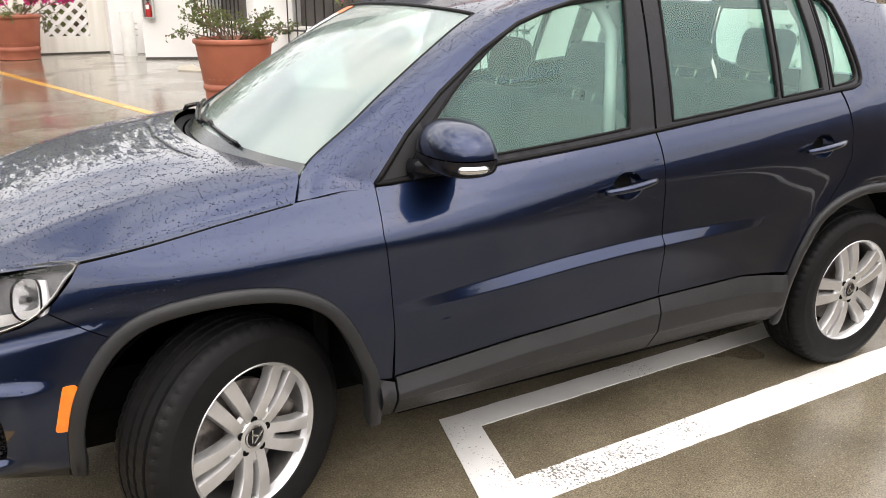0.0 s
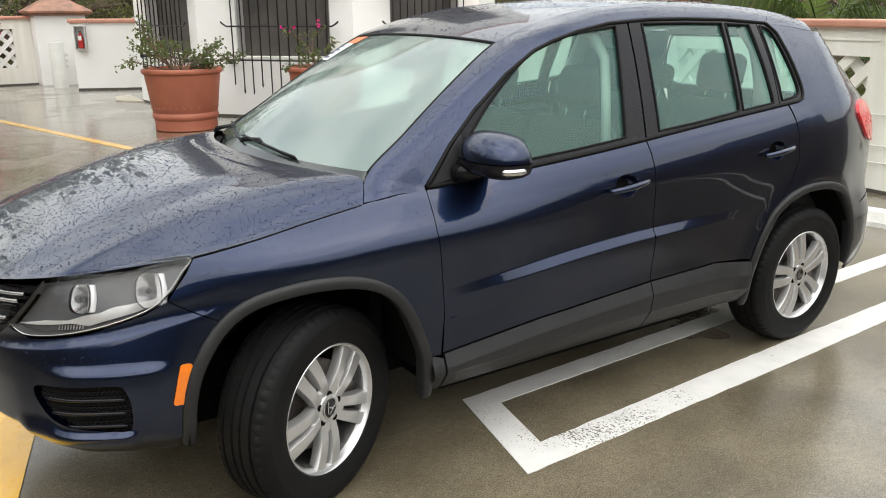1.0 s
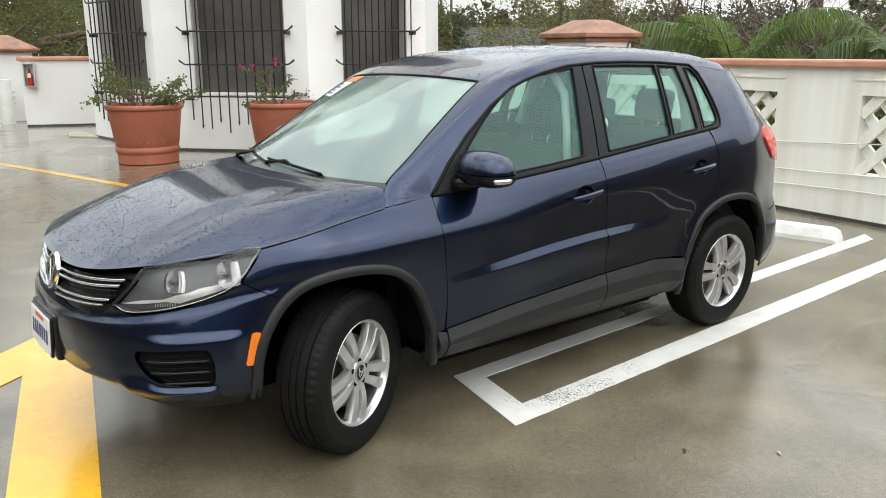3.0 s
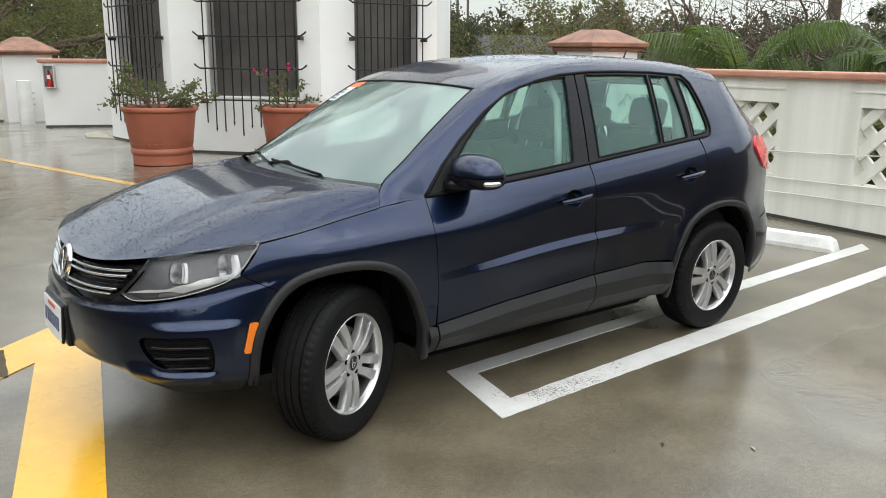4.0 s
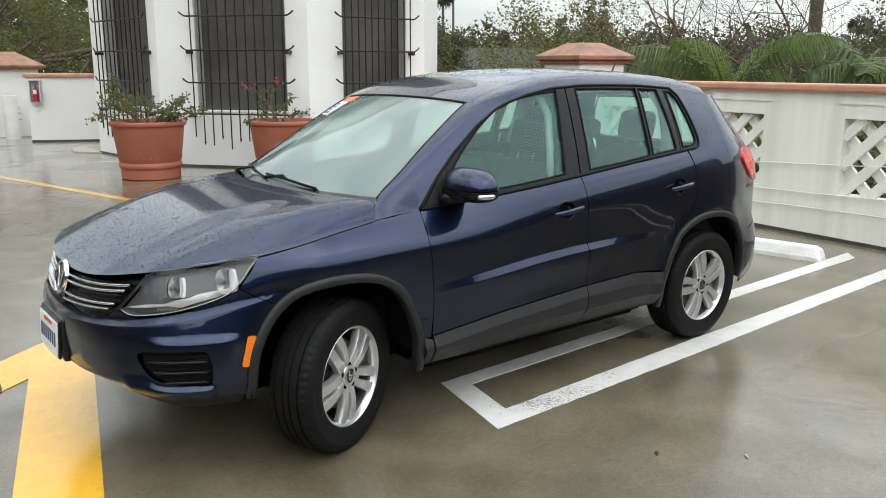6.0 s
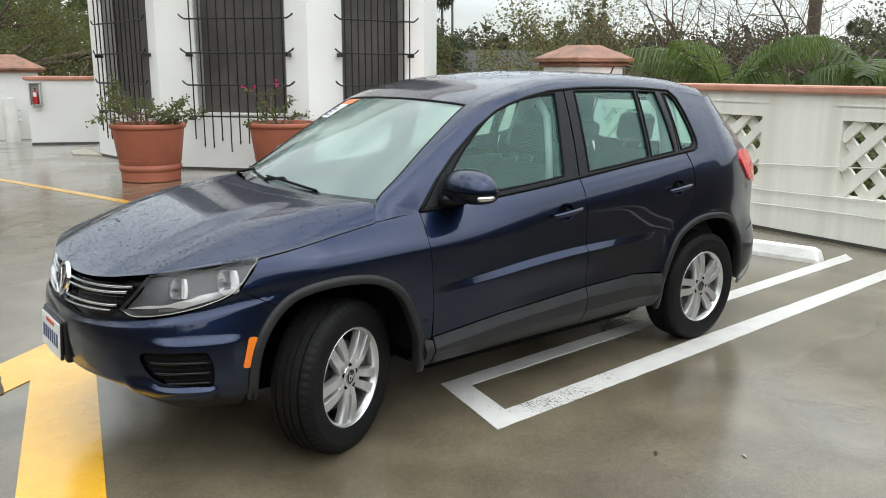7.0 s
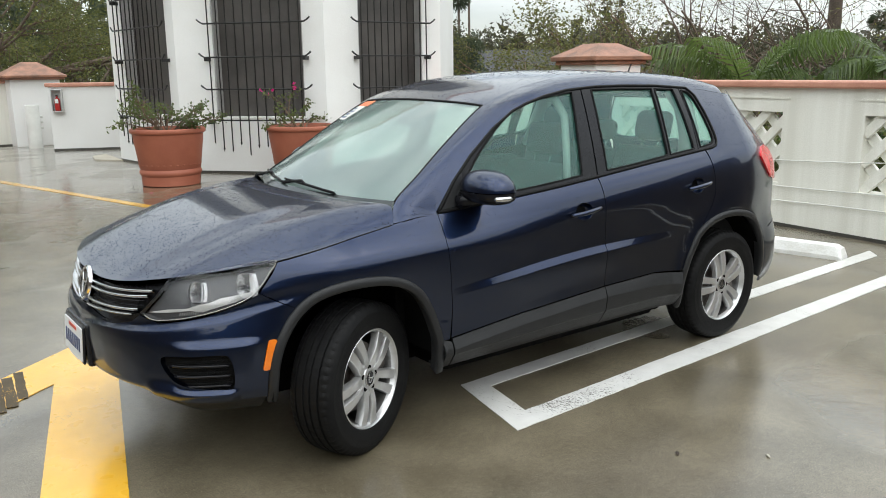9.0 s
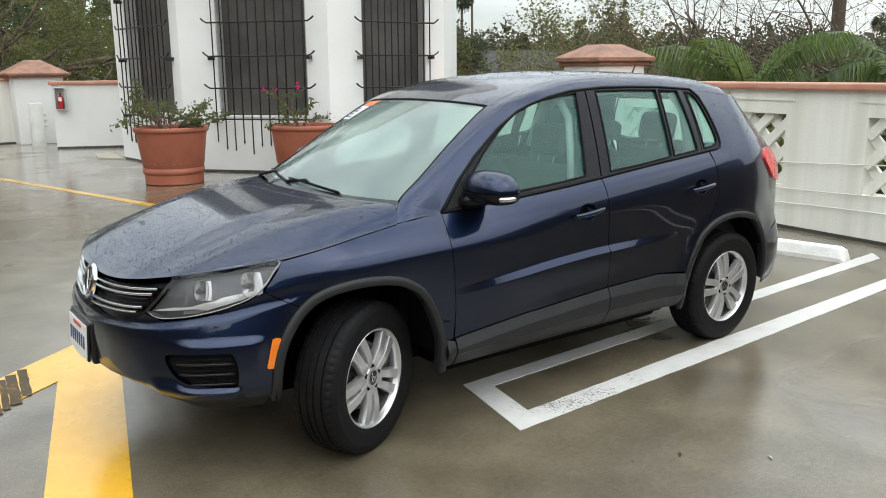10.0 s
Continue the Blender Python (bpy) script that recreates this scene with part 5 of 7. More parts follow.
# ---- body panels of both sides ----
def side_panels(sgn):
    fn = shell(sgn)
    # the cladding's upper facet leans outwards down to a step; folds of the doors
    def clad(s, z):
        x = lerp_keys(PLAN_XK, s)
        d = lerp_keys(CLAD_TOP, x) - z
        deep = 0.052 + 0.016 * ease(1.4, 2.0, x)
        out = 0.004 + 0.027 * min(1.0, max(0.0, d / deep)) - 0.007 * ease(0.0, 0.010, lerp_keys(RIB, x) - z) - 0.45 * max(0.0, lerp_keys(RIB, x) - 0.010 - z)
        return shell(sgn, out)(s, z)
    low = 0.300
    fold_lines = [[(s_at(x), crease(x) + o) for x in [0.36 + 0.06 * k for k in range(32)]] for o in (-0.012, -0.004, 0.0, 0.004, 0.018, 0.032, 0.036, 0.040, 0.050)]
    fold_lines += [[(s_at(x), belt(x) - 0.006 - 0.012 * k) for x in [-0.30 + 0.06 * j for j in range(46)]] for k in range(16)]
    clad_lines = [[(s_at(x), lerp_keys(CLAD_TOP, x) - (0.052 + 0.016 * ease(1.4, 2.0, x)) + o) for x in [0.48 + 0.06 * k for k in range(28)]] for o in (-0.004, 0.0, 0.004)]
    clad_lines += [[(s_at(x), lerp_keys(RIB, x) + o) for x in [0.48 + 0.03 * k for k in range(55)]] for o in (-0.018, -0.010, -0.005, 0.0, 0.008)]
    # wing
    wing = sz(ARCH_F_S[12:41]) + sz([(0.462, 0.44)] + DOOR_A[1:]) + sz([(0.33, 1.020), (0.215, 1.0045), (0.0, 0.974), (-0.2, 0.943)]) + [(1.163, 0.918)] + [(1.137, 0.880), (1.092, 0.829), (1.075, 0.808), (1.128, 0.776)]
    skin("wing", wing, fn, PAINT, car, gap=0.0014, step=0.015, lines=fold_lines[9:])
    # doors
    front = sz(CLAD_TOP[:3] + DOOR_B[1:]) + sz(SILL_LINE[2:] + [(0.50, 1.026)]) + sz(DOOR_A[::-1])
    cups = [[(s_at(xh) + 0.060 * math.cos(a), zh + 0.046 * math.sin(a)) for a in [2 * math.pi * k / 24 for k in range(24)]] for xh, zh in ((1.305, 0.952), (2.235, 1.000))]
    fd = skin("front_door", front, fn, PAINT, car, gap=0.0017, step=0.015, holes=cups[:1], flange=0.004, lines=fold_lines)
    cut = [p for p in ARCH_R_S if 0.50 < p[1] < 0.765 and p[0] < 2.4]
    rear = sz(CLAD_TOP[2:4]) + sz([(2.130, 0.513)] + cut[1:]) + sz(DOOR_C + SILL_LINE[:3]) + sz(DOOR_B[1:][::-1])
    rd = skin("rear_door", rear, fn, PAINT, car, gap=0.0017, step=0.015, holes=cups[1:], flange=0.004, lines=fold_lines)
    # rear quarter with the rear pillar
    arch = [p for p in ARCH_R_S if p[0] >= 2.30 and p[1] > 0.60]
    end = PLAN_S[-1]
    quarter = sz(arch) + [(s_at(3.09), 0.66), (s_at(3.20), 0.68), (s_at(3.32), 0.72), (s_at(3.325), 1.0), (s_at(3.295), 1.1), (s_at(3.215), 1.3), (s_at(3.13), 1.49)]
    quarter += sz([(2.76, 1.505), (2.58, 1.530), (2.385, 1.548)] + DLO_REAR + [(2.37, 1.196)]) + sz(DOOR_C[:-1][::-1])
    skin("rear_quarter", quarter, fn, PAINT, car, gap=0.0014, step=0.015, lines=fold_lines[9:])
    # rear bumper
    bump = [p for p in ARCH_R_S if p[0] > 2.8 and p[1] < 0.64]
    skin("rear_bumper", sz(bump) + [(s_at(3.1), 0.27), (end, 0.27), (end, 0.72), (s_at(3.32), 0.715), (s_at(3.20), 0.675), (s_at(3.09), 0.655)], fn, PAINT, car, gap=0.0025)
    # tailgate half, lamp
    skin("tailgate", [(s_at(3.335), 0.73), (end, 0.73), (end, 1.150), (s_at(3.37), 1.152), (s_at(3.318), 1.18), (s_at(3.275), 1.30), (s_at(3.215), 1.42), (s_at(3.25), 1.465), (end, 1.472), (end, 1.5), (s_at(3.14), 1.5), (s_at(3.225), 1.3), (s_at(3.31), 1.1)], fn, PAINT, car, gap=0.0025)
    tl = rounded([(s_at(2.945), 1.115), (s_at(3.03), 1.168), (s_at(3.15), 1.158), (s_at(3.27), 1.120), (s_at(3.30), 1.02), (s_at(3.24), 0.955), (s_at(3.12), 0.965), (s_at(3.04), 1.01)])
    skin("tail_light", tl, shell(sgn, 0.012), TAIL_RED, car, "red tail light lens", step=0.02)
    # pillar and roof side
    grid_skin("roof_side", band(sgn), 110, 10, PAINT, car, flange=0.01)
    # sill cladding on the doors and below
    skin("sill_cladding", sz([(0.470, low), (1.485, low)] + CLAD_TOP[:3][::-1]), clad, PLASTIC, fd, "dark grey plastic cladding", gap=0.003, step=0.02, lines=clad_lines)
    skin("sill_cladding", sz([(1.485, low), (2.118, low)] + [(2.126, 0.42), (2.139, 0.506)] + CLAD_TOP[2:4][::-1]), clad, PLASTIC, rd, "dark grey plastic cladding", gap=0.003, step=0.02, lines=clad_lines)
    # the sill turns in under the body
    def sill(s, z):
        return shell(sgn, -0.014 - 0.9 * max(0.0, low - z))(s, z)
    skin("sill", sz([(0.43, 0.225), (2.118, 0.225), (2.118, low), (0.43, low)]), sill, PLASTIC, car, "dark grey plastic sill", gap=0.002)
    skin("wing_cladding", sz([(0.425, low), (0.466, low), (0.466, 0.432), (0.416, 0.448)]), clad, PLASTIC, car, gap=0.001)
    # wheel arch mouldings
    for pts, wide in ((ARCH_F_S, 0.040), (ARCH_R_S, 0.036)):
        V, N, F = [], [], []
        cx = (pts[0][0] + pts[-1][0]) / 2
        rows = 8
        for i, (x, z) in enumerate(pts):
            a, b = pts[max(i - 1, 0)], pts[min(i + 1, len(pts) - 1)]
            tx, tz = b[0] - a[0], b[1] - a[1]
            ln = math.hypot(tx, tz)
            nx, nz = -tz / ln, tx / ln          # away from or towards the wheel
            if (x + nx - cx) ** 2 + (z + nz - 0.33) ** 2 > (x - cx) ** 2 + (z - 0.33) ** 2:
                nx, nz = -nx, -nz
            wd = wide
            for k, (f, o) in enumerate(((-0.03, -0.006), (0.0, 0.007), (0.07, 0.013), (0.5, 0.0155), (0.88, 0.0165), (0.98, 0.012), (1.02, -0.015), (1.04, -0.035))):
                V.append(shell(sgn, o)(s_at(x + nx * f * wd), z + nz * f * wd))
        n = len(pts)
        for i in range(n - 1):
            for k in range(rows - 1):
                F.append((i * rows + k, i * rows + k + 1, (i + 1) * rows + k + 1, (i + 1) * rows + k))
        mesh_object("arch_moulding", V, F, PLASTIC, car, "dark grey plastic wheel arch moulding", smooth=True)
    # window surround and glass
    trim = shell(sgn, 0.003)
    g_front = fine([(0.570, 1.085), (0.700, 1.236), (0.801, 1.331), (0.905, 1.411), (1.008, 1.470), (1.125, 1.505), (1.266, 1.527), (1.405, 1.541)], 4) + [(1.368, 1.33), (1.340, 1.132), (1.1, 1.109), (0.80, 1.083), (0.64, 1.068)]
    g_rear = [(1.562, 1.549), (1.80, 1.550), (2.058, 1.545), (2.040, 1.40), (2.024, 1.188), (1.78, 1.163), (1.532, 1.143), (1.544, 1.36)]
    g_fix = [(2.092, 1.543), (2.254, 1.536), (2.260, 1.37), (2.262, 1.208), (2.055, 1.190), (2.072, 1.38)]
    g_quart = fine([(2.338, 1.528), (2.394, 1.514), (2.424, 1.465), (2.446, 1.37), (2.458, 1.285), (2.456, 1.250), (2.438, 1.230), (2.40, 1.222)], 4) + [(2.330, 1.214), (2.336, 1.36)]
    bx = [(1.484, 1.566), (1.466, 1.36), (1.452, 1.113)]
    f_out = sz([(0.470, 1.033)] + DLO_TOP[1:8] + [(1.478, 1.562)] + [(bx[1][0] - 0.004, bx[1][1]), (1.447, 1.114)] + SILL_LINE[3:] + [(0.52, 1.034)])
    r_out = sz([(1.488, 1.5655)] + DLO_TOP[8:11] + [(2.314, 1.551), (2.314, 1.36), (2.299, 1.191)] + SILL_LINE[1:2] + [(1.456, 1.1135), (1.472, 1.36)])
    q_out = sz([(2.321, 1.550), (2.392, 1.545)] + DLO_REAR + [(2.34, 1.195), (2.305, 1.191), (2.321, 1.36)])
    skin("window_frame", f_out, trim, BLACK, fd, "black window surround", holes=[sz(g_front)], step=0.022, flange=0.012)
    skin("window_frame", r_out, trim, BLACK, rd, "black window surround", holes=[sz(g_rear), sz(g_fix)], step=0.022, flange=0.012)
    skin("window_frame", q_out, trim, BLACK, car, "black window surround", holes=[sz(g_quart)], step=0.022, flange=0.012)
    for g, par in ((g_front, fd), (g_rear, rd), (g_fix, rd), (g_quart, car)):
        skin("window_glass", sz(shrink(g, -0.006)), shell(sgn, -0.006), GLASS, par, "green-tinted glass", step=0.05, flange=0)
    for g, par in ((g_front, fd), (g_rear, rd), (g_fix, rd), (g_quart, car)):
        loop = resample(sz(shrink(g, -0.003)), 0.03)
        V, F = [], []
        pts = [shell(sgn, 0.004)(*q) for q in loop + loop[:1]]
        tube(V, F, pts, [0.005] * len(pts), 6)
        mesh_object("window_seal", V, F, RUBBER, par, smooth=True)
    dlo = sz(DLO_TOP[:1] + DLO_TOP[1:] + DLO_REAR + SILL_LINE + [(0.50, 1.03)])
    pts = [shell(sgn, 0.004)(*q) for q in resample(dlo, 0.03)]
    V, F = [], []
    tube(V, F, pts + pts[:1], [0.0075] * (len(pts) + 1), 8)
    mesh_object("window_moulding", V, F, RUBBER, car, "black rubber moulding", smooth=True)
    # handles
    for xh, zh, par in ((1.305, 0.952, fd), (2.235, 1.000, rd)):
        cup = [(s_at(xh) + 0.062 * math.cos(a) , zh + 0.048 * math.sin(a)) for a in [2 * math.pi * k / 24 for k in range(24)]]
        V, F = [], []
        for ring, (k, dip) in enumerate(((1.03, 0.001), (0.97, -0.006), (0.90, -0.024), (0.68, -0.038), (0.3, -0.043), (0.02, -0.044))):
            dish = shell(sgn, dip)
            V.extend(dish(s_at(xh) + (q[0] - s_at(xh)) * k, zh + (q[1] - zh) * k) for q in cup)
        for ring in range(5):
            for k in range(24):
                f = (ring * 24 + k, ring * 24 + (k + 1) % 24, ring * 24 + 24 + (k + 1) % 24, ring * 24 + 24 + k)
                F.append(f if sgn < 0 else f[::-1])
        mesh_object("handle_cup", V, F, PAINT, par, "dished recess behind the handle", smooth=True)
        n = 13
        V, F = [], []
        pts, rad = [], []
        for k in range(n):
            u = k / (n - 1)
            x = xh - 0.105 + 0.205 * u
            pts.append(shell(sgn, 0.006 + 0.030 * math.sin(math.pi * (0.08 + 0.84 * u)) ** 0.6)(s_at(x), zh - 0.010 + 0.020 * u))
            rad.append(0.0125 * (0.55 + 0.45 * math.sin(math.pi * (0.06 + 0.88 * u)) ** 0.5))
        tube(V, F, pts, rad, 10)
        mesh_object("door_handle", V, F, PAINT, par, "body-coloured pull handle", smooth=True)
    # side marker
    skin("side_marker", rounded([(1.060, 0.509), (1.066, 0.501), (1.094, 0.501), (1.102, 0.520), (1.124, 0.600), (1.124, 0.615), (1.116, 0.621), (1.094, 0.620), (1.086, 0.606), (1.064, 0.524)], 3), shell(sgn, 0.006), AMBER, car, "amber side marker lamp", step=0.012)
    # mirror
    base = pose(0.668, sgn * 0.872, 1.121)
    V, F, VB, FB = [], [], [], []
    nu, nv = 28, 20
    def mirror_pt(a, b):
        ca, sa, cb, sb = math.cos(a), math.sin(a), math.cos(b), math.sin(b)
        pw = lambda c, e: math.copysign(abs(c) ** e, c)
        up = sb > 0
        x = 0.104 * pw(cb, 0.88 if up else 0.6) * pw(ca, 0.8)
        y = 0.148 * pw(cb, 0.85 if up else 0.55) * pw(sa, 0.85)
        z = (0.098 if up else 0.056) * pw(sb, 0.95 if up else 0.7)
        x = min(x, 0.052)
        z *= 1 - 0.04 * (y * sgn / 0.128) if up else 1 + 0.10 * (y * sgn / 0.128)
        return base @ Vector((x, y, z))
    for (lst, fl, b0, b1) in ((V, F, 0.03, math.pi / 2), (VB, FB, -math.pi / 2, -0.0005)):
        for i in range(nv + 1):
            b = b0 + (b1 - b0) * i / nv
            for k in range(nu):
                lst.append(mirror_pt(2 * math.pi * k / nu, b))
        for i in range(nv):
            for k in range(nu):
                fl.append((i * nu + k, i * nu + (k + 1) % nu, (i + 1) * nu + (k + 1) % nu, (i + 1) * nu + k))
    mesh_object("mirror", V, F, PAINT, fd, "body-coloured mirror cap", smooth=True)
    tri = sz([(0.476, 1.037), (0.567, 1.150), (0.612, 1.195), (0.640, 1.078), (0.60, 1.052)])
    skin("mirror_sail", tri, shell(sgn, 0.006), PLASTIC, fd, "black mirror mounting", step=0.02)
    # sub-parts of the mirror hang under the front door as well
    mesh_object("mirror_foot", VB, FB, BLACK, fd, "black lower mirror shell", smooth=True)
    V, F = [], []
    tube(V, F, [Vector((0.575, sgn * 0.765, 1.062)), Vector((0.60, sgn * 0.80, 1.072)), Vector((0.645, sgn * 0.85, 1.088))], [0.035, 0.03, 0.028], 12)
    mesh_object("mirror_arm", V, F, BLACK, fd, smooth=True)
    V, F = [], []
    pts = []
    for k in range(9):
        a = (-math.pi * 0.5 if sgn < 0 else math.pi * 0.5) + (sgn) * (k - 1) / 8 * 0.70
        q = mirror_pt(a, -0.22)
        pts.append(q + (q - base.translation).normalized() * 0.001)
    tube(V, F, pts, [0.009] + [0.0125] * 7 + [0.006], 8)
    mesh_object("indicator", V, F, SATIN, fd, "silver indicator lens", smooth=True)
    # wheel housing
    for cx in (-0.005, 2.575):
        V, F = [], []
        n = 22
        for i in range(n + 1):
            a = math.pi * i / n
            for w in (0.835, 0.50):
                V.append(Vector((cx + 0.425 * math.cos(a), sgn * w, 0.36 + 0.43 * math.sin(a))))
        V.append(Vector((cx, sgn * 0.50, 0.36)))
        for i in range(n):
            F.append((2 * i, 2 * i + 2, 2 * i + 3, 2 * i + 1))
            F.append((2 * i + 1, 2 * i + 3, len(V) - 1))
        mesh_object("wheel_liner", V, F, VOID, car, smooth=True)
    # inner side behind the panel gaps
    inner = sz([(0.47, 0.25), (2.05, 0.25), (2.10, 0.60), (2.16, 0.80), (2.4, 0.88), (2.8, 0.86), (3.0, 0.72), (3.1, 0.8), (3.15, 1.05), (2.5, 1.15), (1.45, 1.05), (0.47, 0.97), (0.0, 0.93), (-0.25, 0.88), (-0.3, 0.86), (0.0, 0.88), (0.2, 0.86), (0.36, 0.75), (0.44, 0.5)])
    skin("inner_side", inner, shell(sgn, -0.035), VOID, car, step=0.08, flange=0)


for sgn in (-1, 1):
    side_panels(sgn)

# ---- bonnet, roof, windscreen ----
grid_skin("bonnet", hood_fn, 60, 72, PAINT, car, flange=0.02)
for v, side in ((0.0, -1), (1.0, 1)):
    V, F = [], []
    pts = [hood_fn(0.01 + 0.98 * k / 40, v) + Vector((0, side * 0.0010, -0.0012)) for k in range(41)]
    tube(V, F, pts, [0.0034] * 41, 6)
    mesh_object("bonnet_seal", V, F, VOID, car, "black seal in the bonnet's shut line", smooth=True)
grid_skin("roof", roof_fn, 60, 40, PAINT, car, flange=0.02)
def glass_fn(u, v):
    return screen_fn(-0.055 + 1.055 * u, v)


grid_skin("windscreen", glass_fn, 32, 40, SCREEN_GLASS, car, "green-tinted windscreen beaded with rain")


def rim_line(fn, pts, r, name, material, off=0.0):
    V, F = [], []
    q = [fn(u, v) + Vector((0, 0, off)) for u, v in pts]
    tube(V, F, q, [r] * len(q), 8)
    return mesh_object(name, V, F, material, car, smooth=True)


rim_line(screen_fn, [(1.0, k / 40) for k in range(41)], 0.008, "windscreen_seal", RUBBER)
for e in (0.0, 1.0):
    rim_line(screen_fn, [(k / 30, e) for k in range(31)], 0.007, "windscreen_seal", RUBBER)
# black band printed round the windscreen's edge
def frit_fn(u, v):
    return screen_fn(-0.054 + u * 0.060, 0.01 + 0.98 * v) + Vector((-0.0015, 0, 0.0025))


grid_skin("windscreen_band", frit_fn, 3, 40, FRIT, car, "dark band along the foot of the windscreen")


# cowl between the bonnet and the windscreen
def cowl_fn(u, v):
    a = hood_fn(0.985, 0.03 + 0.94 * v)
    b = screen_fn(0.05, v)
    p = a.lerp(b, u)
    return Vector((p.x, p.y, p.z - 0.030 * max(0.0, math.sin(math.pi * u)) ** 0.7 - 0.006 - 0.030 * u))


grid_skin("cowl", cowl_fn, 8, 40, COWL, car, "black plastic cowl")
for u0, u1, v0, v1 in ((0.008, 0.040, 0.27, 0.66), (0.010, 0.045, 0.64, 0.95)):
    V, F = [], []
    pts = [screen_fn(u0 + (u1 - u0) * k / 14, v0 + (v1 - v0) * k / 14) + Vector((-0.012, 0, 0.012 + 0.008 * math.sin(math.pi * k / 14))) for k in range(15)]
    tube(V, F, pts, [0.006] * 15, 6)
    tube(V, F, [p + Vector((0.008, 0, -0.008)) for p in pts], [0.0045] * 15, 6)
    a = Vector((0.17, (2 * v1 - 1) * 0.70, 1.075)) if v1 < 0.7 else Vector((0.19, 0.62, 1.075))
    tube(V, F, [a, a + Vector((0.01, 0, 0.022)), pts[8] + Vector((0, 0, 0.012)), pts[7]], [0.012, 0.010, 0.007, 0.006], 8)
    mesh_object("wiper", V, F, BLACK, car, "black wiper arm and blade", smooth=True)

# ---- front end ----
for sgn in (-1, 1):
    fn = shell(sgn)
    fog = rounded([(0.655, 0.562), (0.70, 0.583), (0.90, 0.588), (0.935, 0.57), (0.948, 0.52), (0.944, 0.458), (0.915, 0.446), (0.755, 0.466), (0.69, 0.500)], 3)
    lip = [(0.0, 0.432), (0.2, 0.434), (0.345, 0.438), (0.50, 0.434), (0.66, 0.408), (0.825, 0.394), (1.10, 0.384)]
    folds = [[(0.02 * k, spline(RIDGE, 0.02 * k) + o) for k in range(60)] for o in (-0.012, 0.0, 0.006, 0.02)]
    folds += [[(0.66 + 0.02 * k, z) for k in range(22)] for z in (0.652, 0.646, 0.638, 0.629, 0.620, 0.612, 0.604)]
    folds += [[(0.56 + 0.02 * k, spline(RECESS, 0.56 + 0.02 * k) * (1 - o) + 0.424 * o) for k in range(21)] for o in (-0.2, 0.0, 0.3, 0.6, 1.0)]
    arch_front = sz([p for p in ARCH_F_S if p[0] < -0.28])
    bumper = lip[:-1] + [(arch_front[0][0] - 0.004, 0.384)] + [q for q in arch_front if q[1] < 0.735] + [(1.128, 0.7750), (1.0742, 0.8068), (1.0, 0.771), (0.84, 0.728), (0.63, 0.702), (0.535, 0.728), (0.48, 0.695), (0.36, 0.668), (0.2, 0.662), (0.0, 0.660)]
    fb = skin("front_bumper", bumper, fn, PAINT, car, holes=[fog], gap=0.0012, flange=0.03, step=0.012, lines=folds)
    skin("bumper_lip", [(0.0, 0.30), (0.5, 0.30), (0.9, 0.30), (arch_front[0][0] - 0.02, 0.31), (arch_front[0][0] - 0.004, 0.380)] + lip[:-1][::-1], shell(sgn, -0.004), PLASTIC, fb, "dark grey plastic lower lip", flange=0.02)
    skin("fog_grille", shrink(fog, -0.01), shell(sgn, -0.028), VOID, fb, "black grille insert", flange=0)
    for zz in (0.458, 0.499, 0.541):
        V, F = [], []
        pts = [shell(sgn, -0.010)(0.735 + 0.196 * k / 12 - (zz - 0.458) * 0.55 * (1 - k / 12), zz + 0.003 * math.sin(k / 4)) for k in range(13)]
        tube(V, F, pts, [0.0065] * 13, 6)
        mesh_object("grille_bar", V, F, BLACK, fb, smooth=True)
    V, F = [], []
    for i in range(22):
        for j in range(9):
            s0, z0 = 0.665 + 0.0135 * i + (0.0065 if j % 2 else 0), 0.452 + 0.0155 * j
            if in_poly(s0, z0, fog):
                c = [(s0 + 0.0055 * math.cos(a), z0 + 0.006 * math.sin(a)) for a in [math.pi / 3 * k + 0.2 for k in range(7)]]
                tube(V, F, [shell(sgn, -0.02)(*q) for q in c], [0.0016] * 7, 3)
    tagged(mesh_object("grille_mesh", V, F, COWL, fb, "black honeycomb mesh"), kind="stuff")
    # headlamp
    lamp = skin("headlamp", rounded(shrink(LAMP, -0.003), 4), shell(sgn, 0.002), LENS, car, "clear headlamp lens with silver reflectors", step=0.03, flange=0.0)
    BOWLS = ((0.806, 0.826, 0.036, 0.040), (1.020, 0.840, 0.040, 0.050))
    mouths = []
    for s0, z0, hw, hh in BOWLS:
        ring = [(math.cos(a), math.sin(a)) for a in [2 * math.pi * k / 28 for k in range(28)]]
        mouths.append([(s0 + hw * math.copysign(abs(ca) ** (0.35 if ca > 0 else 0.9), ca) * 0.98, z0 + hh * math.copysign(abs(sa) ** 0.75, sa) * 0.98) for ca, sa in ring])
    house = skin("housing", rounded(shrink(LAMP, -0.002), 4), shell(sgn, -0.030), LAMP_GREY, lamp, "grey lamp housing", step=0.02, flange=-0.028, holes=mouths)
    V, F = [], []
    lip = rounded(shrink(LAMP, 0.003), 4)
    edge = [shell(sgn, 0.0015)(*q) for q in lip[4 * LAMP.index(LAMP_LOW):] + lip[:1]]
    tube(V, F, edge, [0.0006] + [0.0015] * (len(edge) - 2) + [0.0006], 6)
    mesh_object("lens_rim", V, F, LAMP_SILVER, lamp, "thin silver edge of the lens", smooth=True)
    # side wall between the lens and the housing behind it
    loop = resample(rounded(shrink(LAMP, 0.001), 4), 0.02)
    V = [shell(sgn, d)(*q) for d in (-0.001, -0.034) for q in loop]
    k = len(loop)
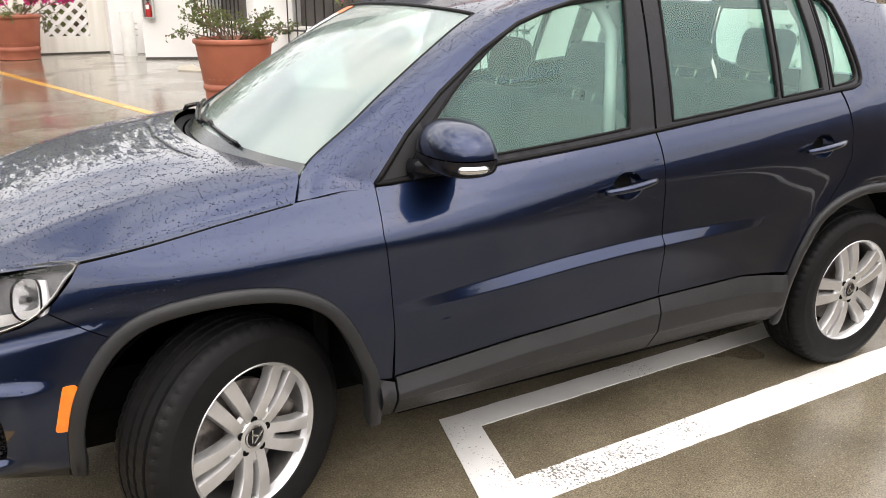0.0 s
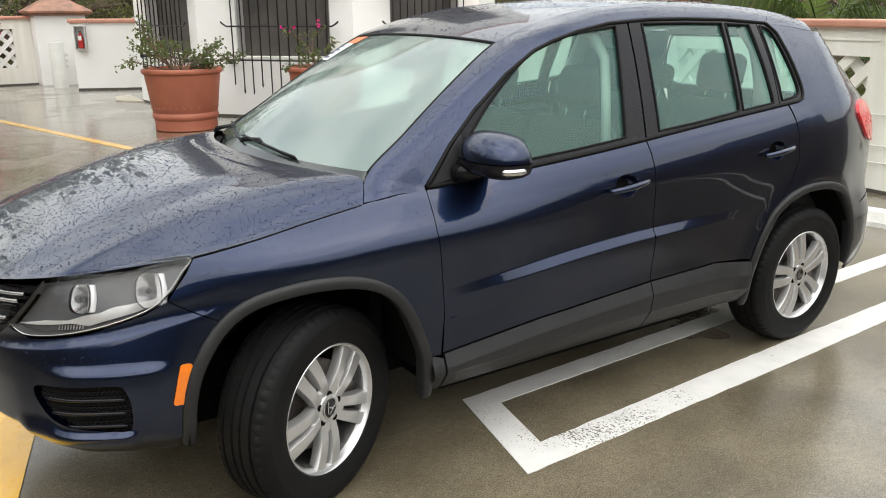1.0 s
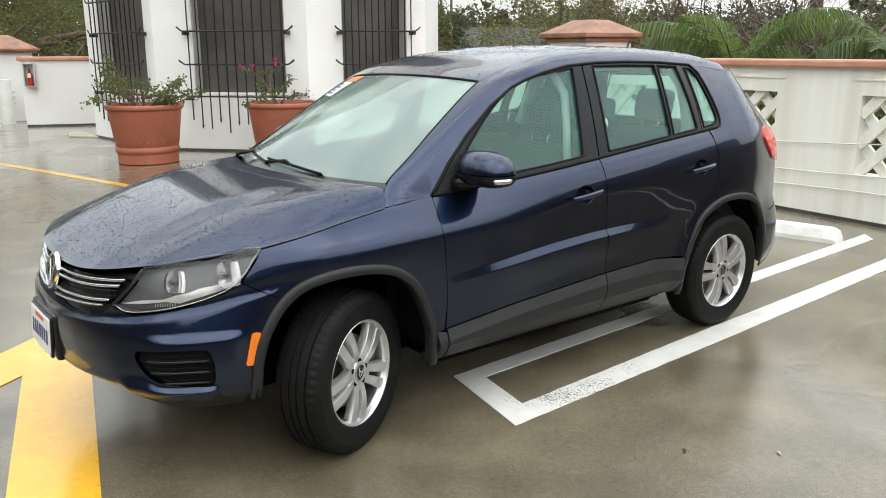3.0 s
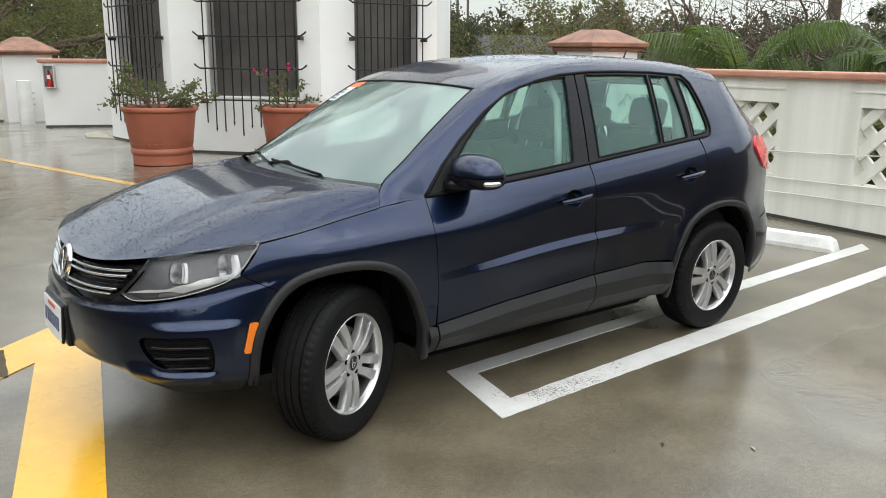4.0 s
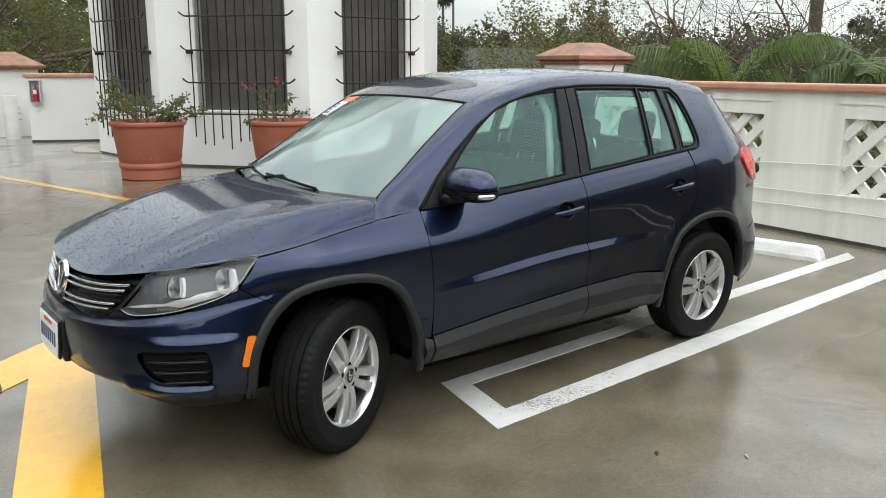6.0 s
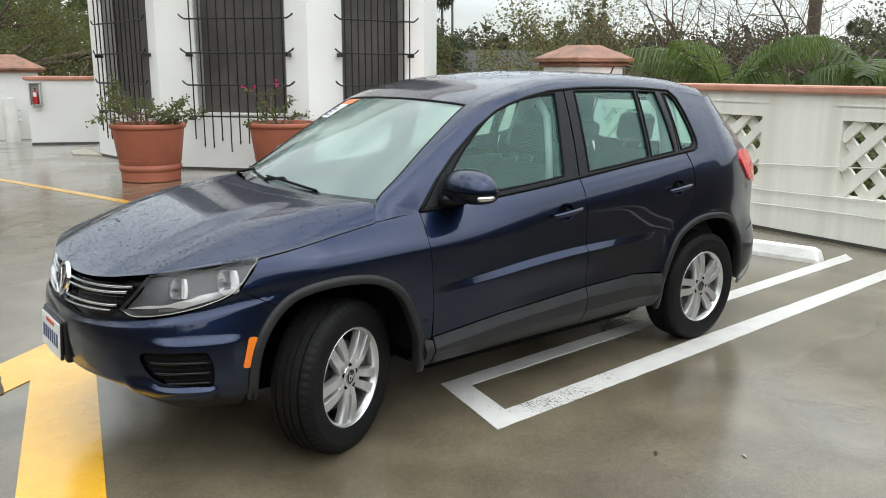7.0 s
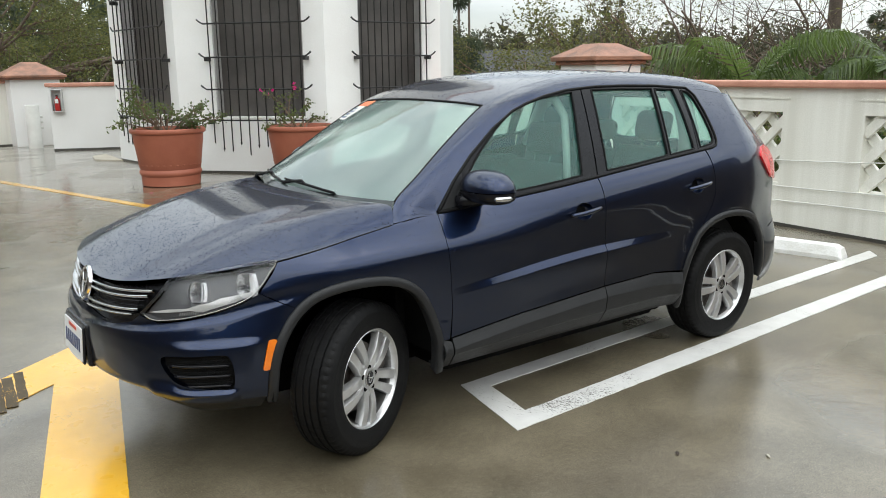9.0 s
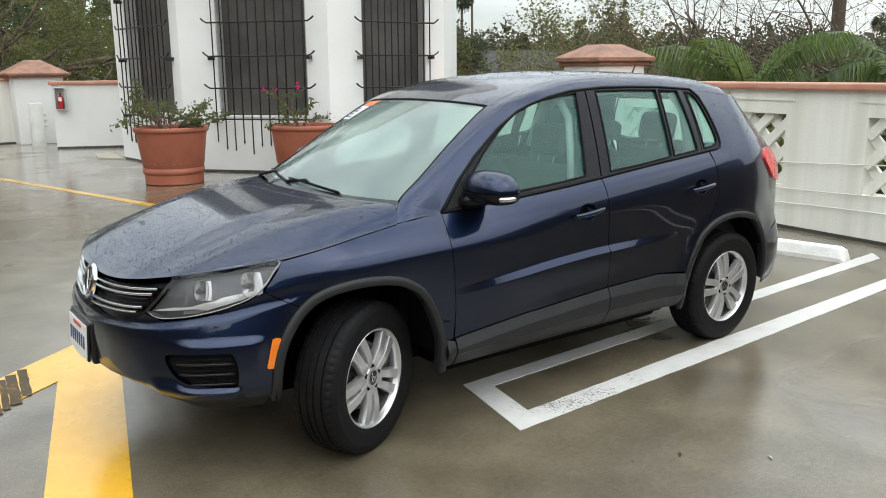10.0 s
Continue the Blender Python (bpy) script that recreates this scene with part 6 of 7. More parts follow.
    mesh_object("lamp_wall", V, [(i, (i + 1) % k, k + (i + 1) % k, k + i) for i in range(k)], LAMP_GREY, lamp, "grey lamp side wall", smooth=True)
    skin("lower_trim", [(0.560, 0.742), (0.664, 0.760), (0.758, 0.766), (0.816, 0.780), (0.870, 0.787), (0.905, 0.800), (0.960, 0.806), (1.030, 0.815), (1.078, 0.838), (1.060, 0.808), (0.985, 0.778), (0.870, 0.752), (0.832, 0.742), (0.771, 0.752), (0.665, 0.745)],
         shell(sgn, -0.020), LAMP_SILVER, lamp, "silver inner trim", step=0.02)
    skin("turn_lens", [(0.570, 0.733), (0.642, 0.716), (0.800, 0.733), (0.765, 0.748), (0.665, 0.740)], shell(sgn, -0.026), LAMP_GREY, lamp, "ribbed indicator lens", step=0.02)
    V, F = [], []
    for k in range(9):
        a = 0.72 + 0.011 * k
        tube(V, F, [shell(sgn, -0.023)(a, 0.728 + 0.0008 * k), shell(sgn, -0.023)(a + 0.006, 0.742 + 0.0006 * k)], [0.0016, 0.0016], 4)
    mesh_object("lens_ribs", V, F, LAMP_SILVER, lamp)
    # two cut-off reflector bowls, each with a bright upright wall on its outer side
    for s0, z0, hw, hh in BOWLS:
        deep, face = shell(sgn, -0.062), shell(sgn, -0.016)
        V, F = [], []
        nr, na = 6, 28
        for i in range(nr + 1):
            q = i / nr
            for k in range(na):
                a = 2 * math.pi * k / na
                ca, sa = math.cos(a), math.sin(a)
                cx, cz = hw * math.copysign(abs(ca) ** (0.35 if ca > 0 else 0.9), ca), hh * math.copysign(abs(sa) ** 0.75, sa)
                lo, hi = deep(s0 + cx * q * 0.8, z0 + cz * q), face(s0 + cx * q, z0 + cz * q)
                V.append(lo.lerp(hi, q * q))
        for i in range(nr):
            for k in range(na):
                F.append((i * na + k, i * na + (k + 1) % na, (i + 1) * na + (k + 1) % na, (i + 1) * na + k))
        mesh_object("reflector", V, F, LAMP_BOWL, lamp, "chrome reflector bowl", smooth=True)
        V, F = [], []
        for k in range(9):
            z = z0 - hh * 0.92 + 1.84 * hh * k / 8
            bend = 0.006 * math.sin(math.pi * k / 8)
            V.extend((shell(sgn, -0.045)(s0 + hw * 0.30 + bend, z), face(s0 + hw * 0.62 + bend, z), face(s0 + hw * 1.16 + bend, z), shell(sgn, -0.03)(s0 + hw * 1.2 + bend, z)))
        for k in range(8):
            for j in range(3):
                F.append((4 * k + j, 4 * k + j + 1, 4 * k + j + 5, 4 * k + j + 4))
        mesh_object("reflector_wall", V, F, LAMP_BRIGHT, lamp, "bright silver reflector wall", smooth=True)
        c = deep(s0 - 0.004, z0)
        d = (face(s0 - 0.004, z0) - c).normalized()
        bm = bmesh.new()
        turned(bm, [(0.001, 0.030), (0.008, 0.028), (0.009, -0.006)], 14, Matrix.Translation(c) @ d.to_track_quat("Z", "Y").to_matrix().to_4x4())
        part("bulb", bm, BLACK, lamp, smooth=True)
    # radiator grille half
    gfn = shell(sgn, -0.035)
    gr = skin("grille", [(0.0, 0.655), (0.36, 0.660), (0.50, 0.692), (0.545, 0.735), (0.61, 0.80), (0.66, 0.866), (0.3, 0.838), (0.0, 0.818)], gfn, BLACK, car, "black radiator grille", flange=-0.02)
    for za, zb, s1, o in ((0.795, 0.826, 0.585, 0.004), (0.770, 0.803, 0.560, 0.004), (0.720, 0.748, 0.515, 0.004), (0.694, 0.722, 0.480, 0.004)):
        n = 20
        V, F = [], []
        for k in range(n + 1):
            s0 = 0.065 + (s1 - 0.065) * k / n
            zc = za + (zb - za) * (k / n) ** 1.5
            for dz, oo in ((-0.0065, -0.02), (-0.0055, o), (0.0, o + 0.006), (0.0045, o + 0.002), (0.0055, -0.02)):
                V.append(shell(sgn, oo - 0.012)(s0, zc + dz))
        for k in range(n):
            for j in range(4):
                F.append((k * 5 + j, k * 5 + j + 1, k * 5 + j + 6, k * 5 + j + 5))
        mesh_object("slat", V, F, SATIN, gr, "bright chrome slat", smooth=True)
    V, F = [], []
    for k in range(7):
        zc = 0.700 + 0.018 * k
        pts = [shell(sgn, -0.03)(0.06 + 0.46 * j / 8, zc + 0.03 * (j / 8) ** 1.5) for j in range(9)]
        tube(V, F, pts, [0.0022] * 9, 4)
    tagged(mesh_object("grille_fins", V, F, BLACK, gr), kind="stuff")

# badge: ring with plain strokes
B = pose(-0.908, 0, 0.770, 90, 0, -90) @ pose(0, 0, 0, -14, 0, 0)
bm = bmesh.new()
turned(bm, [(0.061, -0.004), (0.062, 0.006), (0.069, 0.010), (0.076, 0.006), (0.078, -0.006)], 40, B)
badge = part("badge", bm, CHROME, car, "round chrome badge", smooth=True)
bm = bmesh.new()
turned(bm, [(0.001, 0.0), (0.060, 0.0), (0.060, -0.01)], 40, B)
part("badge_disc", bm, BLACK, badge, smooth=True)
bm = bmesh.new()
for ang, x, y, ln in ((22, -0.024, 0.012, 0.088), (-22, 0.024, 0.012, 0.088), (90, 0.0, 0.020, 0.070)):
    box(bm, (0.010, ln, 0.006), B @ pose(x, y - 0.012, 0.004, 0, 0, ang), 0.002)
part("badge_strokes", bm, CHROME, badge)

# number plate with plain bars
PL = pose(-0.972, 0.035, 0.522, 90, 0, -90) @ pose(0, 0, 0, -4, 0, 0)
bm = bmesh.new()
box(bm, (0.318, 0.168, 0.012), PL @ pose(0, 0, -0.006), 0.005)
plate = part("number_plate", bm, BLACK, car, "white number plate in a black frame")
bm = bmesh.new()
box(bm, (0.300, 0.148, 0.006), PL @ pose(0, 0, 0.002), 0.002)
part("plate_face", bm, PLATE_WHITE, plate)
for k in range(7):
    bm = bmesh.new()
    box(bm, (0.022, 0.060, 0.003), PL @ pose(-0.114 + 0.038 * k, -0.006, 0.0055), 0.001, 1)
    part("bar", bm, INK_BLUE, plate)
bm = bmesh.new()
box(bm, (0.13, 0.016, 0.003), PL @ pose(0, 0.055, 0.0055), 0.001, 1)
part("bar", bm, INK_RED, plate)
bm = bmesh.new()
box(bm, (0.15, 0.008, 0.003), PL @ pose(0, -0.079, 0.0015), 0.001, 1)
part("bar", bm, PLATE_WHITE, plate)
bm = bmesh.new()
box(bm, (0.05, 0.36, 0.19), pose(-0.935, 0.035, 0.522), 0.012)
part("plate_mount", bm, BLACK, plate)

# ---- underside and engine bay closing ----
bm = bmesh.new()
box(bm, (3.6, 0.96, 0.20), pose(1.35, 0, 0.33), 0.03)
box(bm, (1.56, 1.46, 0.15), pose(1.29, 0, 0.305), 0.03)
box(bm, (0.34, 1.0, 0.22), pose(-0.55, 0, 0.46), 0.03)
box(bm, (0.20, 1.30, 0.16), pose(-0.53, 0, 0.46), 0.03)
box(bm, (0.30, 1.30, 0.30), pose(3.16, 0, 0.42), 0.03)
part("underbody", bm, VOID, car)
bm = bmesh.new()
box(bm, (1.0, 1.0, 0.35), pose(-0.32, 0, 0.62), 0.05)
box(bm, (0.05, 1.36, 0.62), pose(0.30, 0, 0.72), 0.01)
part("bulkhead", bm, VOID, car)


# ---- wheels ----
def wheel(at):
    """Axis along y, outer face towards -y."""
    half = [(0.218, -0.088), (0.226, -0.099), (0.245, -0.1055), (0.270, -0.108), (0.294, -0.1055), (0.298, -0.1065), (0.302, -0.105), (0.318, -0.100), (0.331, -0.092), (0.338, -0.083), (0.3405, -0.072)]
    grooves = [(0.3405, -0.062), (0.333, -0.060), (0.333, -0.052), (0.3425, -0.050), (0.343, -0.022), (0.335, -0.020), (0.335, -0.012), (0.343, -0.010)]
    prof = half + grooves
    prof = prof + [(r, -y) for r, y in prof[::-1]]
    n = 240
    V, F = [], []
    for i, (r, y) in enumerate(prof):
        for k in range(n):
            rr = r
            if 0.327 < r and abs(y) > 0.070 and k % 4 == 0:
                rr = r - 0.0045
            if 0.338 < r and abs(y) < 0.06 and (k + int(abs(y) * 100)) % 5 == 0:
                rr = r - 0.0025
            a = 2 * math.pi * k / n
            V.append((rr * math.cos(a), y, rr * math.sin(a)))
    for i in range(len(prof) - 1):
        for k in range(n):
            F.append((i * n + k, (i + 1) * n + k, (i + 1) * n + (k + 1) % n, i * n + (k + 1) % n))
    ty = mesh_object("wheel", V, F, RUBBER, car, "black tyre on a silver alloy wheel", smooth=True)
    ty.data.set_sharp_from_angle(angle=radians(35))
    lay = pose(0, 0, 0, 90, 0, 0)       # turned shapes: their z becomes -y
    bm = bmesh.new()
    turned(bm, [(0.205, 0.070), (0.212, 0.086), (0.217, 0.0955), (0.2205, 0.0975), (0.2235, 0.095), (0.224, 0.086)], 72, lay)
    part("rim", bm, ALLOY, ty, "silver alloy rim", smooth=True)
    bm = bmesh.new()
    turned(bm, [(0.205, 0.070), (0.198, 0.052), (0.193, 0.02), (0.190, -0.09), (0.21, -0.095)], 64, lay)
    part("barrel", bm, BARREL, ty, "dark grey rim barrel", smooth=True)
    # five pairs of twin spokes
    V, F = [], []
    rows = []
    for sg in (-1, 1):
        first = len(V)
        n = 9
        for i in range(n):
            u = i / (n - 1)
            r = 0.045 + 0.169 * u
            off = sg * (0.0215 + 0.0165 * u)
            wd = 0.0175 + 0.0080 * u
            top = 0.080 + 0.010 * math.sin(math.pi * min(1, u * 1.1)) - 0.002 * u + 0.006 * u
            for du, dz in ((-1.0, -0.036), (-0.97, -0.007), (-0.84, 0.0), (0.0, 0.0012), (0.84, 0.0), (0.97, -0.007), (1.0, -0.036)):
                V.append((off + wd * du, -(top + dz), r))
        for i in range(n - 1):
            for k in range(6):
                q = first + i * 7 + k
                F.append((q, q + 7, q + 8, q + 1))
    # web between the twins near the hub
    first = len(V)
    for i in range(4):
        r = 0.045 + 0.045 * i / 3
        for x in (-0.016, 0.016):
            V.append((x, -(0.078 + 0.003 * i - 0.010 * (i == 3)), r))
    for i in range(3):
        q = first + 2 * i
        F.append((q, q + 2, q + 3, q + 1))
    me_spoke = None
    for k in range(5):
        if me_spoke is None:
            sp = mesh_object("spoke", V, F, ALLOY, ty, "silver twin spoke", smooth=True)
            sp.data.set_sharp_from_angle(angle=radians(30))
            me_spoke = sp.data
        else:
            sp = new("spoke", me_spoke)
            sp.parent = ty
            sp["label"] = "silver twin spoke"
        sp.matrix_local = pose(0, 0, 0, 0, 72 * k + 14, 0)
    bm = bmesh.new()
    turned(bm, [(0.055, 0.045), (0.054, 0.074), (0.048, 0.084), (0.036, 0.085), (0.034, 0.080), (0.001, 0.080)], 36, lay)
    part("hub", bm, ALLOY, ty, smooth=True)
    for k in range(5):
        a = math.radians(72 * k + 14 + 36)
        bm = bmesh.new()
        turned(bm, [(0.0115, 0.0), (0.0115, 0.006), (0.001, 0.006)], 12, pose(0.050 * math.sin(a), -0.078, 0.050 * math.cos(a), 90, 0, 0))
        part("bolt_well", bm, VOID, ty)
    bm = bmesh.new()
    turned(bm, [(0.0325, 0.078), (0.0325, 0.087), (0.029, 0.0885), (0.0285, 0.087)], 32, lay)
    part("cap_ring", bm, CHROME, ty, smooth=True)
    bm = bmesh.new()
    turned(bm, [(0.029, 0.0865), (0.001, 0.0885)], 32, lay)
    part("centre_cap", bm, BLACK, ty, smooth=True)
    bm = bmesh.new()
    for ang, x, y, ln in ((22, -0.012, 0.0, 0.042), (-22, 0.012, 0.0, 0.042), (90, 0.0, 0.004, 0.034)):
        box(bm, (0.0045, ln, 0.002), lay @ pose(x, y, 0.0885, 0, 0, ang))
    part("cap_mark", bm, SATIN, ty)
    bm = bmesh.new()
    turned(bm, [(0.06, 0.02), (0.155, 0.02), (0.155, 0.0), (0.06, 0.0)], 48, lay, close=True)
    turned(bm, [(0.06, 0.02), (0.075, 0.05), (0.06, 0.055), (0.001, 0.055)], 32, lay)
    part("brake_disc", bm, STEEL, ty, smooth=True)
    bm = bmesh.new()
    box(bm, (0.07, 0.06, 0.13), pose(0.135, -0.01, 0.05, 0, 20, 0), 0.015)
    part("brake_caliper", bm, STEEL, ty)
    bm = bmesh.new()
    turned(bm, [(0.19, -0.06), (0.001, -0.05)], 32, lay)
    part("inner_face", bm, VOID, ty)
    ty.matrix_local = at
    return ty


first_wheel = wheel(pose(0.003, -0.735, 0.340, 0, 0, 25) @ pose(0, 0, 0, 0, 27, 0))
copy_thing(first_wheel, pose(2.604, -0.742, 0.340, 0, 0, 0) @ pose(0, 0, 0, 0, 46, 0))
copy_thing(first_wheel, pose(0.0, 0.735, 0.340, 0, 0, 180 + 25))
copy_thing(first_wheel, pose(2.604, 0.742, 0.340, 0, 0, 180))


# ---- cabin ----
def cushion(size, m, bev):
    bm = bmesh.new()
    box(bm, size, m, bev, 4)
    return bm


def seat(y, x, name, wide=0.50, back_h=0.62, lean=-14, rest=(0.10, 0.25, 0.18)):
    st = part(name, cushion((0.50, wide, 0.17), pose(x, y, 0.60, 0, -6, 0), 0.06), CLOTH, car, "charcoal cloth seat", smooth=True)
    B = pose(x + 0.27, y, 0.66, 0, -lean * 1.0, 0)
    part("backrest", cushion((0.15, wide * 0.96, back_h), B @ pose(0, 0, back_h / 2), 0.065), CLOTH, st, smooth=True)
    part("headrest", cushion(rest, B @ pose(0.0, 0, back_h + 0.045 + rest[2] / 2), 0.045), CLOTH, st, smooth=True)
    for dy in (-0.06, 0.06):
        V, F = [], []
        tube(V, F, [B @ Vector((0.0, dy, back_h - 0.05)), B @ Vector((0.0, dy, back_h + 0.08))], [0.006, 0.006], 8)
        mesh_object("headrest_post", V, F, SATIN, st, smooth=True)


seat(-0.37, 1.09, "front_seat", 0.50, 0.51)
seat(0.37, 1.20, "front_seat", 0.50, 0.485)
seat(-0.40, 1.98, "rear_seat", 0.50, 0.54)
seat(0.02, 1.98, "rear_seat", 0.30, 0.52, -14, (0.09, 0.24, 0.13))
seat(0.44, 1.98, "rear_seat", 0.46, 0.54)
bm = bmesh.new()
box(bm, (0.46, 1.36, 0.26), pose(0.52, 0, 0.90, 0, 8, 0), 0.07, 3)
box(bm, (0.30, 0.45, 0.10), pose(0.60, -0.37, 1.03, 0, 6, 0), 0.04, 3)
part("dashboard", bm, TRIM_DARK, car, "charcoal dashboard")
bm = bmesh.new()
SW = pose(0.86, -0.37, 0.95, 0, 64, 0)
ringpts = [SW @ Vector((0.185 * math.cos(a), 0.185 * math.sin(a), 0)) for a in [2 * math.pi * k / 36 for k in range(37)]]
V, F = [], []
tube(V, F, ringpts, [0.015] * 37, 8)
sw = mesh_object("steering_wheel", V, F, TRIM_DARK, car, "black steering wheel", smooth=True)
bm.free()
part("wheel_boss", cushion((0.13, 0.15, 0.05), SW @ pose(0, 0, -0.02), 0.02), TRIM_DARK, sw, smooth=True)
bm = bmesh.new()
box(bm, (0.05, 0.30, 0.035), SW @ pose(0, 0, -0.01), 0.012)
part("wheel_spoke", bm, SATIN, sw)
bm = bmesh.new()
box(bm, (1.6, 1.4, 0.05), pose(1.28, 0, 0.44))
box(bm, (0.9, 1.36, 0.62), pose(2.78, 0, 0.66), 0.04)
part("cabin_floor", bm, TRIM_DARK, car)
for sgn in (-1, 1):
    V, F = [], []
    tube(V, F, [Vector((1.345, sgn * 0.71, 1.06)), Vector((1.36, sgn * 0.685, 1.25)), Vector((1.40, sgn * 0.625, 1.42)), Vector((1.38, sgn * 0.57, 1.51)), Vector((1.28, sgn * 0.54, 1.55))], [0.020, 0.020, 0.021, 0.025, 0.025], 10)
    mesh_object("pillar_trim", V, F, TRIM_PALE, car, "pale grey pillar trim", smooth=True)
    V, F = [], []
    tube(V, F, [Vector((2.38, sgn * 0.70, 1.12)), Vector((2.42, sgn * 0.66, 1.28)), Vector((2.43, sgn * 0.60, 1.44)), Vector((2.40, sgn * 0.53, 1.54))], [0.06, 0.06, 0.055, 0.05], 10)
    mesh_object("pillar_trim", V, F, TRIM_PALE, car, "pale grey pillar trim", smooth=True)
    V, F = [], []
    tube(V, F, [Vector((0.42, sgn * 0.635, 1.10)), Vector((0.70, sgn * 0.575, 1.315)), Vector((0.93, sgn * 0.52, 1.445)), Vector((1.3, sgn * 0.52, 1.54)), Vector((2.3, sgn * 0.51, 1.56))], [0.022, 0.022, 0.022, 0.025, 0.025], 8)
    mesh_object("pillar_trim", V, F, TRIM_PALE, car, "pale grey pillar trim", smooth=True)
    # inside of the doors
    for x0, x1 in ((0.50, 1.44), (1.48, 2.30)):
        bm = bmesh.new()
        box(bm, (x1 - x0, 0.05, 0.62), pose((x0 + x1) / 2, sgn * 0.735, 0.76, 0, 0, 0), 0.02)
        part("door_lining", bm, TRIM_DARK, car)


def headlining_fn(u, v):
    p = roof_fn(0.03 + 0.94 * u, 0.03 + 0.94 * v)
    return p - Vector((0, 0, 0.035))


grid_skin("headlining", headlining_fn, 20, 16, TRIM_PALE, car)
bm = bmesh.new()
box(bm, (0.05, 0.24, 0.07), pose(0.86, 0, 1.40, 0, 20, 0), 0.02, 3)
part("rear_view_mirror", bm, TRIM_DARK, car)
# rear screen
def rear_screen_fn(u, v):
    w1 = 2 * v - 1
    z = 1.145 + 0.33 * u
    s = PLAN_S[-1] - abs(w1) * (PLAN_S[-1] - s_at(3.305 - 0.10 * u))
    x, w = body(s, z)
    return Vector((x - 0.006, math.copysign(w, w1) if w1 else 0.0, z))


def spoiler_fn(u, v):
    w = 0.04 + 0.92 * v
    a, b = roof_fn(0.995, w) - Vector((0, 0, 0.004)), rear_screen_fn(0.97, w)
    return a.lerp(b, u) + Vector((0.012, 0, 0.006)) * math.sin(math.pi * min(1.0, max(0.0, u)))


grid_skin("roof_spoiler", spoiler_fn, 8, 24, PAINT, car, flange=0.012)
grid_skin("rear_window", rear_screen_fn, 6, 16, GLASS, car, "green-tinted rear window")
# stub aerial on the roof
bm = bmesh.new()
turned(bm, [(0.001, 0.0), (0.022, 0.0), (0.020, 0.008), (0.008, 0.014), (0.0055, 0.03), (0.0045, 0.075), (0.001, 0.078)], 16, Matrix.Translation(roof_fn(0.885, 0.5)) @ pose(0, 0, -0.002, 0, 28, 0))
part("aerial", bm, PLASTIC, car, "black stub aerial", smooth=True)
# dealer sticker at the top of the windscreen
def sticker(u0, u1, v0, v1, name, material, lift):
    def f(u, v):
        return screen_fn(u0 + (u1 - u0) * u, v0 + (v1 - v0) * v) + Vector((-0.55, 0, 0.83)) * lift
    return grid_skin(name, f, 4, 6, material, car)


sticker(0.90, 0.98, 0.83, 0.985, "sticker", ORANGE_PAPER, 0.003)["label"] = "orange-red top of a dealer sticker"
sticker(0.70, 0.895, 0.85, 0.985, "sticker", PAPER, 0.003)["label"] = "white dealer sticker with blue bars"
for u0, v0 in ((0.72, 0.87), (0.76, 0.89), (0.80, 0.88), (0.84, 0.90)):
    sticker(u0, u0 + 0.022, v0, v0 + 0.08, "bar", INK_BLUE, 0.0045)


# ---- rain drops on the car ----
def drops(name, samples, seed, parent, material=None):
    """Flat water beads: samples gives (point, normal) pairs from random numbers."""
    rng = random.Random(seed)
    V, F = [], []
    for fn, count, lo, hi in samples:
        for _ in range(count):
            got = fn(rng)
            if got is None:
                continue
            p, n = got
            a = n.cross(Vector((0.1, 0.9, 0.3))).normalized()
            b = n.cross(a)
            r = lo + (hi - lo) * rng.random() ** 2.5
            el = rng.uniform(0.85, 1.25)
            h = r * rng.uniform(0.45, 0.65)
            q = len(V)
            for k in range(5):
                t = math.pi * 0.4 * k
                V.append(p + (a * math.cos(t) * el + b * math.sin(t)) * r - n * 0.0003)
            for k in range(5):
                t = math.pi * 0.4 * k
                V.append(p + (a * math.cos(t) * el + b * math.sin(t)) * r * 0.68 + n * h * 0.75)
            V.append(p + n * h)
            for k in range(5):
                j = (k + 1) % 5
                F.append((q + k, q + j, q + 5 + j, q + 5 + k))
                F.append((q + 5 + k, q + 5 + j, q + 10))
    return tagged(mesh_object(name, V, F, material or WATER, parent, "rain beads on the car", smooth=True), kind="stuff")


def on_hood(rng):
    return with_normals(hood_fn, rng.uniform(0.02, 0.98), rng.random(), 0.002)


def on_roof(rng):
    return with_normals(roof_fn, rng.uniform(0.0, 1.0), rng.uniform(0.02, 0.9), 0.002)


def on_screen(rng):
    return with_normals(screen_fn, rng.uniform(0.03, 0.98), rng.uniform(0.02, 0.98), 0.002)


def on_band(rng):
    return with_normals(band(-1), rng.uniform(0.02, 0.98), rng.uniform(0.05, 1.0), 0.002)


def on_side(rng):
    x = rng.uniform(-0.35, 3.0)
    z = rng.uniform(0.70, belt(x) + 0.0)
    if rng.random() > 0.10 + 0.90 * ease(belt(x) - 0.26, belt(x) - 0.08, z):
        return None
    if math.hypot(x - 0.0, z - 0.36) < 0.47 or math.hypot(x - 2.58, z - 0.36) < 0.48:
        return None
    if x < 0.2 and z > 0.915 + 0.15 * (x + 0.35):
        return None
    return with_normals(shell(-1), s_at(x), z, 0.003)


def on_pillar(rng):
    x, z = rng.uniform(2.5, 3.1), rng.uniform(1.2, 1.52)
    return None if x > 3.3 - 0.8 * (z - 1.15) else with_normals(shell(-1), s_at(x), z, 0.003)


def on_bumper(rng):
    return with_normals(shell(rng.choice((-1, 1))), rng.uniform(0.0, 1.0), 0.62 + 0.05 * rng.random(), 0.003)


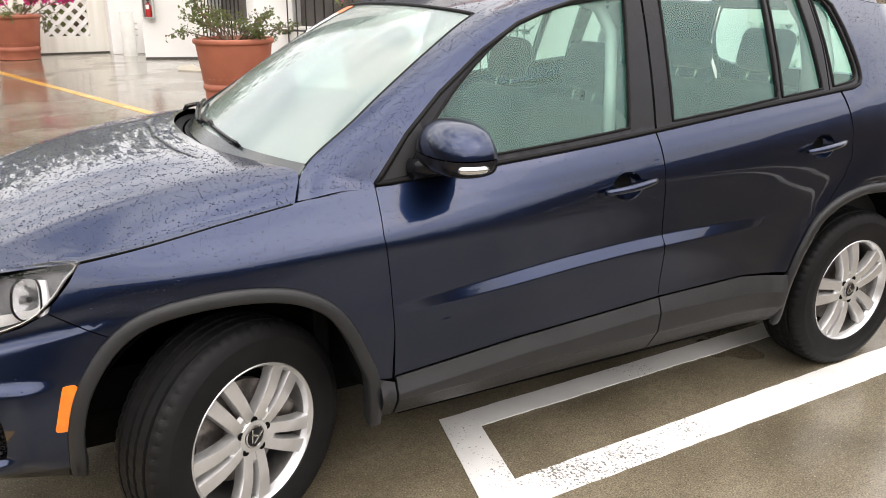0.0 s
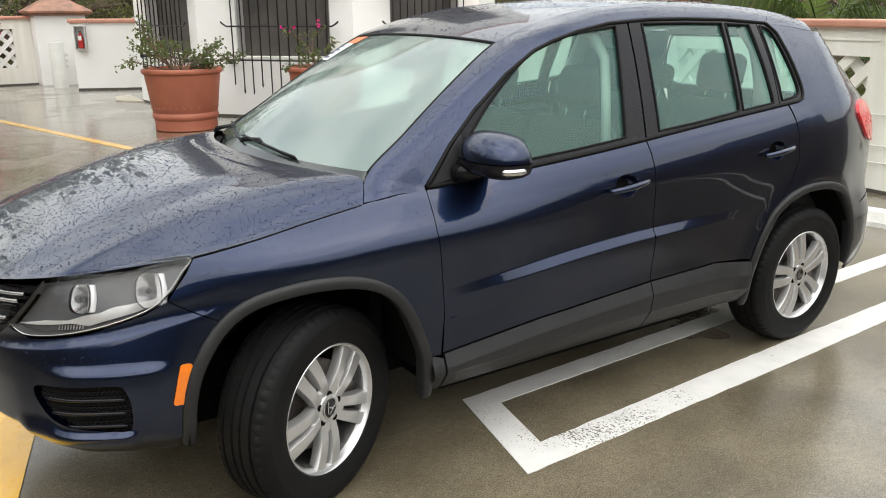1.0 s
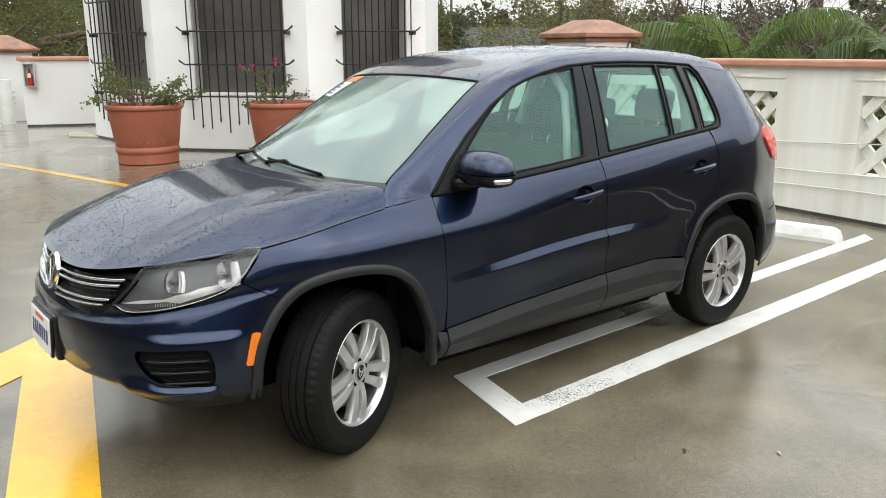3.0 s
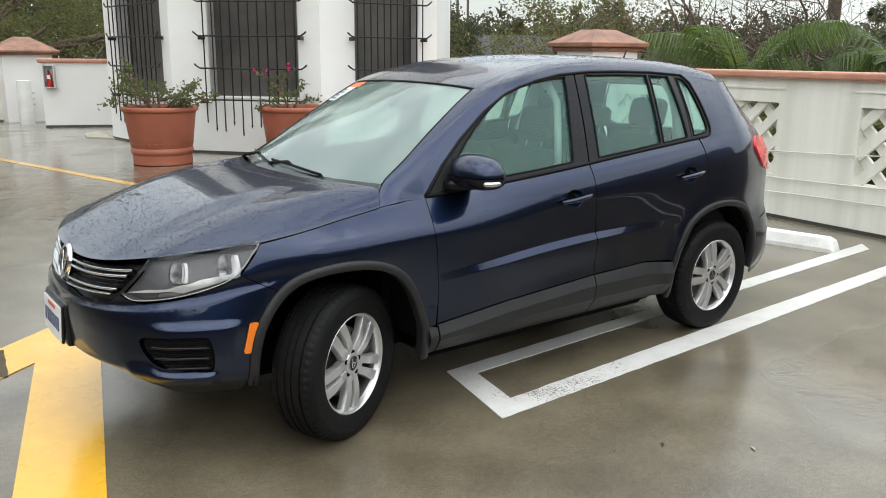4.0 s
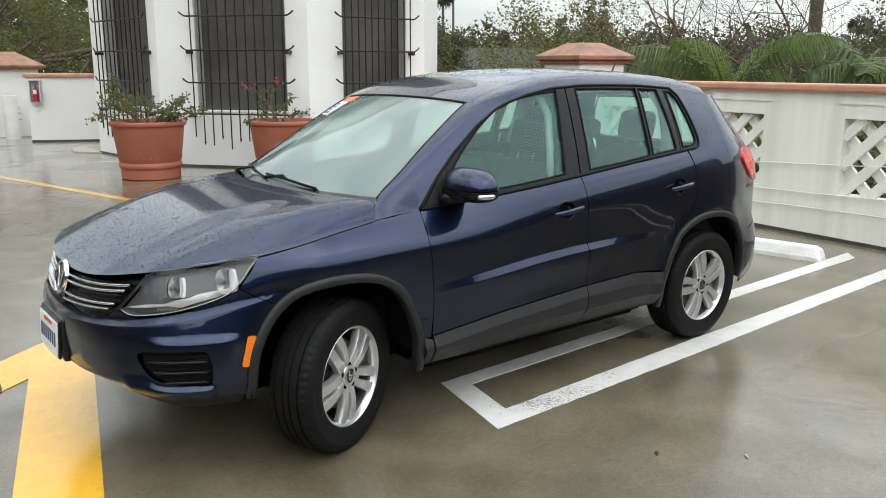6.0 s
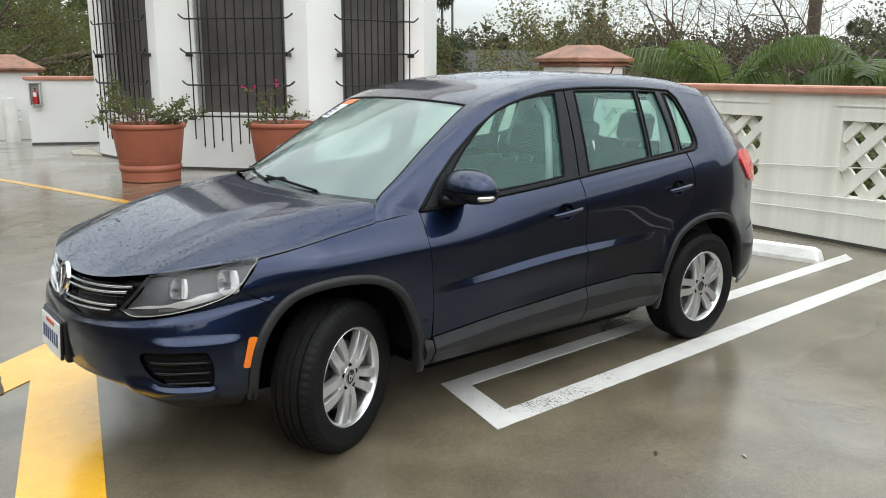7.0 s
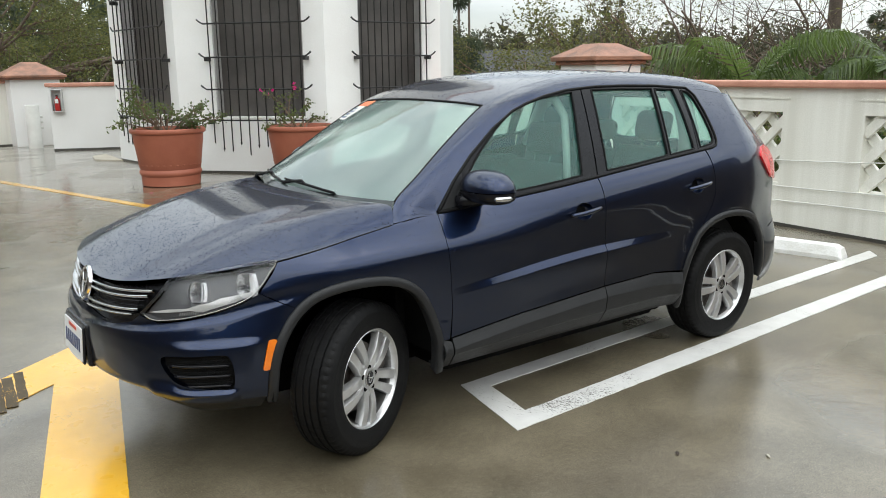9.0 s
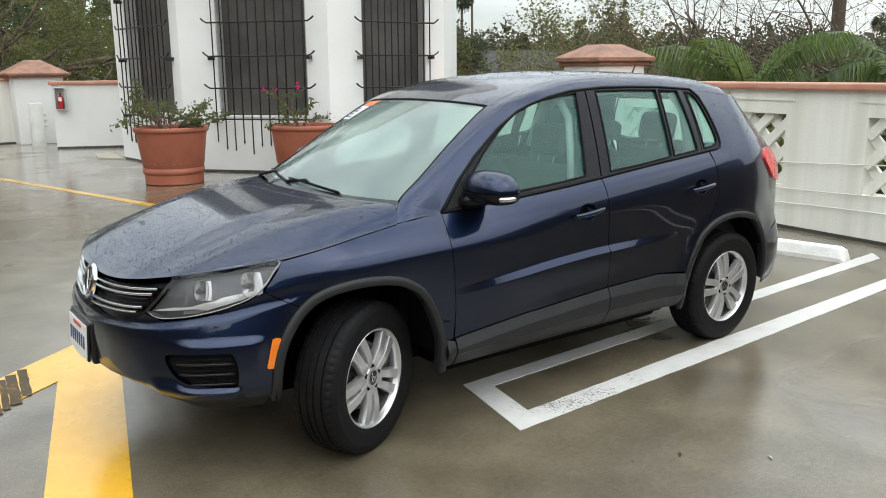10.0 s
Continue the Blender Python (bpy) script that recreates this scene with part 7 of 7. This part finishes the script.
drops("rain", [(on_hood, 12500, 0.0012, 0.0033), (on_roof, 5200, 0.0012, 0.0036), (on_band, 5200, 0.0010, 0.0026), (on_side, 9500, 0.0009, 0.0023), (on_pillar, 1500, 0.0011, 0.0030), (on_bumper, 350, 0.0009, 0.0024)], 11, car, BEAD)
drops("rain", [(on_screen, 3400, 0.0011, 0.0034)], 12, car)


# ---- fallen leaves on the deck ----
def fallen_leaf(x, y, length, turn_deg, material, label):
    """A small curled leaf with a raised midrib."""
    V, F = [], []
    for i in range(7):
        u = i / 6
        half = 0.17 * length * math.sin(math.pi * (0.04 + 0.92 * u)) ** 0.8
        lift = 0.0045 + 0.05 * length * math.sin(math.pi * u)
        V.extend(((length * (u - 0.5), -half, lift + 0.10 * half), (length * (u - 0.5), 0.0, lift), (length * (u - 0.5), half, lift + 0.14 * half)))
    for i in range(6):
        F.extend(((3 * i, 3 * i + 3, 3 * i + 4, 3 * i + 1), (3 * i + 1, 3 * i + 4, 3 * i + 5, 3 * i + 2)))
    ob = mesh_object("fallen_leaf", V, F, material, smooth=True)
    m = ob.modifiers.new("thickness", "SOLIDIFY")
    m.thickness = 0.0012
    ob.matrix_world = pose(x, y, 0, 0, 0, turn_deg)
    return tagged(ob, label, "leaf", "fallen leaves")


fallen_leaf(1.074, -1.684, 0.045, 40, SOIL, "dark brown fallen leaf lying on the wet deck")
fallen_leaf(1.365, -1.940, 0.036, 60, CONCRETE, "pale dry fallen leaf lying on the wet deck")
fallen_leaf(0.86, -1.60, 0.016, 15, SOIL, "small dark fallen leaf lying on the wet deck")
fallen_leaf(1.85, 8.05, 0.06, 30, BLOOM, "red fallen bract lying beside the planter")
fallen_leaf(2.02, 8.22, 0.05, 80, SOIL, "dark fallen leaf lying beside the planter")


# ---- trees and what lies beyond the deck ----
def grow(V, F, p, d, length, r, level, rng, tips, droop, wander, split=(2, 3)):
    n = 4
    pts, rad = [p.copy()], [r]
    for k in range(n):
        d = (d + Vector((rng.gauss(0, wander), rng.gauss(0, wander), rng.gauss(0, wander) - droop))).normalized()
        p = p + d * length / n
        pts.append(p.copy())
        rad.append(r * (1 - 0.42 * (k + 1) / n))
        if level <= 1:
            tips.append(p.copy())
    tube(V, F, pts, rad, 6 if level > 1 else 4)
    if level == 0:
        return
    for _ in range(rng.randint(*split)):
        nd = (d + Vector((rng.gauss(0, 0.55), rng.gauss(0, 0.55), rng.gauss(0.05, 0.4)))).normalized()
        start = pts[rng.randint(2, n)]
        grow(V, F, start, nd, length * rng.uniform(0.6, 0.85), rad[-1] * rng.uniform(0.6, 0.9), level - 1, rng, tips, droop, wander, split)


def tree(name, base, trunk, limbs, limb_len, level, seed, leaves, size, material, bark, label, category, lean=(0, 0), flat=0.6, radius=0.16, puff=0.16, droop=0.03, wander=0.14, second=None):
    rng = random.Random(seed)
    t = thing(name, label, category, at=pose(*base))
    V, F, tips = [], [], []
    top = Vector((lean[0], lean[1], trunk))
    tube(V, F, [Vector((0, 0, 0)), top * 0.5 + Vector((0.08, -0.05, 0)), top], [radius * 1.3, radius * 1.05, radius], 9)
    for k in range(limbs):
        a = 2 * math.pi * (k + rng.random() * 0.6) / limbs
        d = Vector((math.cos(a), math.sin(a), flat * rng.uniform(0.5, 1.5))).normalized()
        grow(V, F, top * rng.uniform(0.75, 1.0), d, limb_len * rng.uniform(0.75, 1.15), radius * 0.62, level, rng, tips, droop, wander)
    mesh_object("trunk", V, F, bark, t, smooth=True)
    for mt, part_n in ((material, leaves), (second, leaves // 2 if second else 0)):
        if not part_n:
            continue
        LV, LF = [], []
        for _ in range(part_n):
            p = rng.choice(tips)
            leaf(LV, LF, p + Vector((rng.gauss(0, puff), rng.gauss(0, puff), rng.gauss(0, puff))), size * rng.uniform(0.6, 1.3), rng)
        tagged(mesh_object("crown", LV, LF, mt, t), kind="stuff")
    return t


def frond(V, F, m, length, arch, rng, pairs=38, blade=0.55):
    """A feather palm leaf: a curved midrib with long narrow leaflets on both sides."""
    pts = []
    for k in range(13):
        u = k / 12
        pts.append(m @ Vector((length * u * (1 - 0.18 * u), 0.03 * math.sin(u * 3), length * (0.55 * u - arch * u * u))))
    tube(V, F, pts, [0.016 * (1 - 0.85 * k / 12) for k in range(13)], 5)
    for i in range(pairs):
        u = 0.14 + 0.85 * i / pairs
        k = u * 12
        j = min(int(k), 11)
        p = pts[j].lerp(pts[j + 1], k - j)
        d = (pts[j + 1] - pts[j]).normalized()
        s = d.cross(m.to_3x3() @ Vector((0, 0, 1))).normalized()
        for sg in (-1, 1):
            ln = blade * (0.45 + 0.55 * math.sin(math.pi * min(1, u * 1.05))) * rng.uniform(0.8, 1.1)
            out = (s * sg + d * 0.55 + Vector((0, 0, -0.18 + rng.uniform(-0.15, 0.15)))).normalized()
            w = d * 0.015
            mid = p + out * ln * 0.55 + Vector((0, 0, 0.01))
            tip = p + out * ln + Vector((0, 0, -ln * 0.65))
            q = len(V)
            V.extend((p - w, p + w, mid + w, mid - w, tip))
            F.append((q, q + 1, q + 2, q + 3))
            F.append((q + 3, q + 2, q + 4))


def palm(base, trunk, fronds, length, seed, label, radius=0.09, arch=0.75, spread=(12, 66)):
    rng = random.Random(seed)
    t = thing("palm", label, "palm", at=pose(*base))
    V, F = [], []
    tube(V, F, [Vector((0, 0, 0)), Vector((0.05, 0, trunk * 0.5)), Vector((0, 0.03, trunk))], [radius * 1.2, radius, radius * 0.9], 9)
    mesh_object("trunk", V, F, BARK, t, smooth=True)
    for k in range(fronds):
        V, F = [], []
        a = 360 * k * 0.382 + rng.uniform(-15, 15)
        up = rng.uniform(*spread)
        m = pose(0, 0, trunk - 0.05, 0, 0, a) @ pose(0, 0, 0, 0, -up + 28, 0)
        frond(V, F, m, length * rng.uniform(0.75, 1.1), arch * rng.uniform(0.7, 1.25), rng)
        mesh_object("frond", V, F, LEAF_P, t)
    return t


LOW = -4.5
tree("tree", (1.2, 28.5, LOW), 4.6, 11, 4.2, 5, 21, 42000, 0.050, LEAF_A, TWIG_DARK, "broad spreading tree with fine olive leaves and dark branching limbs", "tree", flat=0.45, radius=0.42, puff=0.26, second=LEAF_B)
tree("tree", (7.5, 33.0, LOW), 4.6, 9, 4.0, 4, 22, 24000, 0.062, LEAF_A, BARK, "spreading tree with fine olive leaves behind the wall", "tree", flat=0.5, radius=0.26, puff=0.32, second=LEAF_B)
tree("tree", (-5.5, 31.0, LOW), 4.8, 9, 4.2, 4, 23, 24000, 0.065, LEAF_A, BARK, "spreading tree with fine olive leaves behind the wall", "tree", flat=0.45, radius=0.3, puff=0.3)
tree("tree", (10.4, 9.8, LOW), 4.3, 9, 1.7, 5, 31, 15000, 0.038, LEAF_B, TWIG, "thin upright tree with sparse yellow-green leaves and bare reddish twigs", "tree", flat=1.6, radius=0.12, puff=0.12, second=LEAF_A)
tree("tree", (12.4, 8.6, LOW), 4.4, 9, 1.9, 5, 32, 6500, 0.036, LEAF_B, TWIG, "thin upright tree with sparse yellow-green leaves and bare reddish twigs", "tree", flat=1.7, radius=0.12, puff=0.14, second=LEAF_A)
tree("tree", (13.6, 6.2, LOW), 4.8, 16, 2.4, 5, 33, 1500, 0.035, LEAF_B, TWIG_DARK, "nearly bare tree with many fine reddish-brown twigs", "tree", flat=0.9, radius=0.105, puff=0.10)
tree("tree", (16.5, 5.6, LOW), 5.0, 16, 2.6, 5, 34, 1500, 0.035, LEAF_B, TWIG_DARK, "nearly bare tree with many fine reddish-brown twigs", "tree", flat=0.8, radius=0.105, puff=0.10)
tree("bush", (11.6, 13.6, LOW), 3.6, 10, 1.5, 3, 41, 18000, 0.042, LEAF_D, BARK, "dense dark green bush beside the tower", "bush", flat=1.1, radius=0.12, puff=0.25)
tree("bush", (11.2, 14.3, LOW), 4.2, 10, 1.3, 3, 42, 16000, 0.042, LEAF_D, BARK, "dense dark green bush beside the tower", "bush", flat=0.9, radius=0.12, puff=0.25)
tree("bush", (12.4, 2.95, LOW), 4.9, 12, 1.1, 3, 43, 14000, 0.04, LEAF_F, BARK, "fresh green leafy bush behind the parapet wall", "bush", flat=0.8, radius=0.10, puff=0.22)
palm((8.6, 3.0, LOW), 5.70, 7, 1.9, 51, "feather palm with arching yellow-green fronds behind the parapet wall", arch=0.70, spread=(40, 82))
palm((10.2, 1.65, LOW), 5.98, 7, 1.9, 52, "feather palm with arching yellow-green fronds behind the parapet wall", arch=0.70, spread=(40, 82))


def hedge(name, boxes, count, size, seed, material, label, category, clumps=0):
    """A mass of leaves filling ragged mounds (x, y, z, rx, ry, rz), in tufts where clumps is set."""
    gen = np.random.default_rng(seed)
    b = np.array(boxes)[gen.integers(0, len(boxes), count)]
    d = gen.normal(size=(count, 3))
    d /= np.linalg.norm(d, axis=1)[:, None]
    if clumps:
        which = gen.integers(0, len(boxes) * clumps, count)
        b = np.array(boxes)[which // clumps]
        c = gen.normal(size=(len(boxes) * clumps, 3))
        c *= (gen.random((len(c), 1)) ** 0.33 * gen.uniform(0.75, 1.0, (len(c), 1))) / np.linalg.norm(c, axis=1)[:, None]
        fat = gen.uniform(0.11, 0.30, (len(c), 1))
        d = c[which] + d * fat[which] * gen.random((count, 1)) ** 0.45
    else:
        d *= gen.random((count, 1)) ** 0.4 * gen.uniform(0.75, 1.05, (count, 1))
    p = b[:, :3] + d * b[:, 3:]
    a = gen.uniform(-1, 1, (count, 3))
    a /= np.linalg.norm(a, axis=1)[:, None]
    s = np.cross(a, gen.uniform(-1, 1, (count, 3)))
    s /= np.linalg.norm(s, axis=1)[:, None]
    k = size * gen.uniform(0.6, 1.4, (count, 1))
    up = np.cross(a, s) * k * 0.18
    V = np.stack((p, p + a * k * 0.7 + s * k * 0.5 + up, p + a * k * 1.4, p + a * k * 0.7 - s * k * 0.5 + up), 1).reshape(-1, 3)
    q = np.arange(count)[:, None] * 4
    F = np.concatenate((q + np.array([[0, 1, 2]]), q + np.array([[0, 2, 3]])), 1).reshape(-1, 3)
    me = bpy.data.meshes.new(name)
    me.from_pydata(V.tolist(), [], F.tolist())
    me.materials.append(material)
    return tagged(new(name, me), label, category, kind="stuff")


hedge("hedge", [(7.6 + 0.1 * y, y, 0.1, 0.75, 1.2, 1.0) for y in (3.4, 2.0, 0.6, -0.8, -2.2, -3.8, -5.5)], 30000, 0.055, 61, LEAF_A, "leafy green hedge behind the lattice parapet", "hedge")
hedge("hedge", [(2.5 + 2.2 * k, 21.2, -0.1, 1.5, 0.9, 1.25) for k in range(-5, 4)], 26000, 0.065, 62, LEAF_A, "leafy olive hedge behind the back wall", "hedge")
hedge("bush", [(11.9, 13.9, 0.6, 1.2, 1.2, 2.3), (11.5, 14.3, 0.4, 0.7, 0.7, 2.2), (10.9, 14.6, 0.8, 0.9, 0.9, 2.4)], 60000, 0.045, 63, LEAF_D, "dense dark green bushes beside the tower", "bush", 40)
rngf = random.Random(70)
far, behind = [], []
for k in range(90):
    a = radians(-34 + 97 * k / 90 + rngf.uniform(-1, 1))
    dist = rngf.uniform(48, 95)
    h = rngf.uniform(7.8, 10.2) * (0.55 + 0.45 * dist / 75)
    far.append((-1.7 + dist * math.cos(a), -3.7 + dist * math.sin(a), LOW + h * 0.45, rngf.uniform(2.5, 5.5), rngf.uniform(2.5, 5.5), h * 0.66))
# mostly unseen tree ring; northwest part raised to darken the bumper's reflection
for k in range(100):
    a = radians(64 + 251 * k / 100 + rngf.uniform(-1, 1))
    dist = rngf.uniform(46, 70)
    h = rngf.uniform(13, 20) * (1.7 if 36 < 251 * k / 100 < 165 else 1.0)
    behind.append((-1.7 + dist * math.cos(a), -3.7 + dist * math.sin(a), LOW + h * 0.45, rngf.uniform(3.5, 6.0), rngf.uniform(3.5, 6.0), h * 0.62))
for k in range(18):
    a = radians(36 + 1.3 * k + rngf.uniform(-0.5, 0.5))
    dist = rngf.uniform(44, 52)
    far.append((-1.7 + dist * math.cos(a), -3.7 + dist * math.sin(a), -0.6, 2.2, 2.2, rngf.uniform(3.8, 5.8)))
hedge("woods", far, 600000, 0.155, 71, LEAF_W, "dark green line of far trees below an overcast sky", "woods", 60)
hedge("woods", [(x, y, z, 0.86 * rx, 0.86 * ry, 0.86 * rz) for x, y, z, rx, ry, rz in far], 90000, 0.42, 73, LEAF_W, "shaded inner foliage of the far trees", "woods")
hedge("woods", behind, 90000, 0.55, 72, LEAF_D, "dark green tall trees round the deck, mostly unseen, added to darken reflections", "woods")


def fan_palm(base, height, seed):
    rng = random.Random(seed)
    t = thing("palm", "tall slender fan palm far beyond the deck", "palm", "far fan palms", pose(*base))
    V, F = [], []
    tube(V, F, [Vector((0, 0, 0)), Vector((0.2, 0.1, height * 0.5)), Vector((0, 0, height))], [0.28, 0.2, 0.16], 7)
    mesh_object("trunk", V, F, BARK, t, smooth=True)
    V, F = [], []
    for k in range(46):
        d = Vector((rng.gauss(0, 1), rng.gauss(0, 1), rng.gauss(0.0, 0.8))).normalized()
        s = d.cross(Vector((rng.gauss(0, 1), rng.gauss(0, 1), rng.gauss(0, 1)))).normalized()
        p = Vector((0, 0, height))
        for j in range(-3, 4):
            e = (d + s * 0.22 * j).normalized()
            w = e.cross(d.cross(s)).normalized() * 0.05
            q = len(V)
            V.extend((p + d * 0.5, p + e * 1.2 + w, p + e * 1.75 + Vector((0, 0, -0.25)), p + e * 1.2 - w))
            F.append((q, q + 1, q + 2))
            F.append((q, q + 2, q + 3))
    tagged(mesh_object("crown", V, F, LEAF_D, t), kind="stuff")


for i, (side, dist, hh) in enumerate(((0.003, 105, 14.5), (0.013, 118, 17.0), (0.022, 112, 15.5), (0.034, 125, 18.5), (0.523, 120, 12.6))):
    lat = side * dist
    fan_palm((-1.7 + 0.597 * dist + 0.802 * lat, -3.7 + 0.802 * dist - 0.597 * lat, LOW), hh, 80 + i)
tall = thing("palm", "thick grey trunk of a tall palm", "palm", at=pose(66.5, 32.9, LOW))
V, F = [], []
tube(V, F, [Vector((0, 0, 0)), Vector((0.2, 0.1, 14)), Vector((0.3, 0, 30))], [0.62, 0.50, 0.44], 12)
mesh_object("trunk", V, F, BARK, tall, smooth=True)
V, F = [], []
rngp = random.Random(91)
for k in range(16):
    frond(V, F, pose(0.3, 0, 30, 0, 0, 22.5 * k) @ pose(0, 0, 0, 0, -rngp.uniform(-10, 40), 0), 3.0, 0.8, rngp, 26, 0.6)
tagged(mesh_object("crown", V, F, LEAF_P, tall), kind="stuff")

# ---- a house with a grey roof far off ----
house = thing("house", "small far house with a grey shingle roof and yellow gable timbers", "house", at=pose(30.7, 28.75, LOW, 0, 0, -35))
bm = bmesh.new()
box(bm, (9.0, 6.0, 5.6), pose(0, 0, 2.8), 0.02)
part("wall", bm, CREAM, house)
bm = bmesh.new()
vs = [bm.verts.new(p) for p in ((-5.0, -3.6, 5.5), (5.0, -3.6, 5.5), (5.0, 3.6, 5.5), (-5.0, 3.6, 5.5), (-5.0, 0, 7.25), (5.0, 0, 7.25))]
for f in ((0, 1, 5, 4), (2, 3, 4, 5), (0, 4, 3), (1, 2, 5), (0, 3, 2, 1)):
    bm.faces.new([vs[i] for i in f])
part("roof", bm, ROOFING, house, "grey shingle roof")
V, F = [], []
for a, b in (((-5.1, -3.7, 5.45), (-5.1, 0, 7.45)), ((-5.1, 3.7, 5.45), (-5.1, 0, 7.45)), ((-5.1, -2.4, 6.0), (-5.1, 2.4, 6.0)), ((-5.1, 0, 7.2), (-5.1, 0, 5.5)), ((-5.1, -1.2, 6.0), (-5.1, 0, 6.8)), ((-5.1, 1.2, 6.0), (-5.1, 0, 6.8))):
    tube(V, F, [Vector(a), Vector(b)], [0.13, 0.13], 4)
mesh_object("gable_truss", V, F, TIMBER, house, "yellow timber gable truss")
